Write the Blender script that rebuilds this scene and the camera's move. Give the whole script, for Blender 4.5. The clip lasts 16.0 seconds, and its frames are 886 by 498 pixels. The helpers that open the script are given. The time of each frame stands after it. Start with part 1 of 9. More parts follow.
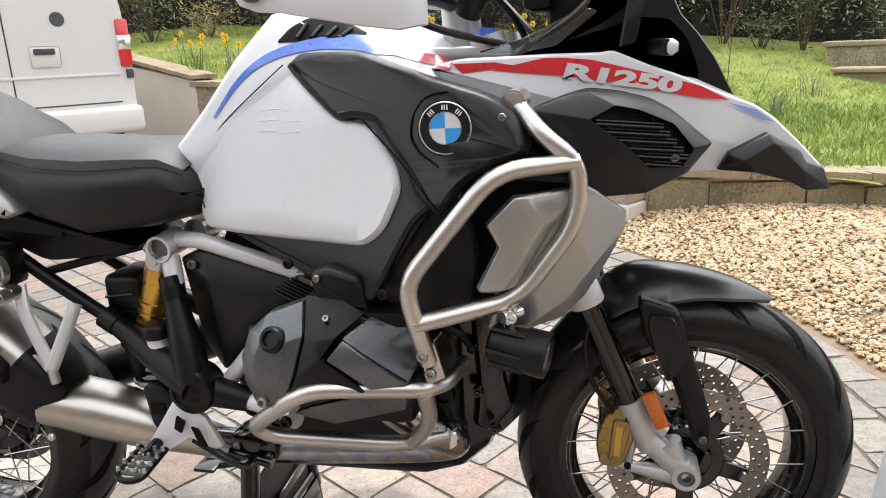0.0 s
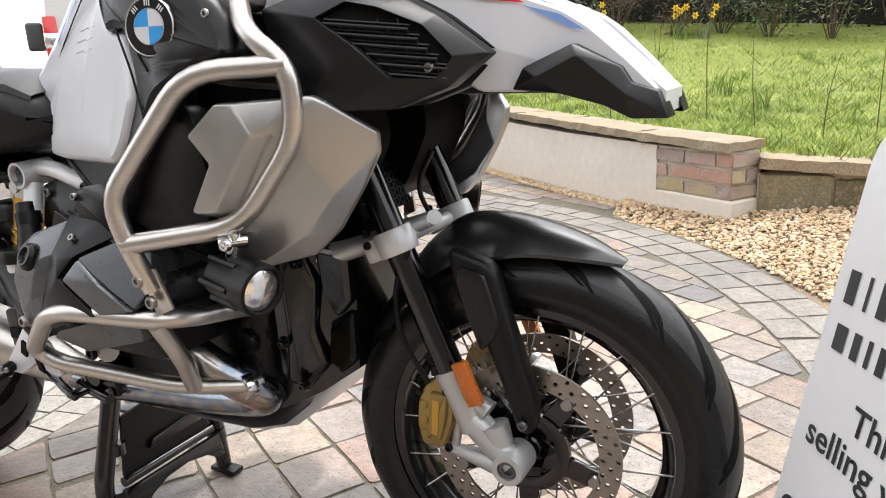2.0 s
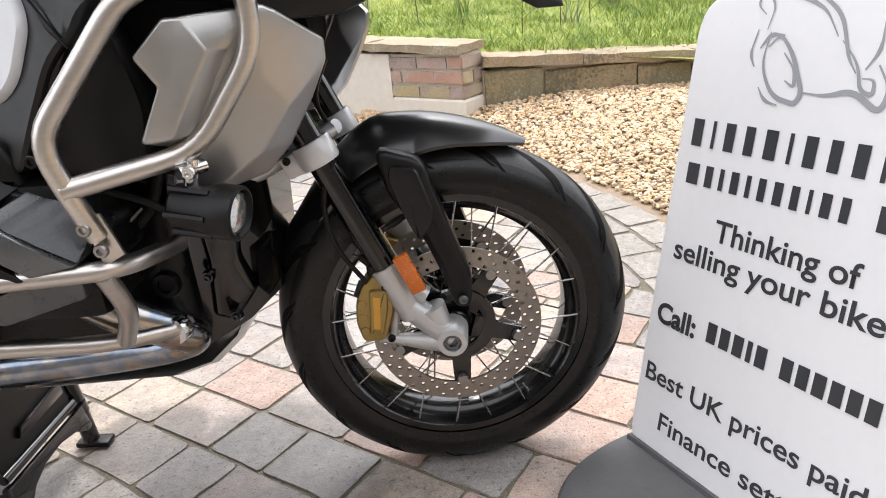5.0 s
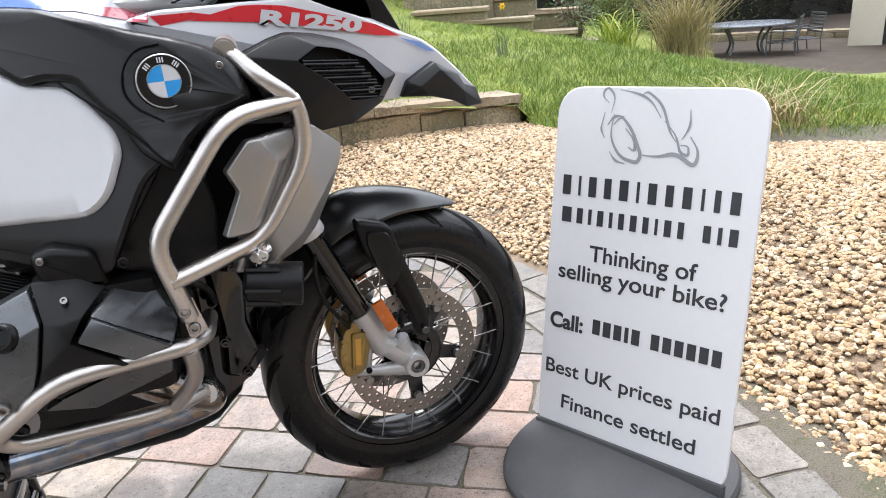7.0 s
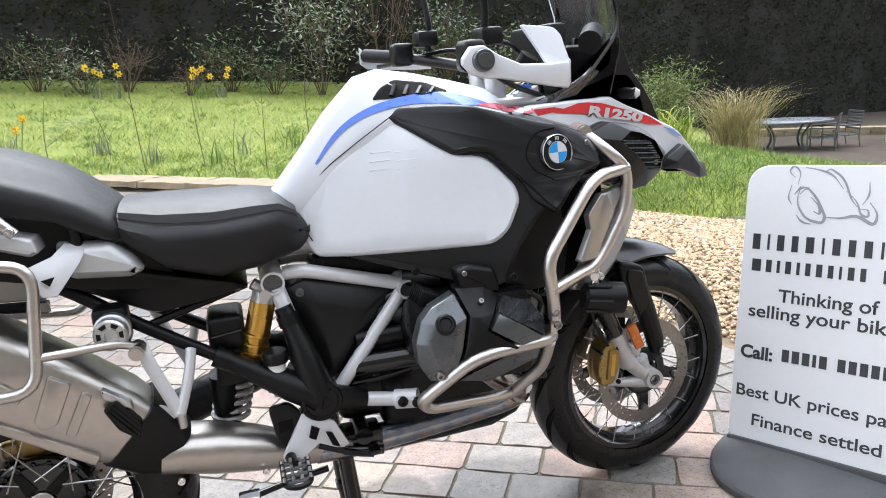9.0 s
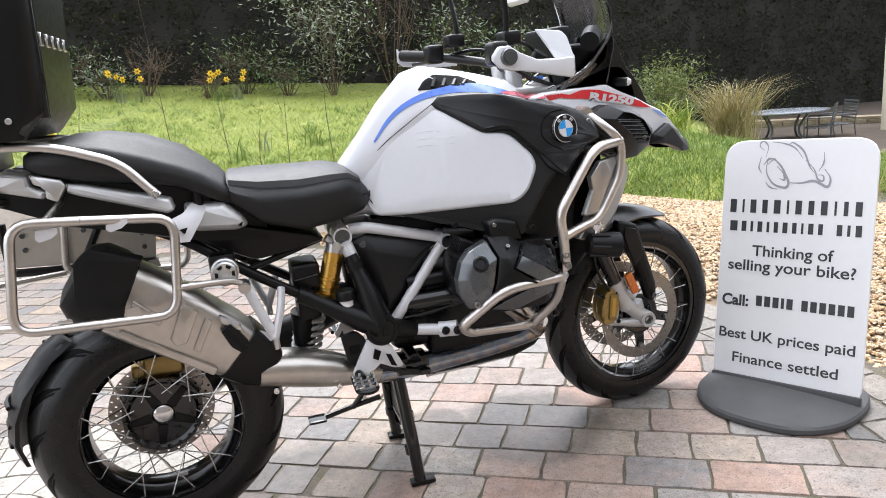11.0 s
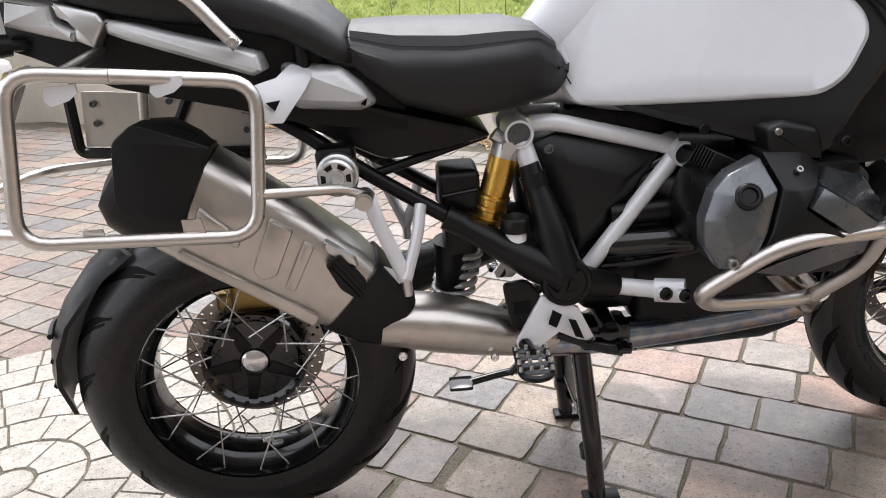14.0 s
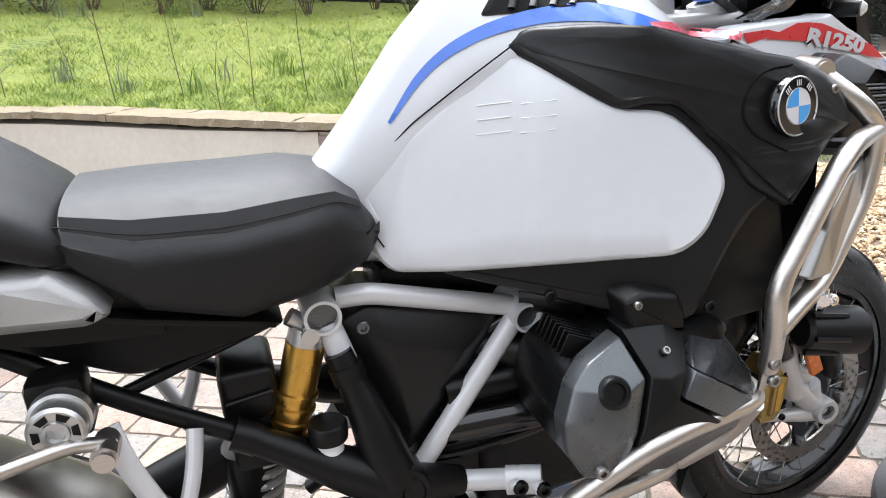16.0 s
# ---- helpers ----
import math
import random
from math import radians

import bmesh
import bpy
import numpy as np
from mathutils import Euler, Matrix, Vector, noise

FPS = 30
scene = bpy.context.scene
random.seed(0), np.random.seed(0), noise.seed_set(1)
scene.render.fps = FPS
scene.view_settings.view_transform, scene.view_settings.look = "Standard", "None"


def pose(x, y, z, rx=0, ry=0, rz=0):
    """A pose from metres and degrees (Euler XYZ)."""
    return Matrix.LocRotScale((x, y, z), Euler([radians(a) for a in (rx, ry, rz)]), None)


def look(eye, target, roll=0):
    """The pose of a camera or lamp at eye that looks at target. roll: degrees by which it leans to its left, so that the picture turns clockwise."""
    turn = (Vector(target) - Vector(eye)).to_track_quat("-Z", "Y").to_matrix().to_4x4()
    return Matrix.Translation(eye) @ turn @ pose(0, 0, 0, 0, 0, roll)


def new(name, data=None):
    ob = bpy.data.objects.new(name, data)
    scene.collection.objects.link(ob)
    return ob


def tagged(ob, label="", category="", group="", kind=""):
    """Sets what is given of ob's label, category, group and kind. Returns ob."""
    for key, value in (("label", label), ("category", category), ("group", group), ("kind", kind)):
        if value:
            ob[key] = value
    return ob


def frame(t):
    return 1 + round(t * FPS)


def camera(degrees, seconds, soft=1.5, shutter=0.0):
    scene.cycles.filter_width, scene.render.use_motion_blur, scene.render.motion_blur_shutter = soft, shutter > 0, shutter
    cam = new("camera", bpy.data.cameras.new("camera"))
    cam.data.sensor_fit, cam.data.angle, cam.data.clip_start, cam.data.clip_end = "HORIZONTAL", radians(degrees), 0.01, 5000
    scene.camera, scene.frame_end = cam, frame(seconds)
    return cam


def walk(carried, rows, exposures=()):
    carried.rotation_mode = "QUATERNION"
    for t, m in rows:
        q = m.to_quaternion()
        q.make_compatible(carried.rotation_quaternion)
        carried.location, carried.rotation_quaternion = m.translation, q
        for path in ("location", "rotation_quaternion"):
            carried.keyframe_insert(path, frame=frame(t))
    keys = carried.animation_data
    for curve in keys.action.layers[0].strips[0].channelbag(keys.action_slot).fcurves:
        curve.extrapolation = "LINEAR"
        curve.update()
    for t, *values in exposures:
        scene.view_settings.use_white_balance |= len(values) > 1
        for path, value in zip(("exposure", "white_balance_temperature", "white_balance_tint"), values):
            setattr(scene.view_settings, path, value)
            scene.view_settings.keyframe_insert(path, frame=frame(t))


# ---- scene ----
cam = camera(63.6, 16.0, soft=1.0)
PATH = [
    (0, (1.349, -1.331, 1.111), (0.911, 0.543, 0.566), -2.4),
    (0.5, (1.504, -1.2, 1.071), (0.926, 0.633, 0.517), -2.3),
    (1, (1.696, -1.112, 1.014), (0.981, 0.672, 0.459), -2.3),
    (1.5, (1.84, -1.048, 0.969), (1.004, 0.689, 0.436), -2.5),
    (2, (1.898, -1.015, 0.941), (0.982, 0.689, 0.433), -2.7),
    (2.5, (1.913, -0.994, 0.925), (0.98, 0.7, 0.416), -3.1),
    (3, (1.904, -1.006, 0.911), (1.023, 0.704, 0.364), -3.6),
    (3.5, (1.883, -1.05, 0.902), (1.119, 0.692, 0.286), -4.0),
    (4, (1.802, -1.092, 0.898), (1.209, 0.691, 0.211), -4.5),
    (4.5, (1.673, -1.136, 0.914), (1.292, 0.684, 0.177), -5.0),
    (5, (1.583, -1.187, 0.943), (1.45, 0.659, 0.183), -5.3),
    (5.2, (1.565, -1.217, 0.953), (1.537, 0.632, 0.19), -5.4),
    (7.3, (1.068, -1.491, 1.116), (1.637, 0.299, 0.428), -4.5),
    (7.5, (0.986, -1.538, 1.114), (1.559, 0.259, 0.448), -4.5),
    (8, (0.802, -1.637, 1.148), (1.361, 0.188, 0.548), -4.2),
    (8.5, (0.647, -1.667, 1.162), (1.186, 0.184, 0.627), -4.0),
    (9, (0.486, -1.697, 1.173), (1.015, 0.173, 0.698), -4.0),
    (9.2, (0.448, -1.733, 1.174), (0.974, 0.144, 0.725), -3.9),
    (11.3, (0.286, -2.088, 1.164), (0.794, -0.216, 0.676), -5.4),
    (11.5, (0.291, -2.076, 1.156), (0.788, -0.207, 0.646), -5.4),
    (12, (0.299, -2.034, 1.136), (0.749, -0.166, 0.579), -5.2),
    (12.5, (0.293, -1.9, 1.106), (0.653, -0.024, 0.516), -4.9),
    (13, (0.277, -1.725, 1.042), (0.506, 0.164, 0.425), -4.5),
    (13.5, (0.311, -1.528, 1.014), (0.416, 0.359, 0.36), -4.2),
    (14, (0.356, -1.412, 1.012), (0.403, 0.467, 0.327), -4.0),
    (14.5, (0.381, -1.321, 1.019), (0.47, 0.546, 0.308), -3.8),
    (15, (0.404, -1.218, 1.094), (0.622, 0.636, 0.376), -3.7),
    (15.5, (0.396, -1.133, 1.144), (0.8, 0.698, 0.448), -3.3),
    (16, (0.437, -1.06, 1.16), (0.988, 0.74, 0.486), -3.7),
]
walk(cam, [(t, look(eye, target, roll)) for t, eye, target, roll in PATH],
     [(0, 1.76, 6400, 10), (2, 1.82, 6400, 10), (3.5, 2.06, 6450, 11), (4.5, 1.98, 6350, 11), (5.2, 1.92, 6300, 11), (7.5, 1.77, 5950, 10), (9, 1.88, 5900, 9), (11.5, 1.79, 6150, 12),
      (13, 1.68, 6250, 13), (14, 1.72, 6250, 12), (15.5, 1.94, 6050, 9), (16, 1.92, 6050, 9)])

# ---- light ----
world = bpy.data.worlds.new("sky")
scene.world = world
world.use_nodes = True
wn, wl = world.node_tree.nodes, world.node_tree.links
sky = wn.new("ShaderNodeTexSky")
sky.sky_type, sky.sun_disc = "NISHITA", False
sky.sun_elevation, sky.sun_rotation = radians(62), radians(10)
sky.dust_density, sky.air_density = 4.0, 1.0
soft = wn.new("ShaderNodeHueSaturation")
soft.inputs["Saturation"].default_value = 0.3
cloud = wn.new("ShaderNodeMixRGB")
cloud.inputs["Fac"].default_value = 0.6
cloud.inputs["Color2"].default_value = (4.9, 4.85, 4.8, 1)
wl.new(sky.outputs[0], soft.inputs["Color"])
wl.new(soft.outputs[0], cloud.inputs["Color1"])
wl.new(cloud.outputs[0], wn["Background"].inputs["Color"])
wn["Background"].inputs["Strength"].default_value = 0.15
sun_data = bpy.data.lights.new("sun", "SUN")
sun_data.energy, sun_data.angle, sun_data.color = 0.85, radians(35), (1.0, 0.97, 0.92)
sun = new("sun", sun_data)
sun.matrix_world = look((1.4, 4.6, 9.0), (0.6, 0.0, 0.0))


# ---- materials ----
def material(name, colour, rough=0.5, metal=0.0, vary=0.12, scale=9.0, bump=0.0, bump_scale=60.0, tint=None,
             coat=0.0, island=0.0, random=0.0, stretch=None, rough_vary=0.1, transmission=0.0, spec=0.5, patch=0.35, speck=0.0):
    """A surface with colour that varies at two scales, uneven gloss and fine relief."""
    m = bpy.data.materials.new(name)
    m.use_nodes = True
    n, l = m.node_tree.nodes, m.node_tree.links
    b = n["Principled BSDF"]
    tc = n.new("ShaderNodeTexCoord")
    mp = n.new("ShaderNodeMapping")
    l.new(tc.outputs["Object"], mp.inputs["Vector"])
    if stretch:
        mp.inputs["Scale"].default_value = stretch
    big = n.new("ShaderNodeTexNoise")
    big.inputs["Scale"].default_value, big.inputs["Detail"].default_value = scale * patch, 3
    fine = n.new("ShaderNodeTexNoise")
    fine.inputs["Scale"].default_value, fine.inputs["Detail"].default_value = scale * 6, 6
    l.new(mp.outputs[0], big.inputs["Vector"])
    l.new(mp.outputs[0], fine.inputs["Vector"])
    add = n.new("ShaderNodeMath")
    add.operation = "ADD"
    l.new(big.outputs["Fac"], add.inputs[0])
    l.new(fine.outputs["Fac"], add.inputs[1])
    last = add.outputs[0]
    if island or random:
        src = n.new("ShaderNodeObjectInfo").outputs["Random"] if random else n.new("ShaderNodeNewGeometry").outputs["Random Per Island"]
        mul = n.new("ShaderNodeMath")
        mul.operation = "MULTIPLY_ADD"
        l.new(src, mul.inputs[0])
        mul.inputs[1].default_value = random or island
        l.new(last, mul.inputs[2])
        last = mul.outputs[0]
    span = n.new("ShaderNodeMapRange")
    span.inputs["From Min"].default_value = 0.62
    span.inputs["From Max"].default_value = 1.38 + (random or island)
    l.new(last, span.inputs["Value"])
    ramp = n.new("ShaderNodeValToRGB")
    lo = [max(0.0, c * (1 - vary)) for c in colour]
    hi = [min(1.0, c * (1 + vary)) for c in colour]
    e = ramp.color_ramp.elements
    e[0].color, e[1].color = (*lo, 1), (*hi, 1)
    if tint:
        for i, c in enumerate(tint):
            q = e.new((i + 1) / (len(tint) + 1))
            q.color = (*c, 1)
    l.new(span.outputs[0], ramp.inputs["Fac"])
    if speck:
        grit = n.new("ShaderNodeTexNoise")
        grit.inputs["Scale"].default_value, grit.inputs["Detail"].default_value = 240, 3
        l.new(mp.outputs[0], grit.inputs["Vector"])
        gr = n.new("ShaderNodeMapRange")
        gr.inputs["From Min"].default_value, gr.inputs["From Max"].default_value = 0.32, 0.68
        gr.inputs["To Min"].default_value, gr.inputs["To Max"].default_value = 1 - speck, 1 + speck
        l.new(grit.outputs["Fac"], gr.inputs["Value"])
        mulc = n.new("ShaderNodeVectorMath")
        mulc.operation = "MULTIPLY"
        l.new(ramp.outputs["Color"], mulc.inputs[0])
        l.new(gr.outputs[0], mulc.inputs[1])
        l.new(mulc.outputs[0], b.inputs["Base Color"])
    else:
        l.new(ramp.outputs["Color"], b.inputs["Base Color"])
    rr = n.new("ShaderNodeMapRange")
    rr.inputs["To Min"].default_value, rr.inputs["To Max"].default_value = max(0.02, rough - rough_vary), min(1, rough + rough_vary)
    l.new(fine.outputs["Fac"], rr.inputs["Value"])
    l.new(rr.outputs[0], b.inputs["Roughness"])
    b.inputs["Metallic"].default_value = metal
    b.inputs["Coat Weight"].default_value = coat
    b.inputs["Coat Roughness"].default_value = 0.06
    b.inputs["Specular IOR Level"].default_value = spec
    b.inputs["Transmission Weight"].default_value = transmission
    if bump:
        bt = n.new("ShaderNodeTexNoise")
        bt.inputs["Scale"].default_value, bt.inputs["Detail"].default_value = bump_scale, 5
        l.new(mp.outputs[0], bt.inputs["Vector"])
        bp = n.new("ShaderNodeBump")
        bp.inputs["Strength"].default_value, bp.inputs["Distance"].default_value = min(1.0, bump), 0.004
        l.new(bt.outputs["Fac"], bp.inputs["Height"])
        l.new(bp.outputs[0], b.inputs["Normal"])
    return m


WHITE = material("white_paint", (0.60, 0.61, 0.64), 0.32, vary=0.02, coat=0.3, bump=0.02, bump_scale=300)
BOLT = material("bolt_steel", (0.30, 0.29, 0.28), 0.34, metal=0.95, vary=0.12, bump=0.05, bump_scale=400)
MATT_WHITE = material("white_tank_panel", (0.585, 0.595, 0.62), 0.42, vary=0.025, coat=0.1, bump=0.03, bump_scale=400)
BLACK = material("black_plastic", (0.0036, 0.0036, 0.0038), 0.38, vary=0.2, bump=0.06, bump_scale=900, spec=0.26)
GREY_BLACK = material("dark_grey_paint", (0.005, 0.005, 0.0054), 0.36, vary=0.1, bump=0.04, bump_scale=700, spec=0.34)
GLOSS_BLACK = material("gloss_black", (0.003, 0.003, 0.0032), 0.15, vary=0.1, coat=0.25, spec=0.5)
# near-black that puts shade into slots, grooves and bores; some black parts share it
DARK = material("dark_recess", (0.0025, 0.0025, 0.0025), 0.7, vary=0.2, spec=0.15)
RUBBER = material("black_rubber", (0.0065, 0.0065, 0.0068), 0.5, vary=0.3, bump=0.2, bump_scale=250, scale=14, spec=0.25)
TYRE = material("tyre_rubber", (0.0038, 0.0038, 0.004), 0.30, vary=0.35, bump=0.08, bump_scale=250, scale=14, spec=0.36)
TREAD = material("worn_tread", (0.020, 0.020, 0.021), 0.40, vary=0.4, bump=0.15, bump_scale=300, scale=18, spec=0.5)
SATIN = material("satin_black_paint", (0.0075, 0.0075, 0.008), 0.30, vary=0.1, bump=0.015, bump_scale=900, spec=0.9, rough_vary=0.03)
VINYL = material("seat_vinyl", (0.0065, 0.0065, 0.007), 0.40, vary=0.12, bump=0.22, bump_scale=1200, scale=12, spec=0.36)
VINYL_TOP = material("grey_seat_vinyl", (0.030, 0.030, 0.032), 0.46, vary=0.10, bump=0.15, bump_scale=1200, scale=12, spec=0.42)
STEEL = material("brushed_steel", (0.56, 0.53, 0.50), 0.33, metal=1.0, vary=0.10, bump=0.05, bump_scale=200, stretch=(1, 1, 6))
ALU = material("satin_aluminium", (0.58, 0.58, 0.575), 0.38, metal=1.0, vary=0.06, bump=0.04, bump_scale=300)
SHIELD = material("silver_paint", (0.40, 0.395, 0.385), 0.34, metal=0.85, vary=0.05, bump=0.04, bump_scale=500)
TITAN = material("muffler_steel", (0.50, 0.47, 0.435), 0.34, metal=1.0, vary=0.14, bump=0.06, bump_scale=250, scale=6)
CHROME = material("chrome", (0.72, 0.72, 0.73), 0.13, metal=1.0, vary=0.05)
SILVER = material("cast_silver", (0.50, 0.50, 0.50), 0.42, metal=0.6, vary=0.06, bump=0.15, bump_scale=500)
FRAME_WHITE = material("white_frame_paint", (0.60, 0.60, 0.615), 0.34, metal=0.15, vary=0.04, coat=0.3, bump=0.06, bump_scale=400)
ENGINE = material("engine_grey", (0.105, 0.112, 0.118), 0.30, metal=0.7, vary=0.12, bump=0.06, bump_scale=500, coat=0.25)
ENGINE_MID = material("engine_mid_grey", (0.032, 0.034, 0.037), 0.28, metal=0.4, vary=0.12, bump=0.05, bump_scale=500, coat=0.3)
ENGINE_DARK = material("engine_dark", (0.0036, 0.0037, 0.004), 0.30, metal=0.0, vary=0.12, bump=0.08, bump_scale=500, spec=0.24)
GOLD = material("gold_anodised", (0.60, 0.36, 0.08), 0.30, metal=1.0, vary=0.10, bump=0.05, bump_scale=200)
CALIPER = material("gold_caliper", (0.34, 0.24, 0.085), 0.40, metal=0.8, vary=0.15, bump=0.12, bump_scale=300)
DISC = material("brake_disc", (0.30, 0.275, 0.25), 0.36, metal=1.0, vary=0.16, bump=0.05, bump_scale=300, scale=20)
SPOKE = material("spoke_steel", (0.46, 0.45, 0.44), 0.26, metal=1.0, vary=0.08)
AMBER = material("amber_lens", (0.55, 0.13, 0.008), 0.25, vary=0.12, coat=0.3, bump=0.8, bump_scale=400)
PINK = material("faded_red_graphic", (0.60, 0.10, 0.14), 0.3, vary=0.25, coat=0.5, scale=20)
PALE_BLUE = material("pale_blue_graphic", (0.20, 0.33, 0.66), 0.3, vary=0.05, coat=0.5)
RED = material("red_graphic", (0.62, 0.018, 0.03), 0.3, vary=0.05, coat=0.5)
BLUE = material("blue_graphic", (0.05, 0.15, 0.58), 0.3, vary=0.05, coat=0.5)
SKY_BLUE = material("light_blue_enamel", (0.03, 0.30, 0.72), 0.2, vary=0.03, coat=0.8)
HEADER = material("heat_tinted_steel", (0.40, 0.37, 0.34), 0.2, metal=1.0, vary=0.2, scale=3, patch=1.2,
                  tint=[(0.42, 0.34, 0.26), (0.20, 0.25, 0.33), (0.46, 0.43, 0.40), (0.30, 0.24, 0.19)])
SIGN_WHITE = material("sign_board", (0.76, 0.76, 0.77), 0.38, vary=0.02, bump=0.03, bump_scale=100)
SIGN_RUBBER = material("recycled_rubber", (0.060, 0.060, 0.063), 0.75, vary=0.2, bump=0.35, bump_scale=350, scale=25)
SIGN_INK = material("dark_lettering", (0.03, 0.032, 0.036), 0.45, vary=0.1)
SIGN_GREY = material("grey_lettering", (0.30, 0.31, 0.33), 0.45, vary=0.08)


def paving(name, tones, joined=False, gain=1.0):
    """Tumbled concrete: a tone for each sett, mottling, pits and grit, and darker, glossier patches at fixed places on
    the ground.
    """
    m = bpy.data.materials.new(name)
    m.use_nodes = True
    n, l = m.node_tree.nodes, m.node_tree.links
    b = n["Principled BSDF"]
    geo = n.new("ShaderNodeNewGeometry")
    where = geo.outputs["Position"]

    def calc(op, a, c, clamp=False):
        q = n.new("ShaderNodeMath")
        q.operation, q.use_clamp = op, clamp
        for k, v in enumerate((a, c)):
            if isinstance(v, (int, float)):
                q.inputs[k].default_value = v
            else:
                l.new(v, q.inputs[k])
        return q.outputs[0]

    def cloud_of(scale, detail=4, rough=0.6):
        q = n.new("ShaderNodeTexNoise")
        q.inputs["Scale"].default_value, q.inputs["Detail"].default_value, q.inputs["Roughness"].default_value = scale, detail, rough
        l.new(where, q.inputs["Vector"])
        return q.outputs["Fac"]

    def ranged(v, a, c, lo, hi):
        q = n.new("ShaderNodeMapRange")
        for k, w in zip(("From Min", "From Max", "To Min", "To Max"), (a, c, lo, hi)):
            q.inputs[k].default_value = w
        l.new(v, q.inputs["Value"])
        return q.outputs[0]

    def blob(x, y, r):
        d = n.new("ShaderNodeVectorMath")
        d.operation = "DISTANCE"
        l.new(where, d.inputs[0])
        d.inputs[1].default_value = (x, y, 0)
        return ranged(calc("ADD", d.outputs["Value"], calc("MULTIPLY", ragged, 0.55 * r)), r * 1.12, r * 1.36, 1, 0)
    ragged = cloud_of(7, 5)
    pick = geo.outputs["Random Per Island"] if joined else n.new("ShaderNodeObjectInfo").outputs["Random"]
    ramp = n.new("ShaderNodeValToRGB")
    e = ramp.color_ramp.elements
    e[0].color, e[1].color = (*tones[0], 1), (*tones[-1], 1)
    for k, c in enumerate(tones[1:-1]):
        e.new((k + 1) / (len(tones) - 1)).color = (*c, 1)
    l.new(calc("ADD", calc("MULTIPLY", pick, 0.86), calc("MULTIPLY", cloud_of(11), 0.14)), ramp.inputs["Fac"])
    blot = ranged(cloud_of(26, 6, 0.7), 0.3, 0.7, 0.72, 1.22)
    grit = ranged(cloud_of(260, 3), 0.32, 0.68, 0.74, 1.26)
    pits = ranged(cloud_of(95, 2), 0.33, 0.40, 0.55, 1.0)
    worn = ranged(cloud_of(1.7, 4), 0.38, 0.62, 0.84, 1.1)
    darkened = calc("MAXIMUM", blob(0.36, -0.14, 0.30), calc("MAXIMUM", blob(1.10, -0.03, 0.26), blob(0.80, 0.10, 0.14)))
    glossier = calc("MAXIMUM", calc("MULTIPLY", darkened, 0.55), calc("MULTIPLY", blob(1.02, 0.42, 0.42), 0.5))
    shade = calc("MULTIPLY", calc("MULTIPLY", blot, grit), calc("MULTIPLY", calc("MULTIPLY", pits, worn), ranged(darkened, 0, 1, gain, gain * 0.48)))
    mul = n.new("ShaderNodeVectorMath")
    mul.operation = "MULTIPLY"
    l.new(ramp.outputs["Color"], mul.inputs[0])
    l.new(shade, mul.inputs[1])
    l.new(mul.outputs[0], b.inputs["Base Color"])
    l.new(calc("ADD", ranged(glossier, 0, 1, 0.62, 0.24), calc("MULTIPLY", ragged, 0.12)), b.inputs["Roughness"])
    bp = n.new("ShaderNodeBump")
    bp.inputs["Strength"].default_value, bp.inputs["Distance"].default_value = 0.5, 0.004
    l.new(calc("ADD", cloud_of(60, 5), calc("MULTIPLY", pits, 0.6)), bp.inputs["Height"])
    l.new(bp.outputs[0], b.inputs["Normal"])
    return m


TONES = [(0.25, 0.238, 0.225), (0.40, 0.285, 0.225), (0.30, 0.28, 0.26), (0.43, 0.335, 0.25), (0.27, 0.25, 0.235), (0.37, 0.31, 0.265), (0.40, 0.265, 0.205), (0.24, 0.232, 0.225), (0.345, 0.295, 0.255), (0.46, 0.37, 0.26)]
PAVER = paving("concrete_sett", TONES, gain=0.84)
# same tones darkened: the far drive's lower brightness is put into its colour
PAVER_DIMMED = paving("concrete_sett_dimmed", TONES, joined=True, gain=0.6)
PAVER_GREY = paving("pale_sett", [(0.34, 0.315, 0.28), (0.42, 0.39, 0.34), (0.37, 0.34, 0.30), (0.45, 0.405, 0.345)], gain=0.84)
PAVER_MOSS = paving("kerb_sett", [(0.20, 0.185, 0.165), (0.29, 0.255, 0.22), (0.22, 0.205, 0.18), (0.26, 0.235, 0.20)], gain=0.8)
JOINT = material("sandy_joint", (0.10, 0.086, 0.067), 0.95, vary=0.45, scale=30, bump=0.8, bump_scale=220, tint=[(0.075, 0.066, 0.05), (0.14, 0.118, 0.09), (0.068, 0.074, 0.036)])
GRAVEL_BED = material("gravel_bed", (0.20, 0.145, 0.095), 0.95, vary=0.35, scale=40, bump=0.9, bump_scale=120)
PEBBLE = material("golden_pebble", (0.42, 0.31, 0.20), 0.7, vary=0.4, scale=30, bump=0.2, bump_scale=200, island=1.6,
                  tint=[(0.17, 0.115, 0.07), (0.46, 0.31, 0.165), (0.58, 0.48, 0.34), (0.34, 0.225, 0.13), (0.52, 0.36, 0.19)])
STONE = material("sandstone", (0.30, 0.255, 0.175), 0.9, vary=0.45, scale=9, bump=1.0, bump_scale=45, random=0.5, speck=0.3,
                 tint=[(0.095, 0.088, 0.052), (0.27, 0.21, 0.125), (0.15, 0.14, 0.085), (0.34, 0.29, 0.20)])
COPING = material("weathered_coping", (0.31, 0.25, 0.165), 0.9, vary=0.4, scale=12, bump=1.0, bump_scale=70, random=0.35, speck=0.35,
                  tint=[(0.14, 0.115, 0.075), (0.33, 0.255, 0.165), (0.22, 0.185, 0.125), (0.37, 0.31, 0.225)])
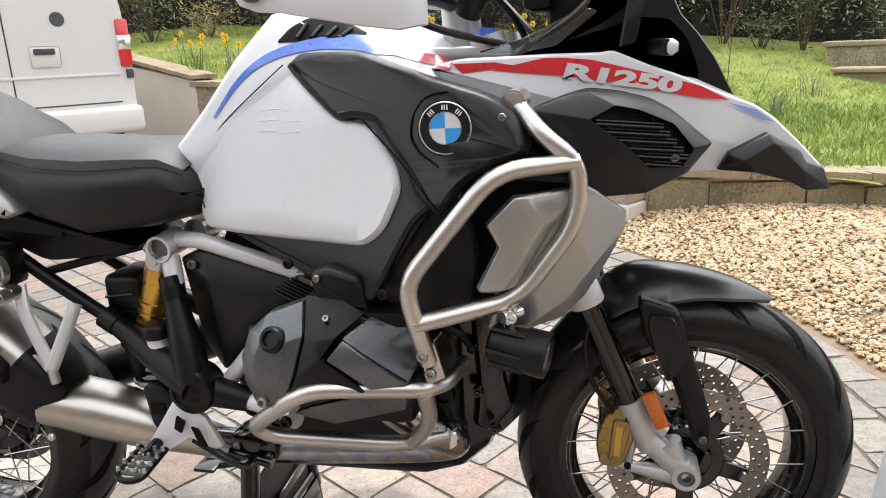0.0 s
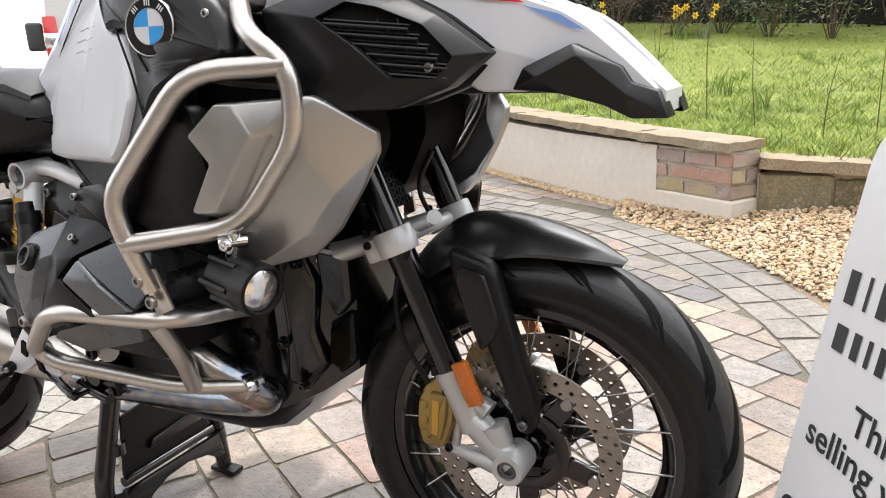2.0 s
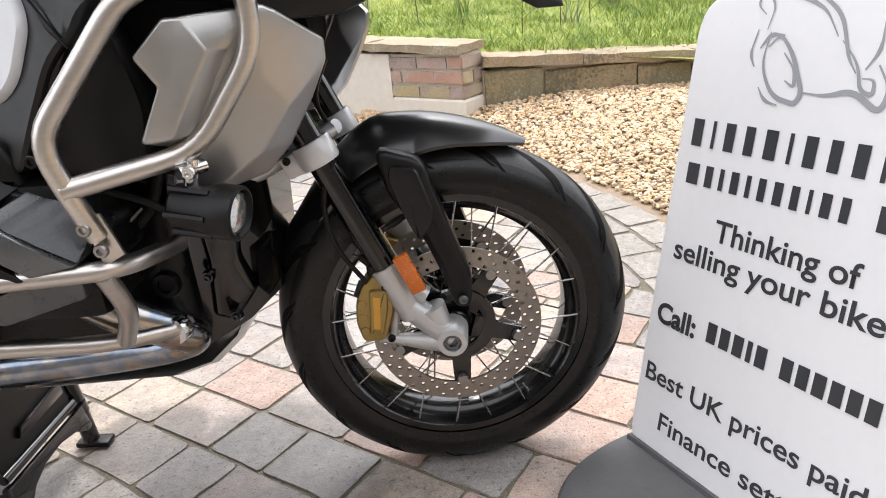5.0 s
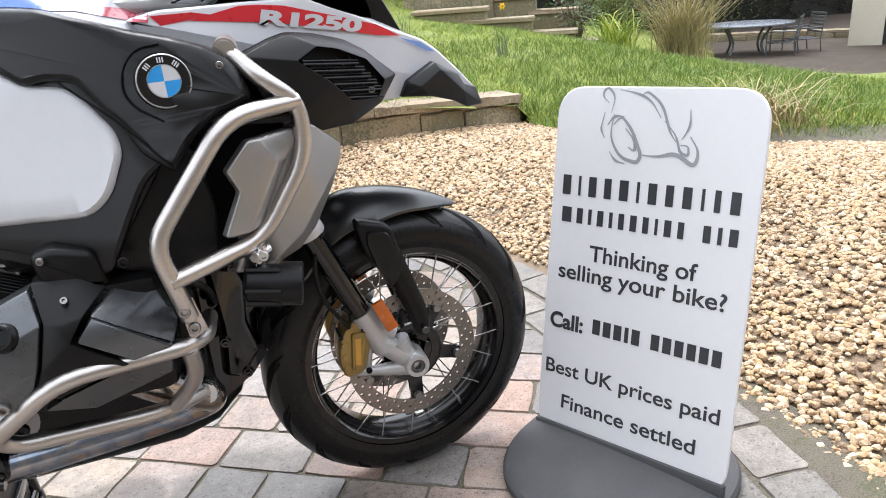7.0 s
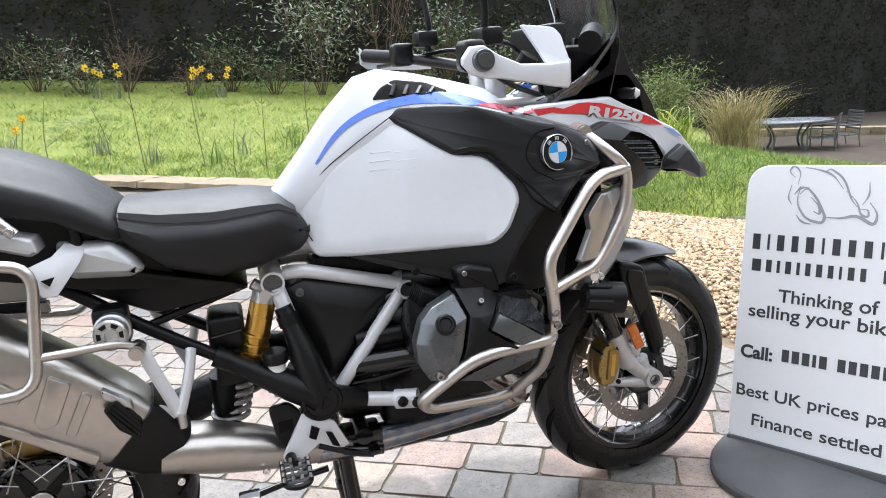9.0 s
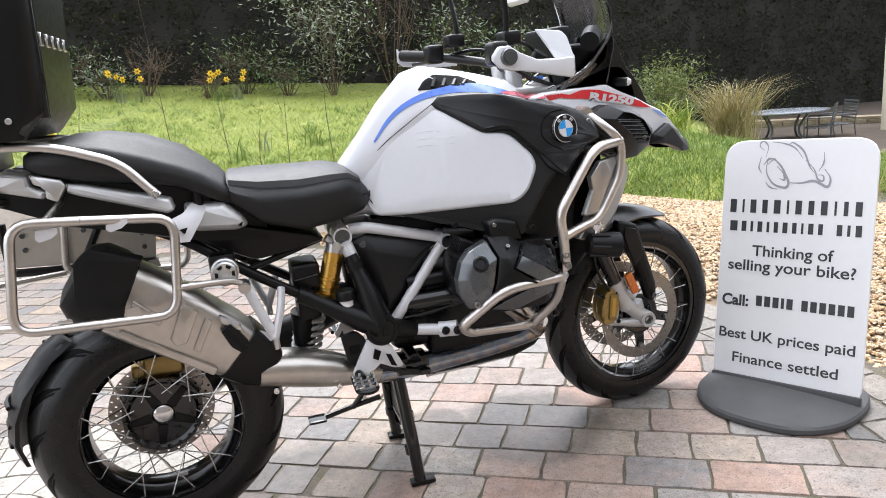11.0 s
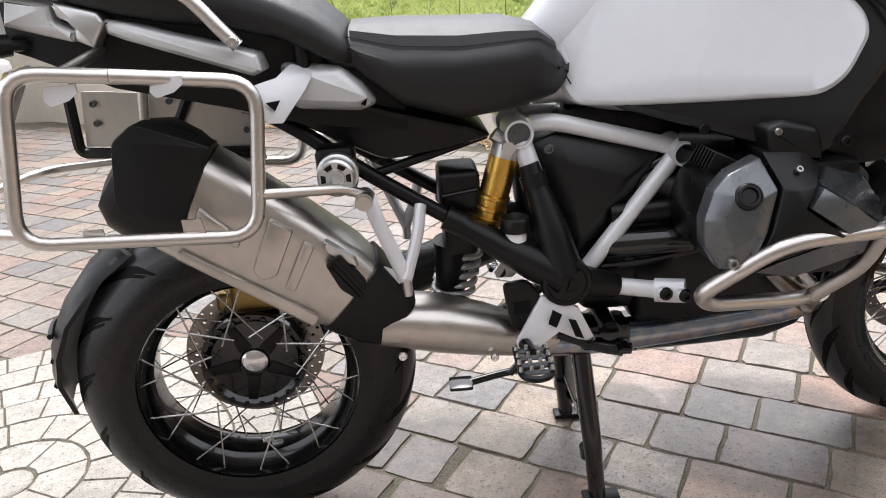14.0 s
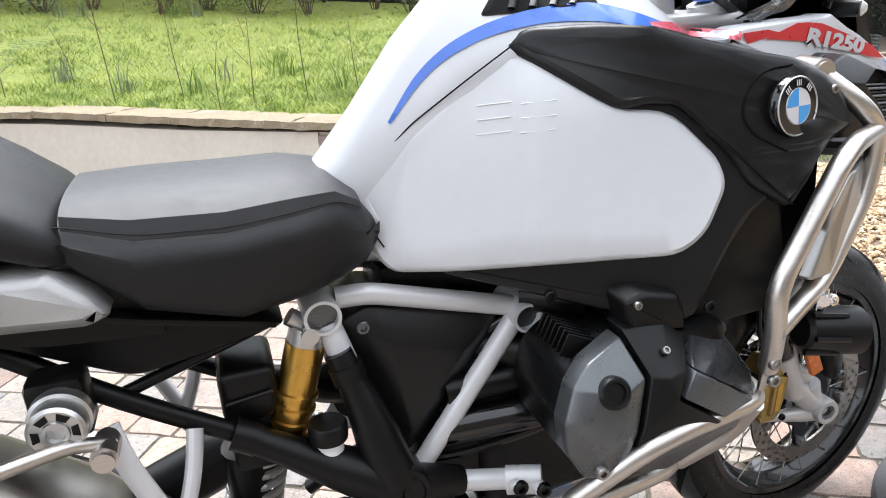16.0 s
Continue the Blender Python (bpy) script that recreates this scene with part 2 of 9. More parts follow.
BRICK = material("old_brick", (0.33, 0.235, 0.175), 0.85, vary=0.35, scale=18, bump=0.9, bump_scale=90, random=1.3, speck=0.3,
                 tint=[(0.24, 0.185, 0.165), (0.34, 0.27, 0.24), (0.37, 0.205, 0.145), (0.29, 0.24, 0.21), (0.38, 0.31, 0.16)])
# dull colour of the unseen walls that were added to darken reflections
ADDED_WALL = material("added_wall_grey", (0.15, 0.132, 0.118), 0.9, vary=0.3, scale=14, bump=0.5, bump_scale=40)
MORTAR = material("lime_mortar", (0.36, 0.32, 0.26), 0.95, vary=0.2, scale=20, bump=0.7, bump_scale=150)
RENDER = material("painted_render", (0.60, 0.55, 0.48), 0.85, vary=0.10, scale=4, bump=0.35, bump_scale=60)
SOIL = material("dark_soil", (0.055, 0.04, 0.028), 0.95, vary=0.4, scale=12, bump=1.0, bump_scale=40)
TURF = material("turf", (0.16, 0.20, 0.03), 0.9, vary=0.5, scale=4.5, bump=1.0, bump_scale=120, patch=0.4,
                tint=[(0.06, 0.10, 0.016), (0.23, 0.25, 0.045), (0.10, 0.15, 0.022), (0.30, 0.29, 0.075)])
BLADE = material("grass_blade", (0.25, 0.33, 0.05), 0.6, vary=0.4, scale=1.5, island=0.9, patch=1.1,
                 tint=[(0.10, 0.19, 0.02), (0.27, 0.36, 0.045), (0.50, 0.50, 0.11), (0.22, 0.33, 0.035)])
BLADE_GREEN = material("lush_grass_blade", (0.15, 0.24, 0.04), 0.6, vary=0.4, scale=1.5, island=1.2, patch=0.8,
                       tint=[(0.07, 0.14, 0.02), (0.22, 0.28, 0.05), (0.13, 0.22, 0.03)])
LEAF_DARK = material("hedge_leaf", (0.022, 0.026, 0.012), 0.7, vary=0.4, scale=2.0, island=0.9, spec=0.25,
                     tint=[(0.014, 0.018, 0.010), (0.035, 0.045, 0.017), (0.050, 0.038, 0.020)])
# near-black, so that the shade between the leaves is in the colour
HEDGE_SHADE = material("hedge_inner_shade", (0.012, 0.011, 0.008), 0.9, vary=0.5, scale=3, bump=1.0, bump_scale=12)
LEAF = material("shrub_leaf", (0.065, 0.095, 0.03), 0.55, vary=0.5, scale=3, island=1.0,
                tint=[(0.04, 0.065, 0.02), (0.095, 0.13, 0.045), (0.06, 0.10, 0.03)])
LEAF_BRIGHT = material("feathery_leaf", (0.15, 0.19, 0.045), 0.55, vary=0.4, scale=3, island=1.0)
LEAF_SILVER = material("olive_leaf", (0.16, 0.19, 0.12), 0.55, vary=0.4, scale=3, island=1.0)
TWIG = material("bare_twig", (0.085, 0.058, 0.035), 0.8, vary=0.35, scale=12, island=0.6)
STRAW = material("straw_grass", (0.36, 0.29, 0.14), 0.7, vary=0.35, scale=4, island=1.0,
                 tint=[(0.20, 0.18, 0.07), (0.42, 0.34, 0.17), (0.30, 0.25, 0.11)])
YELLOW = material("daffodil_yellow", (0.75, 0.50, 0.02), 0.5, vary=0.15, scale=9)
PATIO = material("patio_slab", (0.36, 0.27, 0.16), 0.85, vary=0.25, scale=5, bump=0.4, bump_scale=60, random=0.6)
TABLE = material("grey_metal", (0.10, 0.105, 0.115), 0.4, metal=0.4, vary=0.2)
TABLE_TOP = material("tiled_table", (0.20, 0.22, 0.25), 0.28, vary=0.3, scale=8, coat=0.3)
HOUSE = material("cream_masonry", (0.62, 0.57, 0.47), 0.8, vary=0.06, scale=5, bump=0.2, bump_scale=80)
VAN = material("van_white", (0.60, 0.59, 0.575), 0.3, vary=0.02, coat=0.4)
VAN_GREY = material("van_trim", (0.04, 0.04, 0.042), 0.55, vary=0.1)
LAMP_RED = material("red_lens", (0.55, 0.012, 0.015), 0.18, vary=0.1, coat=0.6)
PLATE_YELLOW = material("yellow_plate", (0.60, 0.46, 0.15), 0.4, vary=0.04)
ALU_PLATE = material("aluminium_sheet", (0.50, 0.48, 0.44), 0.42, metal=0.8, vary=0.08, bump=0.05, bump_scale=90)
GLASS = material("lamp_glass", (0.86, 0.87, 0.88), 0.10, metal=0.92, vary=0.05, coat=0.8, bump=0.2, bump_scale=90)
CLEAR_LENS = material("clear_lens", (0.62, 0.61, 0.60), 0.12, vary=0.15, coat=0.5, bump=0.5, bump_scale=120)
SCREEN = material("smoked_screen", (0.42, 0.43, 0.45), 0.05, vary=0.02, transmission=0.96)
WINDOW = material("dark_window", (0.015, 0.017, 0.02), 0.06, vary=0.1, coat=0.5)


# ---- building tools ----
def part(name, bm, mat, parent=None, label="", sharp=38, smooth=True):
    me = bpy.data.meshes.new(name)
    bmesh.ops.recalc_face_normals(bm, faces=bm.faces[:])
    bm.to_mesh(me)
    bm.free()
    if smooth:
        me.polygons.foreach_set("use_smooth", [True] * len(me.polygons))
        me.set_sharp_from_angle(angle=radians(sharp))
    me.materials.append(mat)
    ob = new(name, me)
    if parent is not None:
        ob.parent = parent
    return tagged(ob, label)


def piece(name, me, parent, m):
    ob = new(name, me)
    ob.parent = parent
    ob.matrix_local = m
    return ob


def raw(name, verts, faces, mat, parent=None, label="", kind="", smooth=False):
    me = bpy.data.meshes.new(name)
    me.from_pydata(verts, [], faces)
    me.materials.append(mat)
    if smooth:
        me.polygons.foreach_set("use_smooth", [True] * len(me.polygons))
    ob = new(name, me)
    if parent is not None:
        ob.parent = parent
    return tagged(ob, label, kind=kind)


def thing(name, label, category, group="", at=(0, 0, 0)):
    ob = new(name)
    ob.empty_display_size = 0.1
    ob.location = at
    return tagged(ob, label, category, group)


def join(*bms):
    """All the shapes in the first one."""
    out = bms[0]
    for b in bms[1:]:
        me = bpy.data.meshes.new("tmp")
        b.to_mesh(me)
        b.free()
        out.from_mesh(me)
        bpy.data.meshes.remove(me)
    return out


def shape(rings, close_ring=True, caps=True):
    """A skin over rings of points."""
    bm = bmesh.new()
    vs = [[bm.verts.new(p) for p in r] for r in rings]
    k = len(vs[0])
    for a, b in zip(vs, vs[1:]):
        for i in range(k if close_ring else k - 1):
            j = (i + 1) % k
            bm.faces.new((a[i], a[j], b[j], b[i]))
    if caps:
        for r in (vs[0], vs[-1]):
            try:
                bm.faces.new(r)
            except ValueError:
                pass
    return bm


def turned(bm, m):
    bmesh.ops.transform(bm, matrix=m, verts=bm.verts[:])
    return bm


def box(x0, x1, y0, y1, z0, z1, bevel=0.004, seg=2):
    bm = bmesh.new()
    bmesh.ops.create_cube(bm, size=1)
    bmesh.ops.transform(bm, matrix=Matrix.Translation(((x0 + x1) / 2, (y0 + y1) / 2, (z0 + z1) / 2)) @ Matrix.Diagonal((x1 - x0, y1 - y0, z1 - z0, 1)), verts=bm.verts[:])
    if bevel:
        bmesh.ops.bevel(bm, geom=bm.edges[:], offset=bevel, segments=seg, profile=0.5, affect="EDGES")
    return bm


def frame_of(d):
    d = Vector(d).normalized()
    a = Vector((0, 0, 1)) if abs(d.z) < 0.9 else Vector((1, 0, 0))
    u = d.cross(a).normalized()
    return u, d.cross(u).normalized()


def rounded(pts, r, steps=5):
    """A polyline with its corners rounded."""
    p = [Vector(q) for q in pts]
    out = [p[0]]
    for a, b, c in zip(p, p[1:], p[2:]):
        d0, d1 = (a - b), (c - b)
        k = min(r, d0.length * 0.48, d1.length * 0.48)
        s, e = b + d0.normalized() * k, b + d1.normalized() * k
        for i in range(steps + 1):
            t = i / steps
            out.append(s * (1 - t) ** 2 + b * 2 * t * (1 - t) + e * t * t)
    out.append(p[-1])
    return out


def tube(pts, r, seg=14, bend=0.04, hollow=False, flat=1.0):
    """A round tube along pts; r may be a list, one for each end."""
    line = rounded(pts, bend) if len(pts) > 2 else [Vector(q) for q in pts]
    u, v = frame_of(line[1] - line[0])
    rings = []
    r0, r1 = r if isinstance(r, (list, tuple)) else (r, r)
    n = len(line)
    for i, q in enumerate(line):
        d = (line[min(i + 1, n - 1)] - line[max(i - 1, 0)]).normalized()
        u = (u - d * u.dot(d)).normalized()
        v = d.cross(u)
        k = r0 + (r1 - r0) * i / (n - 1)
        rings.append([q + (u * math.cos(a) + v * math.sin(a) * flat) * k for a in [2 * math.pi * j / seg for j in range(seg)]])
    if hollow:
        wall = 0.82
        inner = [[c + (w - c) * wall for w in ring] for ring, c in ((rings[0], line[0]), (rings[-1], line[-1]))]
        deep = [w + (line[0] - line[1]).normalized() * -0.05 for w in inner[0]]
        deep_end = [w + (line[-1] - line[-2]).normalized() * -0.05 for w in inner[1]]
        return shape([deep, inner[0], *rings, inner[1], deep_end])
    return shape(rings)


def lathe(profile, at, axis, seg=32, arc=None):
    """Turned shape: profile of (radius, height along the axis)."""
    u, v = frame_of(axis)
    d, at = Vector(axis).normalized(), Vector(at)
    rings = [[at + d * h + (u * math.cos(a) + v * math.sin(a)) * max(r, 1e-5) for a in [2 * math.pi * j / seg for j in range(seg)]] for r, h in profile]
    return shape(rings, caps=False) if profile[0][0] == profile[-1][0] and profile[0][1] == profile[-1][1] else shape(rings)


def bolt(at, axis, r=0.008, h=0.006):
    return lathe([(r, 0), (r, h * 0.7), (r * 0.85, h), (r * 0.5, h), (r * 0.45, h * 0.4), (0, h * 0.4)], at, axis, 12)


def outline(pts, r, steps=3):
    """A closed outline with rounded corners."""
    p = [Vector(q) for q in pts]
    out, n = [], len(pts)
    for i in range(n):
        a, b, c = p[i - 1], p[i], p[(i + 1) % n]
        d0, d1 = a - b, c - b
        k = min(r, d0.length * 0.45, d1.length * 0.45)
        s, e = b + d0.normalized() * k, b + d1.normalized() * k
        for j in range(steps + 1):
            t = j / steps
            out.append(s * (1 - t) ** 2 + b * 2 * t * (1 - t) + e * t * t)
    return out


def panel(pts, thick=0.02, round_=0.015, edge=0.006, bulge=0.004, side=-1, dome=True):
    """A body panel seen from the side: outline pts in 3D, its outer face towards side * y, soft edges and a slight dome."""
    o = outline(pts, round_) if round_ else [Vector(p) for p in pts]
    n = len(o)
    area = sum(o[i].x * o[(i + 1) % n].z - o[(i + 1) % n].x * o[i].z for i in range(n))
    w = 1 if area > 0 else -1
    c = sum(o, Vector()) / n
    norm = []
    for i in range(n):
        d = o[(i + 1) % n] - o[i - 1]
        q = Vector((-d.z, 0, d.x)) * w
        norm.append(q.normalized() if q.length > 1e-9 else Vector())
    out = Vector((0, side, 0))
    back = [p - out * thick for p in o]
    mid = [p - out * edge * 0.7 for p in o]
    ring1 = [p + q * edge * 0.35 - out * edge * 0.15 for p, q in zip(o, norm)]
    ring2 = [p + q * edge + out * bulge * 0.2 for p, q in zip(o, norm)]
    rings = [back, mid, ring1, ring2]
    if dome:
        for k, h in ((0.72, 0.65), (0.42, 0.9), (0.15, 1.0)):
            rings.append([c + (p - c) * k + out * bulge * h for p in ring2])
    return shape(rings)


def plate(pts, thick, axis=(0, 1, 0), bevel=0.0):
    """A flat plate: outline pts, extruded along axis."""
    d = Vector(axis).normalized() * thick
    bm = shape([[Vector(p) for p in pts], [Vector(p) + d for p in pts]])
    if bevel:
        bmesh.ops.bevel(bm, geom=bm.edges[:], offset=bevel, segments=2, profile=0.5, affect="EDGES")
    return bm


def loft(sections, n=24):
    """Body from cross sections of (x, [(y, z), ...]) over the half from bottom to top, mirrored about each section's middle y."""
    rings = []
    for x, mid, half in sections:
        pts = [Vector((x, mid + y, z)) for y, z in half] + [Vector((x, mid - y, z)) for y, z in reversed(half)]
        rings.append(outline(pts, 0.03, 3))
    return shape(rings)


def yc(x):
    """The middle of the motorcycle, which stands a little askew."""
    return -0.15 + 0.112 * x


def mirrored(p):
    return (p[0], 2 * yc(p[0]) - p[1], p[2])


def both(pts, side):
    return list(pts) if side < 0 else [mirrored(p) for p in pts]


def facets(verts, faces, s, depth=0.02, soft=0.003):
    """A folded cover of flat facets with softened creases, its rim turned inwards; s is the side it faces."""
    bm = bmesh.new()
    vs = [bm.verts.new(q) for q in both(verts, s)]
    for q in faces:
        bm.faces.new([vs[i] for i in q])
    rim = [e for e in bm.edges if e.is_boundary]
    for w in bmesh.ops.extrude_edge_only(bm, edges=rim)["geom"]:
        if isinstance(w, bmesh.types.BMVert):
            w.co += Vector((0, -s * depth, 0))
    bmesh.ops.recalc_face_normals(bm, faces=bm.faces[:])
    bmesh.ops.bevel(bm, geom=[e for e in bm.edges if len(e.link_faces) == 2 and e.calc_face_angle(0) > 0.1], offset=soft, segments=2, profile=0.5, affect="EDGES")
    return bm


# ---- the ground ----
def blend(points, x, y, power=3.0):
    """Height at x, y: a smooth surface through a few known heights."""
    p = np.array(points)
    x, y = np.ravel(x), np.ravel(y)
    terms = lambda u, v: np.stack([np.ones_like(u), u, v, u * v, u * u, v * v], 1)
    k = np.linalg.lstsq(terms(p[:, 0], p[:, 1]), p[:, 2], rcond=None)[0]
    left = p[:, 2] - terms(p[:, 0], p[:, 1]) @ k
    w = 1.0 / ((p[:, 0, None] - x) ** 2 + (p[:, 1, None] - y) ** 2 + 0.15) ** (power / 2)
    return np.clip(terms(x, y) @ k + (w * left[:, None]).sum(0) / w.sum(0), -1.2, 1.6)


LAWN = [(-8, 9, 1.3), (-4.6, 6.9, 1.0), (-3, 6.0, 0.88), (-1.8, 5.6, 0.6), (0, 4.4, 0.45), (1, 3.7, 0.42), (1.8, 3.5, 0.36), (2.6, 3.6, 0.28),
        (3.4, 3.5, 0.16), (3.9, 2.6, 0.06), (4.9, 1.8, 0.05), (6.5, 0.5, 0.0), (-2, 9.2, 1.3), (-0.5, 9.4, 1.2), (1.9, 9.4, 1.0), (3.4, 9.0, 0.9),
        (4.2, 6.0, 0.48), (4.8, 5.2, 0.33), (5.4, 4.6, 0.06), (7.4, 6.6, -0.22), (8.3, 6.0, -0.38), (10, 4.5, -0.42), (8, 9, -0.1), (5.5, 10, 0.7), (9.2, 7.6, -0.62), (10.2, 8.4, -0.85), (11.5, 10.4, -0.88), (13, 8, -0.9), (14, 12, -0.9), (11.5, 13, -0.6), (9, 12, -0.1), (12.5, 6, -0.8)]
STONES = [(0.9, 3.2, 0.0), (1.5, 2.6, 0.0), (2.0, 1.6, 0.0), (2.3, 0.7, 0.0), (2.5, -0.3, 0.0), (2.5, -1.5, 0.0), (1.7, 3.1, 0.04), (2.0, 3.25, 0.10),
          (2.8, 3.3, 0.07), (3.4, 3.2, 0.03), (4.0, 2.3, 0.0), (5.0, 1.5, 0.0), (7.0, 0.0, -0.05)]
RING = (-1.2, 0.15, 3.58)


def lawn_height(x, y):
    """Height of the lawn, brought down to the gravel along its open edge."""
    x, y = np.ravel(x), np.ravel(y)
    z = blend(LAWN, x, y)
    ex, ey = np.array(sorted(EDGE)).T
    d = np.clip((y - np.interp(x, ex, ey) + 0.16) / 0.9, 0, 1)
    d = np.where(x > 3.4, d, 1.0)
    return (blend(STONES, x, y) - 0.03) * (1 - d) + z * d


def sheet(name, inside, heights, x0, x1, y0, y1, step, mat, lift=0.0, ragged=0.0):
    xs, ys = np.arange(x0, x1 + step, step), np.arange(y0, y1 + step, step)
    gx, gy = np.meshgrid(xs, ys)
    z = lawn_height(gx, gy) if heights is LAWN else blend(heights, gx, gy)
    verts = [(float(a), float(b), float(c) + lift + ragged * noise.noise((a * 3, b * 3, 0))) for a, b, c in zip(gx.ravel(), gy.ravel(), z)]
    faces, n = [], len(xs)
    for j in range(len(ys) - 1):
        for i in range(n - 1):
            if inside(xs[i] + step / 2, ys[j] + step / 2):
                k = j * n + i
                faces.append((k, k + 1, k + n + 1, k + n))
    return raw(name, verts, faces, mat, kind="structure", smooth=True)


ground = tagged(raw("ground", [(-300, -300, -0.6), (300, -300, -0.6), (300, 300, -0.6), (-300, 300, -0.6)], [(0, 1, 2, 3)], SOIL, kind="structure"),
                "bare brown earth under the garden", "ground")
drive = raw("pavement", [(-14, -9, -0.005), (5.5, -9, -0.005), (5.5, 3.2, -0.005), (2.2, 4.2, -0.005), (0, 4.9, -0.005), (-2.4, 5.9, -0.005), (-14, 8, -0.005)],
            [(0, 1, 2, 3, 4, 5, 6)], JOINT, kind="structure", label="driveway of tumbled concrete setts with sandy joints")

WALL_LINE = [(1.485, 3.06), (1.03, 3.35), (0.267, 3.94), (-0.673, 4.72), (-1.7, 5.28), (-2.55, 5.55)]
STONE_LINE = [(1.60, 3.22), (2.05, 3.29), (2.5, 3.36), (2.95, 3.44), (3.38, 3.52)]


def behind(line, x, y, off=0.0):
    """Whether x, y lies beyond the line (which runs from larger to smaller x, or the other way)."""
    pts = sorted(line)
    if x <= pts[0][0] or x >= pts[-1][0]:
        return None
    for a, b in zip(pts, pts[1:]):
        if a[0] <= x <= b[0]:
            return y > a[1] + (b[1] - a[1]) * (x - a[0]) / (b[0] - a[0]) + off
    return None


EDGE = [(-14, 11.5), (-4.7, 7.6), (-2.6, 5.85), (-1.7, 5.5), (-0.6, 4.92), (0.267, 4.15), (1.03, 3.55), (1.6, 3.38), (2.5, 3.46), (3.4, 3.55), (3.45, 3.2), (3.75, 2.75),
        (4.4, 2.2), (4.9, 1.82), (5.6, 1.2), (6.5, 0.4), (17, -10)]


def on_lawn(x, y):
    return bool(behind(EDGE, x, y)) and math.hypot(x - 11.3, y - 9.2) > 1.75


def on_gravel(x, y):
    return math.hypot(x - RING[0], y - RING[1]) > RING[2] + 0.02 and not behind(EDGE, x, y, 0.05) and x > 0.2 and not (x < 1.5 and behind(WALL_LINE, x, y))


lawn = tagged(sheet("lawn", lambda x, y: bool(behind(EDGE, x, y, -0.14)), LAWN, -13, 16, -4.5, 17, 0.12, TURF, ragged=0.012), "rough green lawn rising to the hedge", "lawn")
gravel_bed = tagged(sheet("gravel_bed", lambda x, y: math.hypot(x - RING[0], y - RING[1]) > RING[2] - 0.12 and not behind(EDGE, x, y, 0.3) and x > 0.80 and not (x < 1.5 and behind(WALL_LINE, x, y, 0.05)), STONES, 0.1, 8, -3.5, 4.4, 0.06, GRAVEL_BED, lift=-0.007), "bed of golden gravel beside the drive", "gravel")


# ---- walls ----
def wall_run(name, line, z0, tops, mat, thick, label, kind="structure"):
    """A wall of even thickness along a line; tops: its height at each point."""
    fr, bk = [], []
    n = len(line)
    for i, (x, y) in enumerate(line):
        a, b = line[max(0, i - 1)], line[min(n - 1, i + 1)]
        d = Vector((b[0] - a[0], b[1] - a[1], 0)).normalized()
        q = Vector((-d.y, d.x, 0))
        if q.y < 0:
            q = -q
        fr.append(Vector((x, y, 0)))
        bk.append(Vector((x, y, 0)) + q * thick)
    rings = [[f + Vector((0, 0, z0)), b + Vector((0, 0, z0)), b + Vector((0, 0, t)), f + Vector((0, 0, t))] for f, b, t in zip(fr, bk, tops)]
    ob = part(name, shape(rings), mat, None, label, smooth=False)
    return tagged(ob, kind=kind)


def block_mesh(name, lx, ly, lz, rough, seed, mat):
    """A worn block, its middle at the origin: chamfered and uneven."""
    rnd = random.Random(seed)
    bm = box(-lx / 2, lx / 2, -ly / 2, ly / 2, -lz / 2, lz / 2, min(lx, ly, lz) * 0.14, 1)
    for v in bm.verts:
        v.co += Vector((rnd.uniform(-1, 1), rnd.uniform(-1, 1), rnd.uniform(-1, 1))) * rough
    me = bpy.data.meshes.new(name)
    bm.to_mesh(me)
    bm.free()
    me.materials.append(mat)
    return me


def rough_block(name, lx, ly, lz, rough, seed, mat):
    """A weathered slab, its middle at the origin: its faces and edges worn uneven."""
    bm = bmesh.new()
    nx, ny = max(3, int(lx / 0.045)), max(3, int(ly / 0.06))
    tops = {}
    for k, z in ((0, -lz / 2), (1, lz / 2)):
        for i in range(nx + 1):
            for j in range(ny + 1):
                rim = i in (0, nx) or j in (0, ny)
                p = Vector(((i / nx - 0.5) * lx, (j / ny - 0.5) * ly, z * (0.86 if rim else 1.0)))
                q = p * 17 + Vector((seed * 3.7, seed * 1.3, 0))
                p += Vector((noise.noise(q), noise.noise(q + Vector((9, 0, 0))), noise.noise(q + Vector((0, 9, 0))) * 0.7)) * rough * (1.6 if rim else 1.0)
                tops[i, j, k] = bm.verts.new(p)
    for i in range(nx):
        for j in range(ny):
            bm.faces.new([tops[a, b, 1] for a, b in ((i, j), (i + 1, j), (i + 1, j + 1), (i, j + 1))])
            bm.faces.new([tops[a, b, 0] for a, b in ((i, j), (i, j + 1), (i + 1, j + 1), (i + 1, j))])
    edge = [(i, 0) for i in range(nx)] + [(nx, j) for j in range(ny)] + [(i, ny) for i in range(nx, 0, -1)] + [(0, j) for j in range(ny, 0, -1)]
    for a, b in zip(edge, edge[1:] + edge[:1]):
        bm.faces.new((tops[(*a, 0)], tops[(*b, 0)], tops[(*b, 1)], tops[(*a, 1)]))
    me = bpy.data.meshes.new(name)
    bm.to_mesh(me)
    bm.free()
    me.materials.append(mat)
    return me


def along(line, s):
    """The point s metres along the line, and the line's heading there."""
    for a, b in zip(line, line[1:]):
        d = math.hypot(b[0] - a[0], b[1] - a[1])
        if s <= d or (a, b) == (line[-2], line[-1]):
            k = s / d
            return a[0] + (b[0] - a[0]) * k, a[1] + (b[1] - a[1]) * k, math.atan2(b[1] - a[1], b[0] - a[0])
        s -= d


def length(line):
    return sum(math.hypot(b[0] - a[0], b[1] - a[1]) for a, b in zip(line, line[1:]))


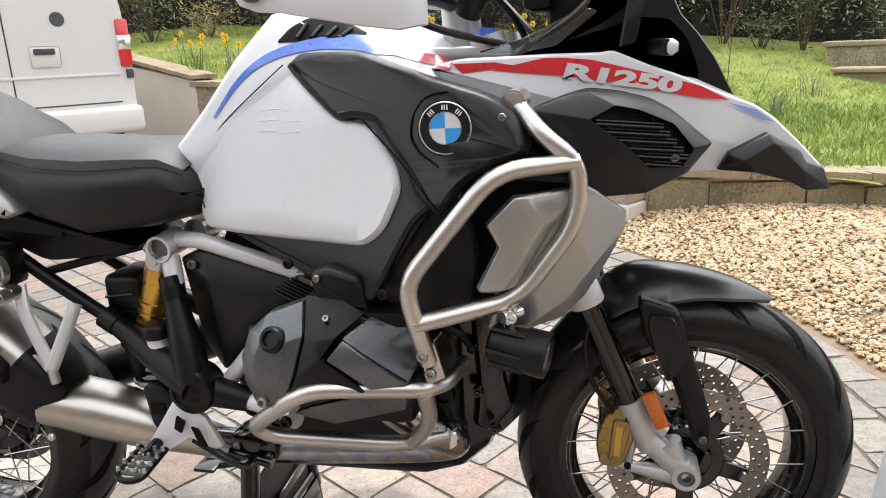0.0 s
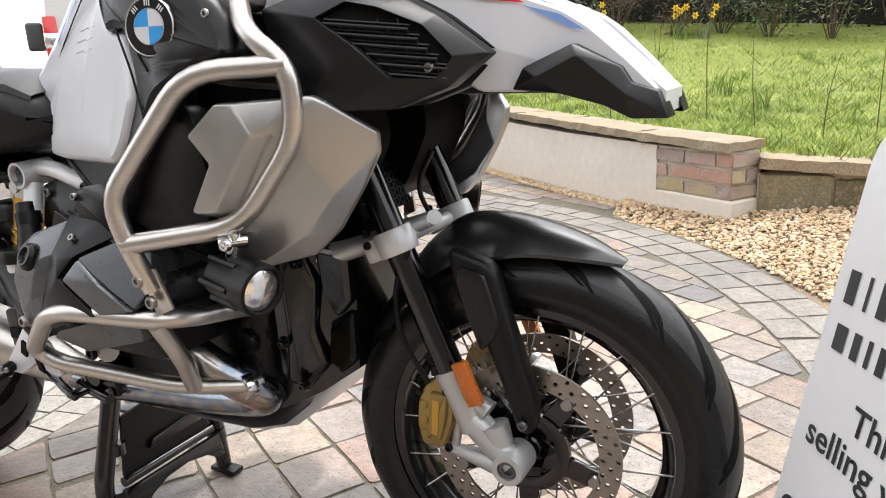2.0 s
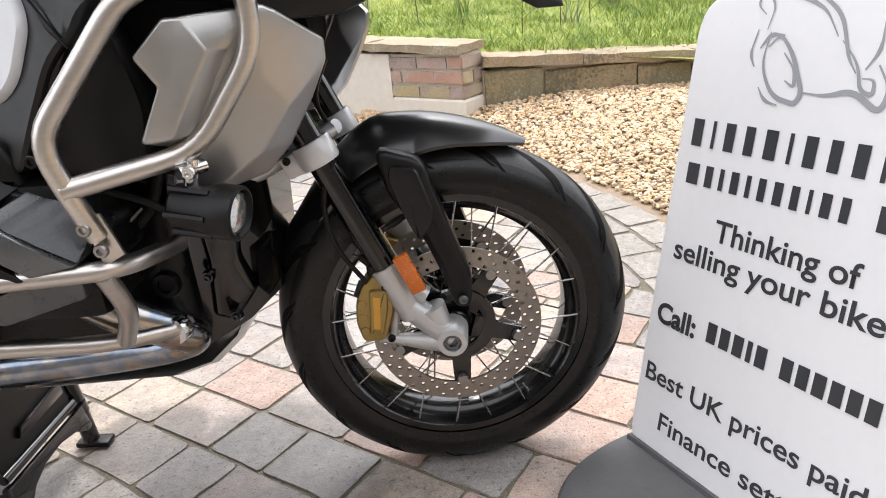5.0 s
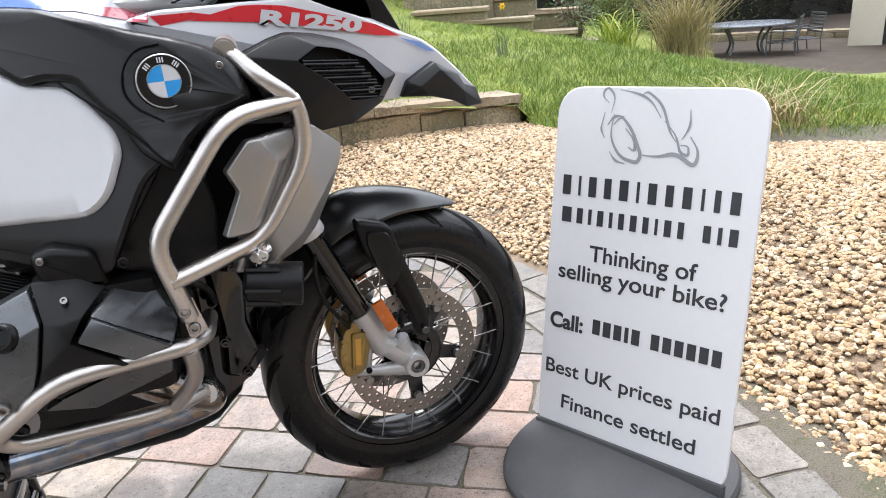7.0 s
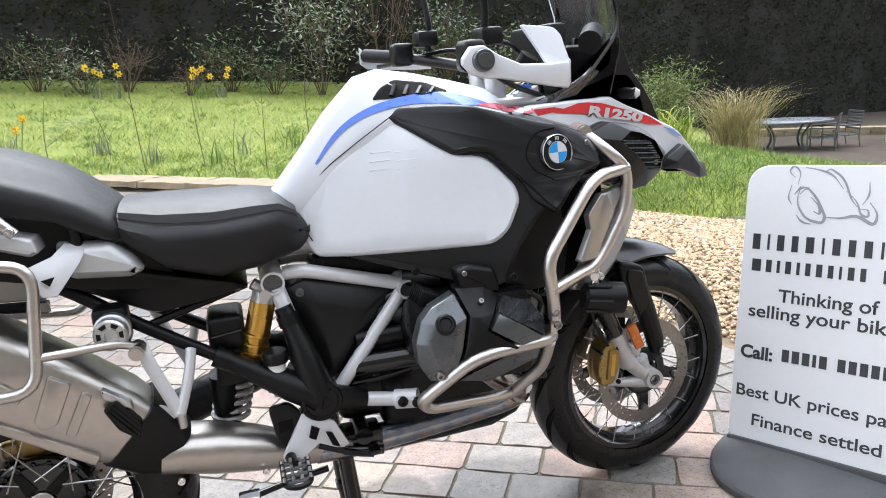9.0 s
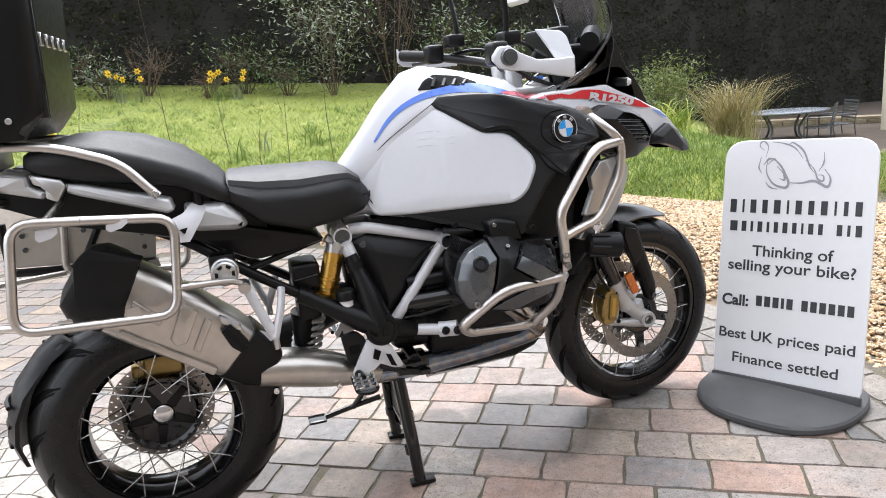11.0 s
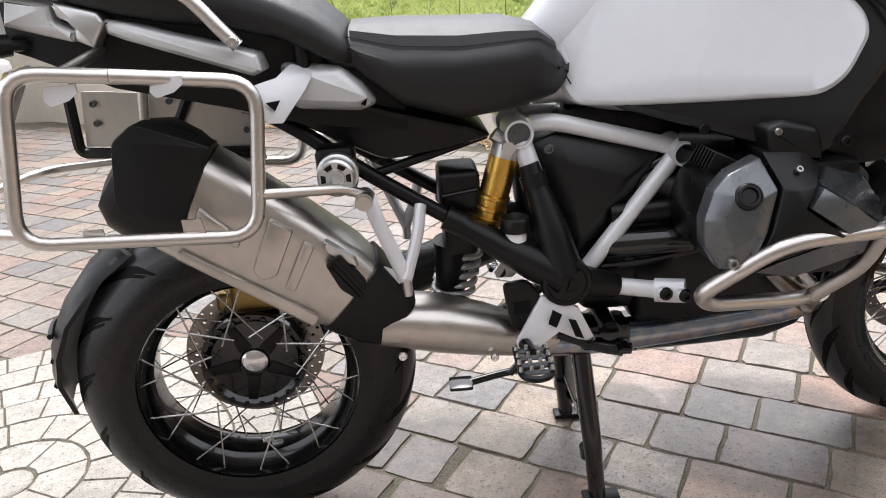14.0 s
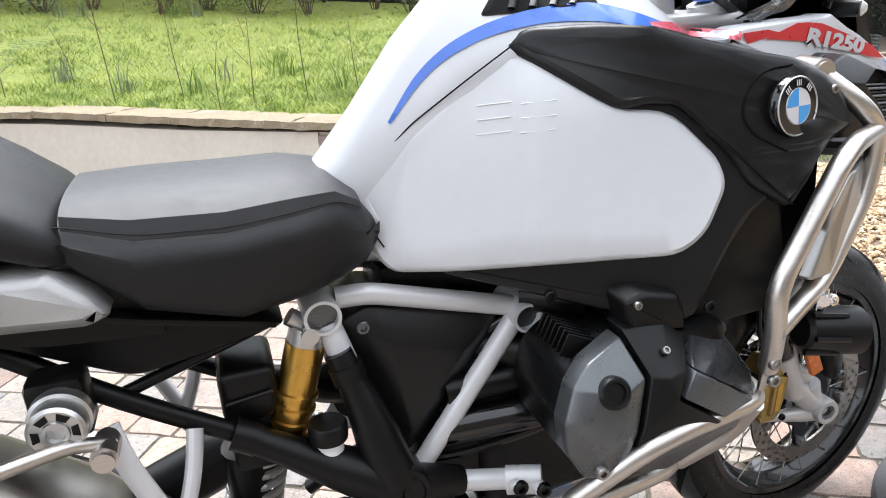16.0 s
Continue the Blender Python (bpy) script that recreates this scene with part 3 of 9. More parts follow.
def coping(parent, line, z_at, depth, thick, lo, hi, seed, back=0.1):
    """Slabs laid end to end along the top of a wall."""
    rnd = random.Random(seed)
    s, total, k = 0.0, length(line), 0
    while s < total - 0.05:
        w = min(rnd.uniform(lo, hi), total - s)
        x, y, h = along(line, s + w / 2)
        q = Vector((-math.sin(h), math.cos(h), 0))
        if q.y < 0:
            q = -q
        me = rough_block("coping_slab", w - 0.004, depth, thick, 0.007, seed * 50 + k, COPING)
        p = Vector((x, y, z_at(s + w / 2) - thick / 2 + rnd.uniform(-0.002, 0.002))) + q * back
        tilt = math.atan2(z_at(s + w) - z_at(s), w)
        piece("coping_slab", me, parent, Matrix.Translation(p) @ Matrix.Rotation(h + rnd.uniform(-0.005, 0.005), 4, "Z") @ Matrix.Rotation(-tilt, 4, "Y"))
        s, k = s + w, k + 1


rendered = wall_run("wall_rendered", WALL_LINE[1:], -0.1, [0.40, 0.41, 0.44, 0.49, 0.53], RENDER, 0.2, "low cream-rendered garden retaining wall")
coping(rendered, WALL_LINE, lambda s: 0.455 + 0.03 * s, 0.30, 0.055, 0.55, 1.15, 3, back=0.115)
FAR_LINE = [(-2.95, 5.75), (-4.2, 6.75), (-6.5, 8.6), (-10, 11)]
far_wall = wall_run("wall_rendered_upper", FAR_LINE, -0.1, [0.86, 0.98, 1.15, 1.3], RENDER, 0.2, "taller cream-rendered garden wall beyond the van")
coping(far_wall, FAR_LINE, lambda s: 0.93 + 0.09 * s, 0.30, 0.05, 0.4, 0.7, 4, back=0.1)


def brick_face(parent, a, b, z0, rows, seed, skip=0, blen=0.215, bh=0.086):
    """Courses of bricks on the face from a to b."""
    rnd = random.Random(seed)
    d = Vector((b[0] - a[0], b[1] - a[1], 0))
    total = d.length
    d.normalize()
    h = math.atan2(d.y, d.x)
    for r in range(rows):
        s = -(0.5 * blen) * (r % 2)
        while s < total - 0.02:
            e = min(s + blen + rnd.uniform(-0.02, 0.02), total)
            st = max(s, 0)
            if e - st > 0.035:
                me = rough_block("brick", e - st - 0.010, 0.06, bh - 0.012, 0.006, seed * 100 + r * 17 + int(st * 100), BRICK)
                p = Vector((a[0], a[1], 0)) + d * (st + e) / 2
                q = Vector((-d.y, d.x, 0))
                q = q if q.y > 0 or q.x < 0 else -q
                piece("brick", me, parent, Matrix.Translation((p.x, p.y, z0 + (r + 0.5) * bh)) @ Matrix.Rotation(h, 4, "Z") @ Matrix.Translation((0, 0.026 + rnd.uniform(-0.003, 0.003), 0)))
            s += blen + 0.004


def pier(name, corner, left, right, top, base, label):
    """A brick pier on a rendered plinth: corner nearest the drive, with its front running to the left and its end face to the right."""
    c, l, r = (Vector((*p, 0)) for p in (corner, left, right))
    o = l + r - c
    z = lambda p, h: (p.x, p.y, h)
    ins = lambda p, k: p + ((c + o) / 2 - p).normalized() * k
    core = part(name, shape([[z(ins(p, 0.012), base - 0.05) for p in (c, r, o, l)], [z(ins(p, 0.012), top) for p in (c, r, o, l)]]), MORTAR, None, label, smooth=False)
    tagged(core, kind="structure")
    plinth = part("plinth", shape([[z(ins(p, -0.012), -0.1) for p in (c, r, o, l)], [z(ins(p, -0.012), base - 0.012) for p in (c, r, o, l)], [z(ins(p, 0.004), base) for p in (c, r, o, l)]]), RENDER, core, "chipped cream render", smooth=False)
    rows = int((top - base) / 0.086 + 0.2)
    brick_face(core, (l.x, l.y), (c.x, c.y), base, rows, 5)
    brick_face(core, (c.x, c.y), (r.x, r.y), base, rows, 6)
    return core


pier("brick_pier", (1.485, 3.06), (1.03, 3.355), (1.61, 3.25), 0.40, 0.135, "weathered brick pier at the end of the garden wall")
pier2 = pier("brick_pier_far", (-2.45, 5.5), (-2.95, 5.75), (-2.35, 5.7), 0.80, 0.38, "brick pier where the garden wall steps up")
coping(pier2, [(-2.97, 5.73), (-2.38, 5.47)], lambda s: 0.86, 0.34, 0.06, 0.3, 0.35, 8, back=0.13)

stone_wall = wall_run("wall_stone", STONE_LINE, -0.1, [0.27, 0.27, 0.25, 0.22, 0.19], MORTAR, 0.16, "low sandstone wall edging the lawn")
STONE_TOP = lambda s: 0.365 - 0.065 * s
for k, (s0, s1) in enumerate([(0.0, 0.36), (0.37, 0.95), (0.96, 1.3), (1.31, 1.8)]):
    x, y, h = along(STONE_LINE, (s0 + s1) / 2)
    top = STONE_TOP((s0 + s1) / 2) - 0.07
    me = rough_block("stone_block", s1 - s0 - 0.01, 0.14, top + 0.06, 0.009, 60 + k, STONE)
    piece("stone_block", me, stone_wall, Matrix.Translation((x, y + 0.045, (top - 0.06) / 2)) @ Matrix.Rotation(h, 4, "Z"))
coping(stone_wall, STONE_LINE, STONE_TOP, 0.30, 0.07, 0.5, 0.75, 9, back=0.1)


# unseen plain walls added behind the walk to close the drive and darken reflections
for name, x0, x1, y0, y1, label in (("wall_added_behind", -4.0, 10.0, -5.8, -5.4, "unseen plain wall added behind the walk to darken reflections"), ("wall_added_side", 10.0, 10.4, -5.8, 1.5, "unseen plain wall added beyond the gravel to darken reflections")):
    tagged(part(name, box(x0, x1, y0, y1, -0.7, 4.2, 0.02, 1), ADDED_WALL, None, label, smooth=False), kind="structure")


# ---- things in the garden ----
def strip(name, n, where, height, width, mat, label, category, seed, lean=0.5, parts=2, parent=None, curl=0.3):
    """Many narrow blades, each rooted where where() puts it."""
    rnd = np.random.RandomState(seed)
    verts, faces = [], []
    for i in range(n):
        x, y, z = where(rnd)
        a = rnd.uniform(0, 2 * math.pi)
        h, w = height * rnd.uniform(0.5, 1.25), width * rnd.uniform(0.6, 1.3)
        lx, ly = (rnd.uniform(-lean, lean) * h for _ in (0, 1))
        cx, cy = math.cos(a) * w / 2, math.sin(a) * w / 2
        k = len(verts)
        for j in range(parts):
            t = j / parts
            q = t + curl * t * t
            verts += [(x - cx * (1 - t * 0.6) + lx * q * t, y - cy * (1 - t * 0.6) + ly * q * t, z + h * t), (x + cx * (1 - t * 0.6) + lx * q * t, y + cy * (1 - t * 0.6) + ly * q * t, z + h * t)]
        verts.append((x + lx * (1 + curl), y + ly * (1 + curl), z + h * (1 - 0.25 * curl)))
        for j in range(parts - 1):
            faces.append((k + 2 * j, k + 2 * j + 1, k + 2 * j + 3, k + 2 * j + 2))
        faces.append((k + 2 * parts - 2, k + 2 * parts - 1, k + 2 * parts))
    ob = raw(name, verts, faces, mat, parent, label, kind="stuff" if parent is None else "")
    return tagged(ob, category=category) if parent is None else ob


def leaves(name, n, where, size, mat, parent=None, label="", category="", seed=1, slim=0.45):
    """Many small folded leaves at the places where() gives."""
    rnd = np.random.RandomState(seed)
    verts, faces = [], []
    for i in range(n):
        c = Vector(where(rnd))
        d = Vector((rnd.normal(), rnd.normal(), rnd.normal() * 0.7 + 0.2)).normalized()
        u, v = frame_of(d)
        s = size * rnd.uniform(0.6, 1.4)
        k = len(verts)
        verts += [tuple(c), tuple(c + d * s * 0.5 + u * s * slim * 0.5), tuple(c + d * s), tuple(c + d * s * 0.5 - u * s * slim * 0.5 + v * s * 0.12)]
        faces.append((k, k + 1, k + 2, k + 3))
    ob = raw(name, verts, faces, mat, parent, label, kind="stuff" if parent is None else "")
    return tagged(ob, category=category) if category else ob


def lawn_z(x, y):
    return float(lawn_height(x, y)[0])


SPOTS = []
srnd = np.random.RandomState(4)
while len(SPOTS) < 154000:
    r = srnd.beta(1.0, 1.7)
    bx = srnd.uniform(-5.5, 8.0, 400)
    by = 1.0 + srnd.beta(1.1, 1.9, 400) * 9.0
    keep = [(a, b) for a, b in zip(bx, by) if on_lawn(a, b) and noise.noise((a * 1.3, b * 1.3, 3)) > -0.45]
    if keep:
        zz = lawn_height(np.array([k[0] for k in keep]), np.array([k[1] for k in keep]))
        SPOTS += [(a, b, float(c) - 0.005) for (a, b), c in zip(keep, zz)]
spot = iter(SPOTS)
strip("grass", 150000, lambda r: next(spot), 0.042, 0.0064, BLADE, "short green grass with thin worn patches", "grass", 11, lean=0.95, parts=1)
CLUMPS = []
while len(CLUMPS) < 36000:
    a, b = srnd.uniform(-5.0, 7.0), 1.4 + srnd.beta(1.0, 2.2) * 8.0
    if on_lawn(a, b) and noise.noise((a * 0.9, b * 0.9, 8)) > -0.2:
        r = srnd.uniform(0.02, 0.08)
        cz = lawn_z(a, b)
        CLUMPS += [(a + srnd.normal() * r, b + srnd.normal() * r, cz - 0.006) for _ in range(18)]
tussock = iter(CLUMPS)
strip("grass_tussocks", 36000, lambda r: next(tussock), 0.072, 0.0075, BLADE_GREEN, "small dark tussocks among the short grass", "grass", 13, lean=0.8, parts=1)
TUFTS = []
while len(TUFTS) < 16000:
    a = srnd.uniform(2.6, 7.2)
    b = srnd.uniform(-0.2, 5.6)
    if on_lawn(a, b) and (a > 3.4 or behind(STONE_LINE, a, b, 0.1)):
        TUFTS.append((a, b, lawn_z(a, b) - 0.01))
tuft = iter(TUFTS)
strip("long_grass", 16000, lambda r: next(tuft), 0.10, 0.007, BLADE_GREEN, "long rough grass along the gravel", "grass", 12, lean=0.6, parts=2)


def pebbles(n, seed):
    """Rounded stones of many sizes, as one heap."""
    rnd = np.random.RandomState(seed)
    t = (1 + 5 ** 0.5) / 2
    base = np.array([(-1, t, 0), (1, t, 0), (-1, -t, 0), (1, -t, 0), (0, -1, t), (0, 1, t), (0, -1, -t), (0, 1, -t), (t, 0, -1), (t, 0, 1), (-t, 0, -1), (-t, 0, 1)]) / 1.9
    tri = np.array([(0, 11, 5), (0, 5, 1), (0, 1, 7), (0, 7, 10), (0, 10, 11), (1, 5, 9), (5, 11, 4), (11, 10, 2), (10, 7, 6), (7, 1, 8),
                    (3, 9, 4), (3, 4, 2), (3, 2, 6), (3, 6, 8), (3, 8, 9), (4, 9, 5), (2, 4, 11), (6, 2, 10), (8, 6, 7), (9, 8, 1)])
    spots = []
    while len(spots) < n:
        x, y = rnd.uniform(0.8, 6.0), rnd.uniform(-1.9, 3.6)
        near = math.hypot(x - 1.9, y - 1.0)
        if on_gravel(x, y) and not behind(EDGE, x, y, -0.02) and rnd.rand() < 1.25 / (0.9 + 0.22 * near):
            spots.append((x, y))
    for k in range(n // 12):
        x = rnd.uniform(-2.4, 0.95)
        pts = sorted(WALL_LINE)
        y = float(np.interp(x, [q[0] for q in pts], [q[1] for q in pts]))
        spots[k * 12 + 5] = (x, y - 0.02 - 0.13 * rnd.rand() ** 1.6)
    p = np.array(spots)
    z = np.where(p[:, 0] < 0.8, -0.004, blend(STONES, p[:, 0], p[:, 1]))
    verts, faces = [], []
    for i in range(n):
        s = rnd.uniform(0.0055, 0.0125) * (1.0 + 0.12 * math.hypot(p[i, 0] - 1.9, p[i, 1] - 1))
        q = base * (s * rnd.uniform(0.7, 1.3, 3)) * rnd.uniform(0.8, 1.2, (12, 1))
        e = Euler(rnd.uniform(0, 6.28, 3)).to_matrix()
        q = q @ np.array(e).T
        q[:, 2] *= 0.75
        q += (p[i, 0], p[i, 1], z[i] + s * 0.35)
        verts.append(q)
        faces.append(tri + 12 * i)
    ob = raw("gravel", np.concatenate(verts).tolist(), np.concatenate(faces).tolist(), PEBBLE, kind="stuff", label="loose golden and brown gravel stones")
    return tagged(ob, category="gravel")


pebbles(60000, 21)

# hedge: a dark clipped wall of leaves behind the lawn
HEDGE = [(-12, 9.6), (-4, 9.9), (0, 10.2), (4, 10.8), (8, 12.6), (12, 13.8), (17, 13.6), (24, 12)]


def hedge():
    h = thing("hedge", "tall dark clipped conifer hedge behind the lawn", "hedge")
    # near-black block behind the leaves stands for the hedge's shaded inside
    core = part("core", shape([[Vector((x, y + 0.12, -1.4)), Vector((x, y + 1.0, -1.4)), Vector((x, y + 0.9, 4.2)), Vector((x, y + 0.2, 4.2))] for x, y in HEDGE]), HEDGE_SHADE, h, smooth=False)

    def where(r):
        s = r.uniform(0, length(HEDGE))
        x, y, _ = along(HEDGE, s)
        z = r.uniform(-1.0, 4.1)
        return x, y + 0.1 + 0.22 * noise.noise((x * 1.6, z * 1.6, 5)) + r.uniform(-0.07, 0.05), z
    leaves("foliage", 100000, where, 0.066, LEAF_DARK, h, seed=31, slim=0.6)


hedge()


def shrub(name, at, size, n, mat, label, seed, leaf=0.05, slim=0.4, stems=9):
    """A loose bush: stems that fork from the root and small leaves about their ends."""
    s = thing(name, label, "shrub", at=at)
    rnd = random.Random(seed)
    tips, bits = [], []
    for i in range(stems):
        a, r = rnd.uniform(0, 6.28), rnd.uniform(0.1, 1.0)
        mid = Vector((math.cos(a) * r * size[0] * 0.3, math.sin(a) * r * size[1] * 0.3, size[2] * rnd.uniform(0.35, 0.55)))
        end = Vector((math.cos(a) * r * size[0] * 0.5, math.sin(a) * r * size[1] * 0.5, size[2] * rnd.uniform(0.6, 1.0)))
        bits.append(tube([(0, 0, -0.1), mid, end], [0.008, 0.003], 5, bend=0.2))
        tips += [mid, end, (mid + end) / 2, mid * 0.45, mid * 0.7]
        for j in range(2):
            e = mid + Vector((rnd.uniform(-0.3, 0.3) * size[0], rnd.uniform(-0.3, 0.3) * size[1], rnd.uniform(0.1, 0.4) * size[2]))
            bits.append(tube([mid, e], [0.006, 0.003], 4))
            tips += [e, (mid + e) / 2]
    part("stem", join(*bits), TWIG, s)
    spread = 0.16 * max(size)

    def where(r):
        c = tips[r.randint(len(tips))]
        return c + Vector((r.normal() * spread, r.normal() * spread, r.normal() * spread * 0.7))
    leaves("foliage", n, where, leaf, mat, s, seed=seed, slim=slim)
    return s


BUSHES = [((-3.6, 9.2), (1.3, 0.8, 0.9), 900, LEAF, 0.07, "green shrub in the border under the hedge"), ((-1.9, 9.3), (1.2, 0.8, 0.7), 700, LEAF, 0.06, "low green shrub in the border"),
          ((-0.8, 9.4), (1.2, 0.8, 0.75), 420, TWIG, 0.06, "brown winter shrub in the border"), ((0.6, 9.5), (1.2, 0.8, 0.8), 800, LEAF, 0.07, "green shrub in the border by the lawn"),
          ((1.9, 9.3), (1.5, 1.0, 2.0), 1500, LEAF_SILVER, 0.09, "tall grey-green olive-leaved shrub"), ((2.9, 9.6), (1.5, 0.9, 2.1), 700, TWIG, 0.05, "bare brown twiggy shrub before the hedge"),
          ((3.9, 9.4), (1.3, 0.9, 1.5), 1200, LEAF, 0.08, "green bamboo-like shrub before the hedge"), ((5.0, 9.3), (1.3, 0.9, 1.3), 1000, LEAF, 0.08, "leafy green shrub before the hedge"),
          ((-5.5, 8.9), (1.6, 1.0, 1.2), 900, LEAF, 0.08, "green shrub at the far end of the border"), ((5.9, 7.2), (0.8, 0.7, 0.55), 700, LEAF, 0.05, "dark green shrub by the garden steps"),
          ((6.9, 7.9), (0.8, 0.7, 1.1), 2200, LEAF_BRIGHT, 0.085, "feathery light green shrub before the hedge"),
          ((-4.6, 9.0), (1.0, 0.6, 0.5), 600, STRAW, 0.09, "dry straw-coloured plant in the border"), ((-2.7, 9.1), (1.1, 0.6, 0.45), 600, LEAF, 0.06, "low green plant in the border"), ((-1.3, 9.15), (0.9, 0.6, 0.5), 500, LEAF_SILVER, 0.08, "grey-green plant in the border"),
          ((0.0, 9.2), (0.9, 0.6, 0.4), 500, TWIG, 0.06, "brown winter plant in the border"), ((1.2, 9.2), (1.0, 0.6, 0.55), 700, LEAF, 0.06, "low leafy green plant in the border"), ((3.3, 9.1), (0.9, 0.6, 0.5), 500, LEAF, 0.06, "dark green low plant in the border"),
          ((9.6, 12.0), (2.2, 1.0, 0.6), 1300, LEAF, 0.07, "low dark ground cover behind the patio"), ((11.8, 12.6), (2.4, 1.0, 0.6), 1300, LEAF, 0.07, "low dark ground cover under the hedge"), ((8.0, 10.8), (1.8, 1.0, 0.7), 1100, LEAF, 0.07, "dark green low bush before the hedge")]
for i, (at, size, n, mat, leaf, label) in enumerate(BUSHES):
    shrub("shrub", (at[0], at[1], lawn_z(*at)), size, n, mat, label, 40 + i, leaf, 0.3 if mat in (LEAF_SILVER, LEAF) else 0.12, 12)


def clump(at, height, n, mat, label, seed, spread=0.25, width=0.012, lean=0.55):
    s = thing("grass_clump", label, "grass clump", at=at)
    strip("tuft", n, lambda r: (r.normal() * spread * 0.35, r.normal() * spread * 0.35, -0.02), height, width, mat, "", "", seed, lean=lean, parts=4, parent=s, curl=0.7)
    return s


clump((6.75, 6.2, -0.16), 0.95, 750, STRAW, "tall dry straw-coloured ornamental grass clump", 70, 0.34, 0.012, 0.42)
clump((5.95, 6.35, 0.04), 0.55, 160, BLADE, "fresh green strap-leaved plant on the lawn", 71, 0.3, 0.02, 0.6)
clump((4.6, 2.45, 0.05), 0.28, 260, STRAW, "flattened dry grass tuft by the gravel", 72, 0.6, 0.01, 1.2)


def daffodil(at, seed, blooms):
    d = thing("daffodil", "clump of yellow daffodils with strap leaves" if blooms else "clump of daffodil leaves in the lawn", "daffodil", "daffodils in the grass", at)
    strip("leaf", 18, lambda r: (r.normal() * 0.04, r.normal() * 0.04, -0.02), 0.27, 0.012, LEAF_SILVER if seed % 3 else BLADE_GREEN, "", "", seed, lean=0.3, parts=3, parent=d, curl=0.3)
    rnd = random.Random(seed)
    for i in range(blooms):
        p = Vector((rnd.uniform(-0.14, 0.14), rnd.uniform(-0.12, 0.12), rnd.uniform(0.28, 0.42)))
        part("stem", tube([(p.x * 0.5, p.y * 0.5, 0), p], 0.004, 5), LEAF, d)
        face = Vector((rnd.uniform(-0.4, 0.4), -1, rnd.uniform(-0.2, 0.2))).normalized()
        u, v = frame_of(face)
        bm = bmesh.new()
        for k in range(6):
            a, b = k * math.pi / 3, k * math.pi / 3 + 0.5
            q = lambda ang, r, h=0.0: p + (u * math.cos(ang) + v * math.sin(ang)) * r + face * h
            bm.faces.new([bm.verts.new(w) for w in (q(a, 0.008), q(a - 0.42, 0.03, 0.004), q(a, 0.052, 0.0), q(a + 0.42, 0.03, 0.004))])
        bmesh.ops.remove_doubles(bm, verts=bm.verts[:], dist=0.0125)
        bloom = part("bloom", bm, YELLOW, d, smooth=False)
        part("corona", lathe([(0.010, 0), (0.013, 0.02), (0.018, 0.032), (0.012, 0.02), (0.008, 0.004), (0.010, 0)], p, face, 10), YELLOW, bloom, smooth=False)


for i, (x, y, b) in enumerate([(-1.1, 8.85, 4), (-0.85, 8.9, 2), (0.2, 8.9, 4), (0.45, 9.0, 3), (-1.5, 5.95, 3), (-3.3, 6.45, 3), (-2.95, 6.6, 4), (-2.55, 6.75, 3), (-3.7, 6.9, 2), (4.6, 7.5, 2), (4.95, 7.3, 2),
                               (1.5, 4.9, 0), (2.3, 4.6, 0), (-0.2, 5.3, 0), (0.35, 5.1, 0), (0.6, 5.5, 0), (-0.7, 5.9, 0), (1.1, 5.6, 0), (2.75, 5.3, 0), (-2.8, 6.3, 0), (-3.2, 6.2, 0), (3.2, 6.0, 0), (3.9, 5.0, 0)]):
    daffodil((x, y, lawn_z(x, y)), 100 + i, b)


def sapling(x, y, h, seed):
    """A bare whip of a young tree in the grass."""
    s = thing("sapling", "thin bare sapling standing in the lawn", "sapling", "saplings in the lawn", (x, y, lawn_z(x, y)))
    rnd = random.Random(seed)
    part("trunk", tube([(0, 0, -0.05), (rnd.uniform(-0.04, 0.04), 0, h * 0.5), (rnd.uniform(-0.12, 0.12), 0, h)], [0.004, 0.0018], 6, bend=0.3), TWIG, s)
    for i in range(2):
        z = h * rnd.uniform(0.2, 0.7)
        part("branch", tube([(0, 0, z), (rnd.uniform(-0.2, 0.2), rnd.uniform(-0.1, 0.1), z + h * 0.22)], [0.0025, 0.001], 5), TWIG, s)


for i, (x, y, h) in enumerate([(-0.25, 5.0, 1.5), (0.25, 5.0, 0.8), (0.75, 4.6, 0.7), (1.15, 4.5, 1.3), (-0.6, 5.6, 0.5), (-1.1, 5.5, 0.6), (1.5, 4.2, 0.6), (2.2, 4.3, 1.2), (2.45, 4.5, 0.5), (-1.6, 6.0, 0.9), (0.5, 4.3, 0.5), (1.9, 4.0, 0.5)]):
    sapling(x, y, h, 200 + i)

# stone-edged terraces stepping up beside the patio
for i, (x, y, z, w) in enumerate([(4.3, 7.6, 0.70, 0.9), (4.85, 7.3, 0.55, 0.8), (5.35, 7.05, 0.36, 0.75), (5.75, 6.85, 0.22, 0.6), (4.5, 8.2, 0.98, 1.2), (5.2, 7.9, 0.78, 0.8), (5.75, 7.6, 0.58, 0.6)]):
    st = tagged(part("terrace_step", box(-w / 2, w / 2, -0.14, 0.2, -0.5, -0.05, 0.01, 1), STONE, None, "low stone riser of the garden terraces", smooth=False), kind="structure")
    st.location, st.rotation_euler = (x, y, z), (0, 0, radians(-28))
    piece("coping_slab", block_mesh("coping_slab", w + 0.06, 0.4, 0.05, 0.006, 400 + i, COPING), st, Matrix.Translation((0, 0.02, -0.025)))

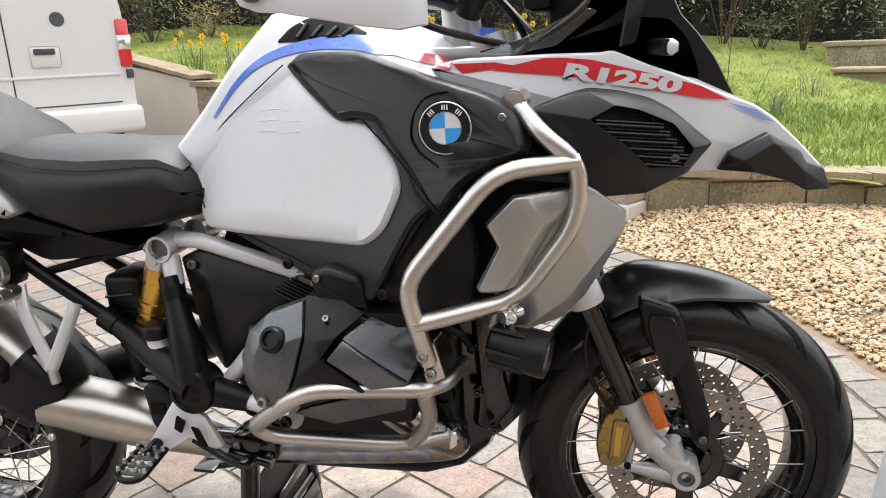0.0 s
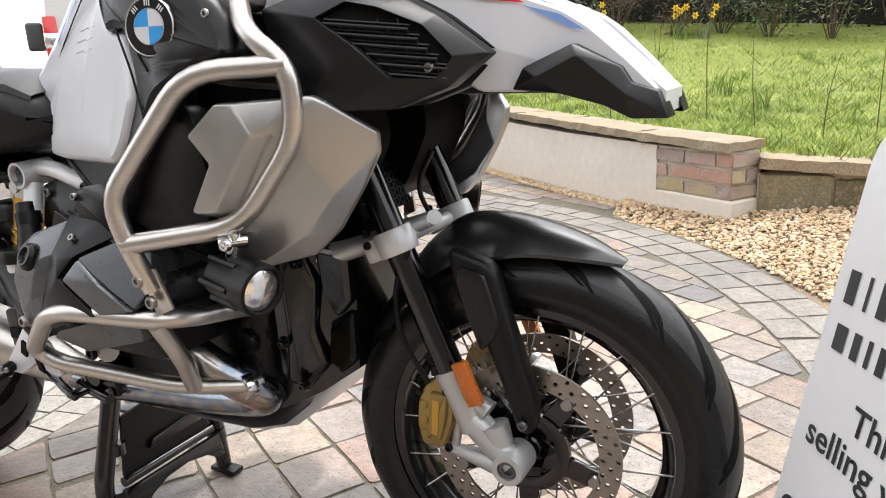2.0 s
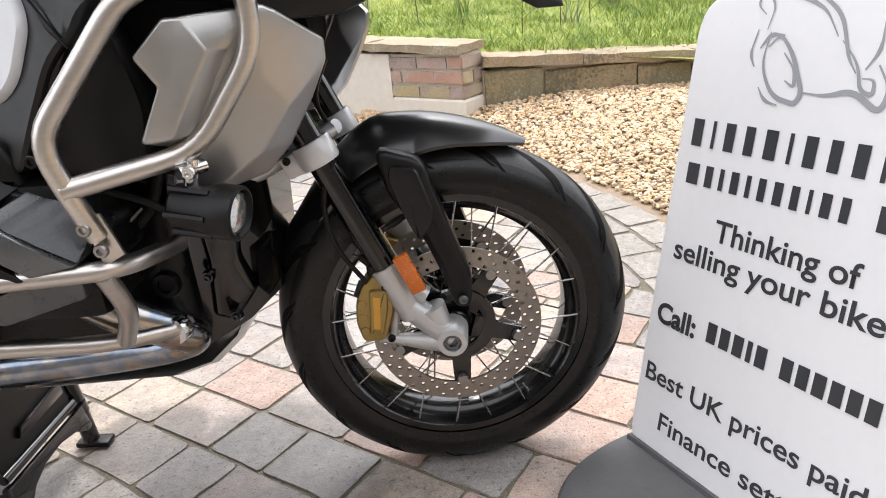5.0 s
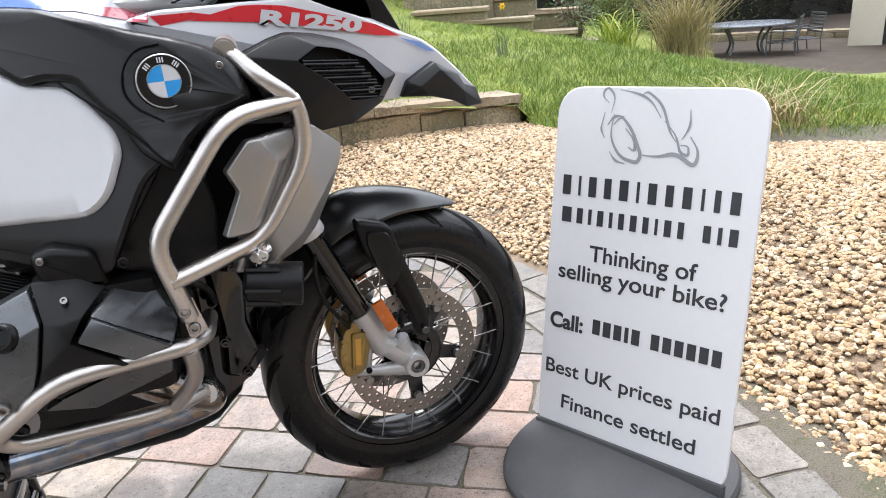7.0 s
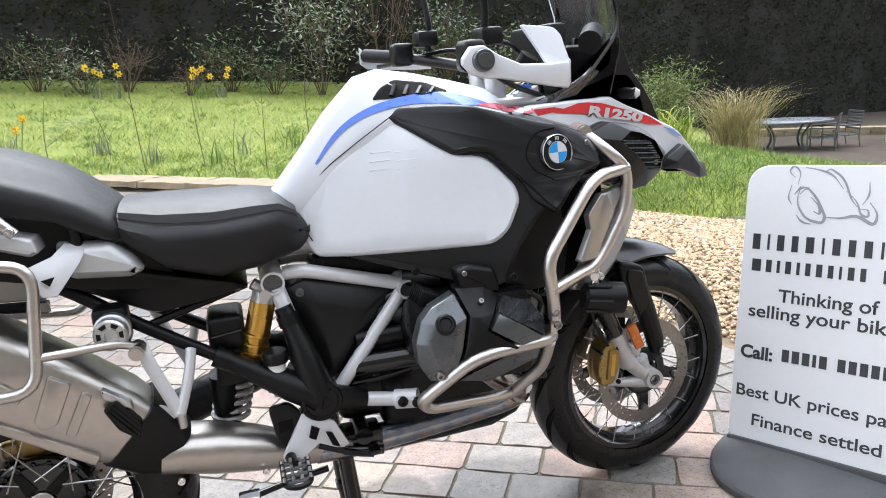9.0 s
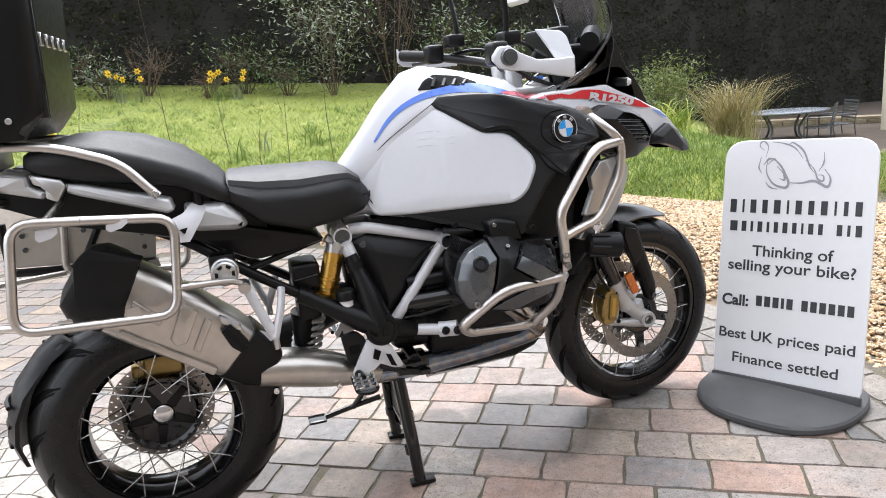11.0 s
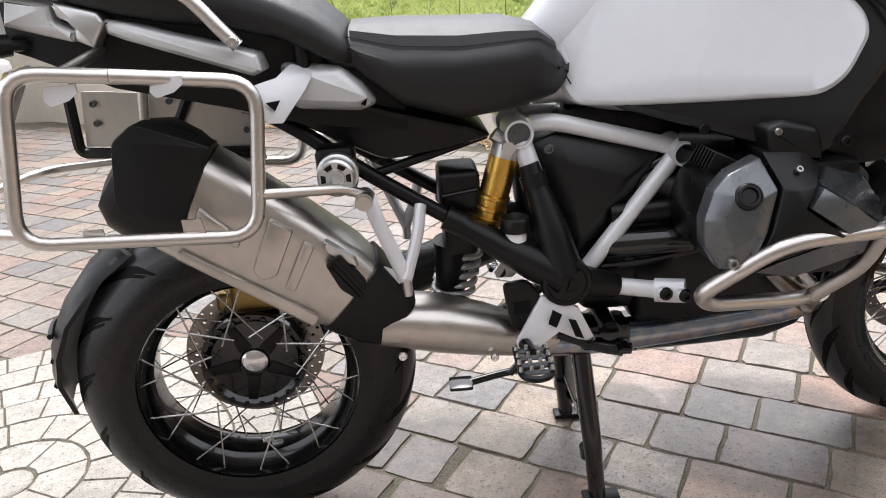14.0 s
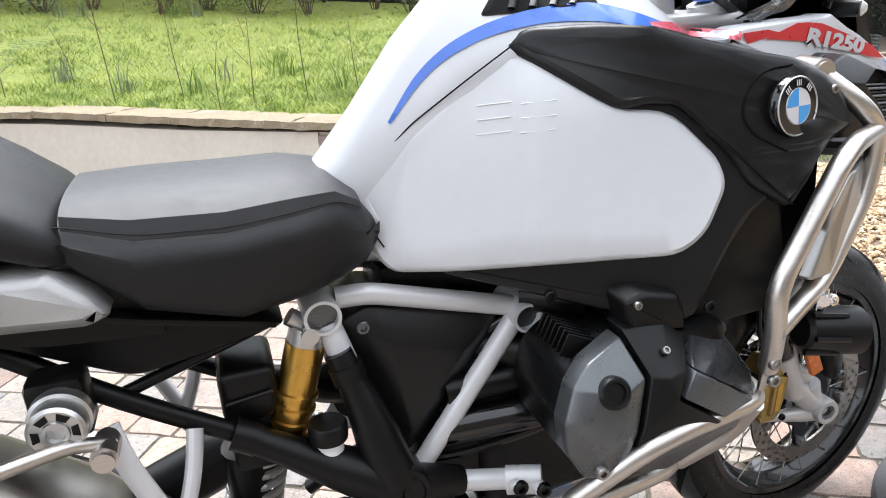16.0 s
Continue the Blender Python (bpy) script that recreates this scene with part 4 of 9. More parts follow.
# patio with table and chairs, and the corner of the house
patio = tagged(raw("patio", [(9.3, 9.4, -0.86), (11.0, 7.3, -0.86), (13.4, 9.2, -0.86), (11.6, 11.6, -0.86)], [(0, 1, 2, 3)], JOINT, kind="structure"), "buff stone patio beyond the lawn")
for i in range(5):
    for j in range(6):
        p = Vector((9.5, 9.4, -0.845)) + Vector((0.63, -0.777, 0)) * (0.52 * i + 0.26) + Vector((0.777, 0.63, 0)) * (0.52 * j + 0.26)
        piece("slab", block_mesh("slab", 0.505, 0.505, 0.05, 0.003, 500 + i * 5 + j, PATIO), patio, Matrix.Translation(p) @ Matrix.Rotation(-0.89, 4, "Z"))
LOW_LINE = [(9.6, 11.2), (10.9, 11.6), (12.2, 10.7), (13.4, 9.3)]
low = wall_run("wall_patio", LOW_LINE, -1.0, [-0.50, -0.50, -0.52, -0.54], MORTAR, 0.25, "low stone wall behind the patio table")
for r in range(3):
    s = 0.05 + 0.12 * (r % 2)
    while s < length(LOW_LINE) - 0.4:
        w = 0.22 + 0.16 * ((s * 7.3 + r * 0.37) % 1)
        x, y, h = along(LOW_LINE, s + w / 2)
        piece("stone_block", block_mesh("stone_block", w - 0.015, 0.1, 0.105, 0.006, 620 + int(s * 10) + r * 50, STONE), low, Matrix.Translation((x, y, -0.79 + 0.115 * r)) @ Matrix.Rotation(h, 4, "Z"))
        s += w
coping(low, LOW_LINE, lambda s: -0.455, 0.32, 0.05, 0.4, 0.7, 12, back=0.12)


def garden_table(at, turn):
    t = thing("garden_table", "oval grey metal garden table with a tiled top on the patio", "table", at=at)
    t.rotation_euler = (0, 0, turn)
    part("tabletop", lathe([(0.0, 0.70), (0.55, 0.70), (0.58, 0.715), (0.58, 0.735), (0.55, 0.745), (0, 0.745)], (0, 0, 0), (0, 0, 1), 40), TABLE_TOP, t)
    for a in range(4):
        c, s = math.cos(a * 1.571 + 0.78), math.sin(a * 1.571 + 0.78)
        part("leg", tube([(0.38 * c, 0.38 * s, 0.70), (0.2 * c, 0.2 * s, 0.4), (0.42 * c, 0.42 * s, 0.0)], 0.016, 8, bend=0.25), TABLE, t)
    t.scale = (1.35, 0.95, 1.0)


def garden_chair(at, turn):
    t = thing("garden_chair", "grey metal slatted garden chair by the table", "chair", "chairs at the garden table", at)
    t.rotation_euler = (0, 0, turn)
    for x in (-0.22, 0.22):
        part("leg", tube([(x, 0.22, 0), (x, 0.22, 0.43)], 0.011, 8), TABLE, t)
        part("leg", tube([(x, -0.28, 0), (x, -0.2, 0.43), (x, -0.27, 0.86)], 0.011, 8, bend=0.1), TABLE, t)
        part("armrest", tube([(x, -0.22, 0.62), (x, 0.22, 0.62), (x, 0.22, 0.43)], 0.012, 8, bend=0.06), TABLE, t)
    for i in range(6):
        part("slat", box(-0.22, 0.22, -0.2 + i * 0.075, -0.15 + i * 0.075, 0.425, 0.44, 0.003, 1), TABLE, t)
    for i in range(6):
        z = 0.52 + i * 0.06
        part("back_slat", box(-0.22, 0.22, -0.235 - i * 0.008, -0.222 - i * 0.008, z, z + 0.035, 0.003, 1), TABLE, t)


garden_table((10.35, 9.3, -0.82), radians(-30))
garden_chair((10.62, 8.72, -0.82), radians(40))
garden_chair((11.15, 8.85, -0.82), radians(75))
house = thing("house", "corner of a cream-painted house with dark glazed doors", "house", at=(12.55, 8.85, -0.9))
part("wall", box(-0.22, 0.3, -0.45, 0.35, 0, 3.6, 0.01), HOUSE, house)
part("door", box(0.3, 3.0, -0.2, -0.12, 0.0, 2.5, 0.01), WINDOW, house, "dark glazed door")
part("door_frame", join(box(0.29, 0.38, -0.24, -0.1, 0, 2.55, 0.004), box(1.5, 1.58, -0.24, -0.1, 0, 2.55, 0.004), box(0.29, 3.0, -0.24, -0.1, 2.48, 2.56, 0.004)), VAN_GREY, house)
house.rotation_euler = (0, 0, radians(-50))


def van():
    """Rear of a white panel van: origin under the middle of its back doors, x to its right, y forwards."""
    v = thing("van", "white panel van parked with its back doors to the drive", "van", at=(-3.52, 3.90, 0.05))
    v.rotation_euler = (0, 0, radians(54))
    prof = [(-0.98, 0.45), (-0.99, 1.0), (-0.96, 1.5), (-0.86, 2.2), (-0.76, 2.42)]
    ring = [(x, z) for x, z in prof] + [(-x, z) for x, z in reversed(prof)]
    part("body", shape([[Vector((x, y, z)) for x, z in ring] for y in (0.0, 0.05, 3.6, 4.2)]), VAN, v, sharp=25)
    part("bonnet", box(-0.93, 0.93, 4.15, 5.2, 0.4, 1.15, 0.12, 3), VAN, v)
    part("bumper", box(-1.0, 1.0, -0.14, 0.12, 0.42, 0.66, 0.05, 3), VAN, v)
    part("door_seam", box(-0.006, 0.006, -0.004, 0.01, 0.70, 2.3, 0.001, 1), VAN_GREY, v)
    part("door_seam", box(-0.86, 0.86, -0.004, 0.01, 0.685, 0.697, 0.001, 1), VAN_GREY, v)
    part("crease", box(-0.88, 0.88, -0.012, 0.01, 0.93, 0.955, 0.005, 2), VAN, v)
    for s in (-1, 1):
        lamp = part("tail_lamp", box(s * 0.945 - 0.055, s * 0.945 + 0.055, -0.03, 0.12, 1.0, 1.42, 0.02, 2), LAMP_RED, v, "red and clear tail lamp")
        part("clear_lens", box(s * 0.945 - 0.058, s * 0.945 + 0.058, -0.034, 0.1, 1.15, 1.28, 0.01, 2), GLASS, lamp)
        for y in (0.75, 3.4):
            w = part("wheel", lathe([(0.0, -0.1), (0.2, -0.1), (0.32, -0.1), (0.34, -0.05), (0.34, 0.1), (0.0, 0.1)], (s * 0.86, y, 0.28), (1, 0, 0), 28), RUBBER, v)
    part("handle_recess", box(0.16, 0.40, -0.012, 0.01, 1.02, 1.20, 0.02, 2), VAN, v)
    part("door_handle", box(0.19, 0.36, -0.03, 0.0, 1.13, 1.18, 0.01, 2), VAN_GREY, v)
    part("hinge", box(0.93, 0.99, -0.03, 0.05, 0.90, 0.98, 0.01, 2), VAN_GREY, v)
    pl = part("number_plate", box(-0.62, -0.10, -0.022, 0.0, 1.02, 1.13, 0.006, 2), PLATE_YELLOW, v, "yellow rear number plate")
    for i in range(7):
        x = -0.585 + i * 0.068 + (0.03 if i > 3 else 0)
        part("bar", box(x, x + 0.035, -0.025, -0.02, 1.04, 1.11, 0.001, 1), SIGN_INK, pl)
    part("badge", lathe([(0, -0.012), (0.055, -0.012), (0.06, -0.004), (0.0, -0.004)], (0.42, 0.0, 1.42), (0, 1, 0), 24), ENGINE, v)
    part("mirror", join(box(-1.30, -1.10, 3.5, 3.62, 1.25, 1.6, 0.04, 3), tube([(-0.95, 3.7, 1.2), (-1.15, 3.6, 1.3)], 0.03, 8)), VAN_GREY, v, "black wing mirror")
    part("side_window", box(-0.975, -0.94, 3.3, 4.1, 1.35, 1.95, 0.02, 2), WINDOW, v)


van()


# ---- the motorcycle ----
from mathutils.bvhtree import BVHTree

bike = thing("motorcycle", "white adventure motorcycle with red and blue flashes and steel crash bars", "motorcycle")
YAW = math.atan(0.112)


def skin(*obs):
    """What decals are laid upon."""
    trees = []
    for o in obs:
        o.data.calc_loop_triangles()
        trees.append(BVHTree.FromPolygons([v.co.copy() for v in o.data.vertices], [t.vertices[:] for t in o.data.loop_triangles]))

    def at(x, z, lift=0.0012):
        best = None
        for t in trees:
            hit, n, _, _ = t.ray_cast(Vector((x, -2, z)), Vector((0, 1, 0)))
            if hit and (best is None or hit.y < best.y):
                best = hit
        return (x, best.y - lift, z) if best else None
    return at


def decal_strip(name, line, widths, at, mat, parent, label="", steps=10, across=3):
    """A band laid on the bodywork along a line of (x, z)."""
    pts = [Vector((x, 0, z)) for x, z in line]
    dense = []
    for i in range(len(pts) - 1):
        p0, p1, p2, p3 = pts[max(i - 1, 0)], pts[i], pts[i + 1], pts[min(i + 2, len(pts) - 1)]
        for k in range(steps):
            t = k / steps
            dense.append((0.5 * (2 * p1 + (p2 - p0) * t + (2 * p0 - 5 * p1 + 4 * p2 - p3) * t * t + (3 * p1 - p0 - 3 * p2 + p3) * t ** 3), widths[i] + (widths[i + 1] - widths[i]) * t))
    dense.append((pts[-1], widths[-1]))
    rings = []
    for i, (p, w) in enumerate(dense):
        d = dense[min(i + 1, len(dense) - 1)][0] - dense[max(i - 1, 0)][0]
        q = Vector((-d.z, 0, d.x)).normalized()
        row = [at((p + q * w * (k / across - 0.5)).x, (p + q * w * (k / across - 0.5)).z) for k in range(across + 1)]
        if all(row):
            rings.append(row)
    return part(name, shape(rings, close_ring=False, caps=False), mat, parent, label)


def decal_text(name, words, at, x, z, height, mat, parent, slant=0.0, rise=0.0, wide=1.0, label="", bold=0.0):
    """Letters laid on the bodywork."""
    cu = bpy.data.curves.new(name, "FONT")
    cu.body, cu.size, cu.offset = words, height * 1.42, bold
    tmp = new(name, cu)
    bpy.context.view_layer.update()
    me = bpy.data.meshes.new_from_object(tmp.evaluated_get(bpy.context.evaluated_depsgraph_get()))
    bpy.data.objects.remove(tmp)
    bm = bmesh.new()
    bm.from_mesh(me)
    bmesh.ops.triangulate(bm, faces=bm.faces[:])
    for v in bm.verts:
        a, b = v.co.x * wide + v.co.y * slant, v.co.y
        q = at(x + a, z + b + a * rise, 0.0042)
        v.co = q if q else (x + a, -0.2, z + b + a * rise)
    return part(name, bm, mat, parent, label, smooth=False)


def decal_patch(name, pts, at, lift, mat, parent, label="", r=0.008):
    """A shallow moulded patch that follows the bodywork: outline of (x, z)."""
    o = outline([(x, 0, z) for x, z in pts], r)
    c = sum(o, Vector()) / len(o)
    rings = []
    for k, h in ((1.03, -0.003), (1.0, lift), (0.85, lift), (0.65, lift), (0.45, lift), (0.25, lift), (0.02, lift)):
        row = [c + (p - c) * k for p in o]
        rings.append([at(p.x, p.z, h) for p in row])
    rings = [r_ for r_ in rings if all(r_)]
    return part(name, shape(rings), mat, parent, label, sharp=60)


def tyre_mesh(R, w, bead, n, grooves, slope):
    a, rc = w / 2, R - w * 0.52
    b = R - rc
    m = 30
    rings = []
    for i in range(n):
        th = 2 * math.pi * i / n
        ring = []
        for j in range(m + 1):
            t = radians(-108 + 216 * j / m)
            dep = 0.0
            u = abs(t)
            if u > 1.35 and abs(u - 1.45) < 0.05:
                dep = -0.0012
            r, y = rc + (b - dep) * math.cos(t), (a - dep) * math.sin(t)
            if u > 1.7:
                y *= 0.95
            ring.append(Vector((r * math.cos(th), y, r * math.sin(th))))
        rings.append(ring)
    rings.append(rings[0])
    bm = bmesh.new()
    vs = [[bm.verts.new(p) for p in r] for r in rings[:-1]]
    for i in range(n):
        p, q = vs[i], vs[(i + 1) % n]
        for j in range(m):
            bm.faces.new((p[j], p[j + 1], q[j + 1], q[j])).material_index = int(8 <= j < m - 8)
    return bm


def groove_mesh(R, w, count):
    """Dark strips lying on the tyre's curve, for the shade in the cut channels of the tread."""
    a, b = w / 2 + 0.0006, w * 0.52 + 0.0006
    rc = R - w * 0.52
    verts, faces = [], []
    for side in (-1, 1):
        for k in range(count):
            for u0, u1, ph, wide, sweep in ((0.08, 1.02, 0.0, 0.0068, 0.95), (0.42, 1.10, 0.45, 0.0058, 0.55), (0.22, 0.60, 0.74, 0.0046, 0.35)):
                steps = 9
                base = len(verts)
                for j in range(steps + 1):
                    t = j / steps
                    u = u0 + (u1 - u0) * t
                    th = (k + ph + (0.5 if side > 0 else 0.0) - sweep * t ** 0.8) * 2 * math.pi / count
                    half = 2.1 * wide * (0.35 + 0.65 * math.sin(math.pi * min(1.0, t * 1.15 + 0.08))) / R
                    for e in (-1, 1):
                        r, y = rc + b * math.cos(u), side * a * math.sin(u)
                        verts.append((r * math.cos(th + e * half), y, r * math.sin(th + e * half)))
                faces += [(base + 2 * j, base + 2 * j + 1, base + 2 * j + 3, base + 2 * j + 2) for j in range(steps)]
    bm = bmesh.new()
    vs = [bm.verts.new(v) for v in verts]
    for f in faces:
        bm.faces.new([vs[i] for i in f])
    return bm


def drilled_disc(r0, r1, y, thick, n=60):
    """A brake disc with its drilled holes."""
    bm = bmesh.new()
    for yy in (y - thick / 2, y + thick / 2):
        rows = 3
        for i in range(n):
            for k in range(rows):
                t0, t1 = 2 * math.pi * i / n, 2 * math.pi * (i + 1) / n
                ra, rb = r0 + (r1 - r0) * k / rows, r0 + (r1 - r0) * (k + 1) / rows
                P = lambda r, t: Vector((r * math.cos(t), yy, r * math.sin(t)))
                c = [P(ra, t0), P(ra, t1), P(rb, t1), P(rb, t0)]
                if (i + k) % 2 == 0:
                    m, rad = sum(c, Vector()) / 4, 0.0037
                    u = (c[1] - c[0]).normalized()
                    v = (c[3] - c[0]).normalized()
                    o = [m + (u * math.cos(g) + v * math.sin(g)) * rad for g in [radians(225 + 45 * s) for s in range(8)]]
                    cv, ov = [bm.verts.new(p) for p in c], [bm.verts.new(p) for p in o]
                    for s in range(4):
                        bm.faces.new((cv[s], cv[(s + 1) % 4], ov[(2 * s + 2) % 8], ov[2 * s + 1], ov[2 * s]))
                else:
                    bm.faces.new([bm.verts.new(p) for p in c])
    for r in (r0, r1):
        for i in range(n):
            t0, t1 = 2 * math.pi * i / n, 2 * math.pi * (i + 1) / n
            bm.faces.new([bm.verts.new((r * math.cos(t), y + s * thick / 2, r * math.sin(t))) for t, s in ((t0, -1), (t1, -1), (t1, 1), (t0, 1))])
    bmesh.ops.remove_doubles(bm, verts=bm.verts[:], dist=0.00005)
    return bm


def wheel(name, at, R, w, bead, grooves, hub_r, hub_y, spokes, n, label):
    m = Matrix.Translation(at) @ Matrix.Rotation(YAW, 4, "Z")
    hw = w * 0.40
    Y = (0, 1, 0)
    rim = part(name, turned(lathe([(bead + 0.012, -hw - 0.004), (bead + 0.012, -hw + 0.004), (bead - 0.004, -hw + 0.008), (bead - 0.010, -hw * 0.5), (bead - 0.026, -hw * 0.35), (bead - 0.028, 0), (bead - 0.026, hw * 0.35),
                                   (bead - 0.010, hw * 0.5), (bead - 0.004, hw - 0.008), (bead + 0.012, hw - 0.004), (bead + 0.012, hw + 0.004), (bead - 0.014, hw + 0.002), (bead - 0.022, hw * 0.6),
                                   (bead - 0.036, hw * 0.4), (bead - 0.038, 0), (bead - 0.036, -hw * 0.4), (bead - 0.022, -hw * 0.6), (bead - 0.014, -hw - 0.002), (bead + 0.012, -hw - 0.004)], (0, 0, 0), Y, 96), m), GLOSS_BLACK, bike, label)
    part("tyre", turned(tyre_mesh(R, w, bead, n, grooves, 1.1), m), TYRE, rim, "worn black road tyre with curved grooves", sharp=28).data.materials.append(TREAD)
    part("groove_shade", turned(groove_mesh(R, w, grooves), m), DARK, rim, "dark strips for the shade in the curved tread grooves")
    for i in range(spokes):
        for s in (-1, 1):
            a = 2 * math.pi * (i + 0.25 * s) / spokes
            k = 0.62 if i % 2 else -0.62
            p0 = m @ Vector(((bead - 0.008) * math.cos(a), s * hw * 0.86, (bead - 0.008) * math.sin(a)))
            p1 = m @ Vector((hub_r * math.cos(a + k), s * hub_y, hub_r * math.sin(a + k)))
            part("spoke", tube([p0, p1], 0.0017, 6), SPOKE, rim)
            if s < 0:
                p2 = m @ Vector(((bead + 0.004) * math.cos(a), s * hw, (bead + 0.004) * math.sin(a)))
    for k in range(2):
        part("balance_weight", turned(box(-0.022, 0.0 + 0.0, -0.012 + k * 0.016, 0.0 + k * 0.016, -bead + 0.036, -bead + 0.042, 0.002), m @ Matrix.Rotation(radians(-4), 4, "Y") @ Matrix.Translation((0.02 * (k == 0), 0, 0))), ALU, rim)
    return rim, m


FA, RA = Vector((1.507, 0.018, 0.325)), Vector((0.0, -0.15, 0.338))
front, fm = wheel("front_wheel", FA, 0.3255, 0.122, 0.243, 15, 0.05, 0.036, 20, 160, "black spoked front wheel")
rear, rm = wheel("rear_wheel", RA, 0.320, 0.172, 0.2165, 15, 0.085, 0.045, 20, 160, "black spoked rear wheel")

# front hub and discs
part("hub", turned(lathe([(0, -0.062), (0.02, -0.062), (0.026, -0.055), (0.03, -0.045), (0.056, -0.04), (0.056, -0.03), (0.03, -0.02), (0.03, 0.02), (0.056, 0.03), (0.056, 0.04), (0.03, 0.045), (0.02, 0.062), (0, 0.062)], (0, 0, 0), (0, 1, 0), 32), fm), GLOSS_BLACK, front)
for s in (-1, 1):
    d = part("brake_disc", turned(drilled_disc(0.117, 0.1525, s * 0.068, 0.005), fm), DISC, front, "drilled steel brake disc")
    part("carrier_ring", turned(lathe([(0.048, s * 0.060 - 0.004), (0.060, s * 0.062 - 0.006), (0.070, s * 0.063 - 0.004), (0.071, s * 0.063 + 0.004), (0.048, s * 0.060 + 0.004), (0.048, s * 0.060 - 0.004)], (0, 0, 0), (0, 1, 0), 40), fm), GLOSS_BLACK, d)
    for k in range(5):
        a = 2 * math.pi * k / 5 + 0.3
        R = Matrix.Rotation(a, 4, "Y")
        part("carrier_arm", turned(join(plate([(0.03, s * 0.06, -0.024), (0.075, s * 0.064, -0.014), (0.118, s * 0.066, -0.016), (0.118, s * 0.066, 0.016), (0.075, s * 0.064, 0.014), (0.03, s * 0.06, 0.024)], 0.008, (0, 1, 0), 0.002)), fm @ R), GLOSS_BLACK, d)
        part("rivet", turned(lathe([(0, -0.006), (0.009, -0.006), (0.011, 0.0), (0.011, 0.006), (0, 0.006)], (0.114, s * 0.068, 0), (0, 1, 0), 14), fm @ R), BOLT, d)

rh = rm @ Matrix.Translation((0, 0.05, 0))
# rear hub: black flange ring with bolts and a polished cap, disc behind it
hub = part("hub", turned(lathe([(0, -0.022), (0.022, -0.022), (0.030, -0.03), (0.085, -0.026), (0.094, -0.034), (0.103, -0.034), (0.105, -0.022), (0.098, -0.012), (0.06, -0.005), (0.05, 0.05), (0.09, 0.055), (0.09, 0.065), (0, 0.065)], (0, 0, 0), (0, 1, 0), 48), rh), GLOSS_BLACK, rear)
part("hub_cap", turned(lathe([(0, -0.040), (0.018, -0.039), (0.026, -0.034), (0.028, -0.02), (0, -0.02)], (0, 0, 0), (0, 1, 0), 32), rh), CHROME, rear, "polished steel hub cap")
for k in range(20):
    a = 2 * math.pi * k / 20
    part("bolt", turned(bolt((0.094 * math.cos(a), -0.034, 0.094 * math.sin(a)), (0, -1, 0), 0.0055, 0.005), rh), GLOSS_BLACK, rear)
for k in range(5):
    part("web", turned(plate([(0.03, -0.033, -0.014), (0.088, -0.029, -0.009), (0.088, -0.029, 0.009), (0.03, -0.033, 0.014)], 0.012, (0, 1, 0), 0.002), rh @ Matrix.Rotation(2 * math.pi * k / 5 + 0.5, 4, "Y")), BLACK, rear)
part("brake_disc", turned(drilled_disc(0.10, 0.1385, 0.02, 0.005), rh), DISC, rear, "drilled steel brake disc")
cal = part("rear_caliper", turned(join(box(-0.03, 0.075, -0.012, 0.05, 0.095, 0.165, 0.014, 3), box(-0.06, -0.02, 0.0, 0.045, 0.10, 0.14, 0.01, 3)), rh), CALIPER, bike, "gold rear brake caliper")
part("swingarm", join(tube([(0.0, yc(0) + 0.10, 0.338), (0.18, yc(0.2) + 0.13, 0.40), (0.5, yc(0.5) + 0.13, 0.50)], 0.048, 16, bend=0.1), turned(lathe([(0, 0.06), (0.10, 0.06), (0.11, 0.08), (0.10, 0.13), (0.05, 0.15), (0, 0.15)], (0, 0, 0), (0, 1, 0), 32), rh)), BLACK, bike, "black shaft-drive swingarm")

# forks, clamps, calipers
AX = Vector((0.39, 0, -0.92)).normalized()


def fork_at(h, side, off=0.0):
    """On the fork leg, h metres above the axle along it."""
    p = Vector((1.507, 0.018, 0.325)) - AX * h
    k = h
    return Vector((p.x - 0.045 + 0.0, p.y + side * 0.104 + off, p.z))


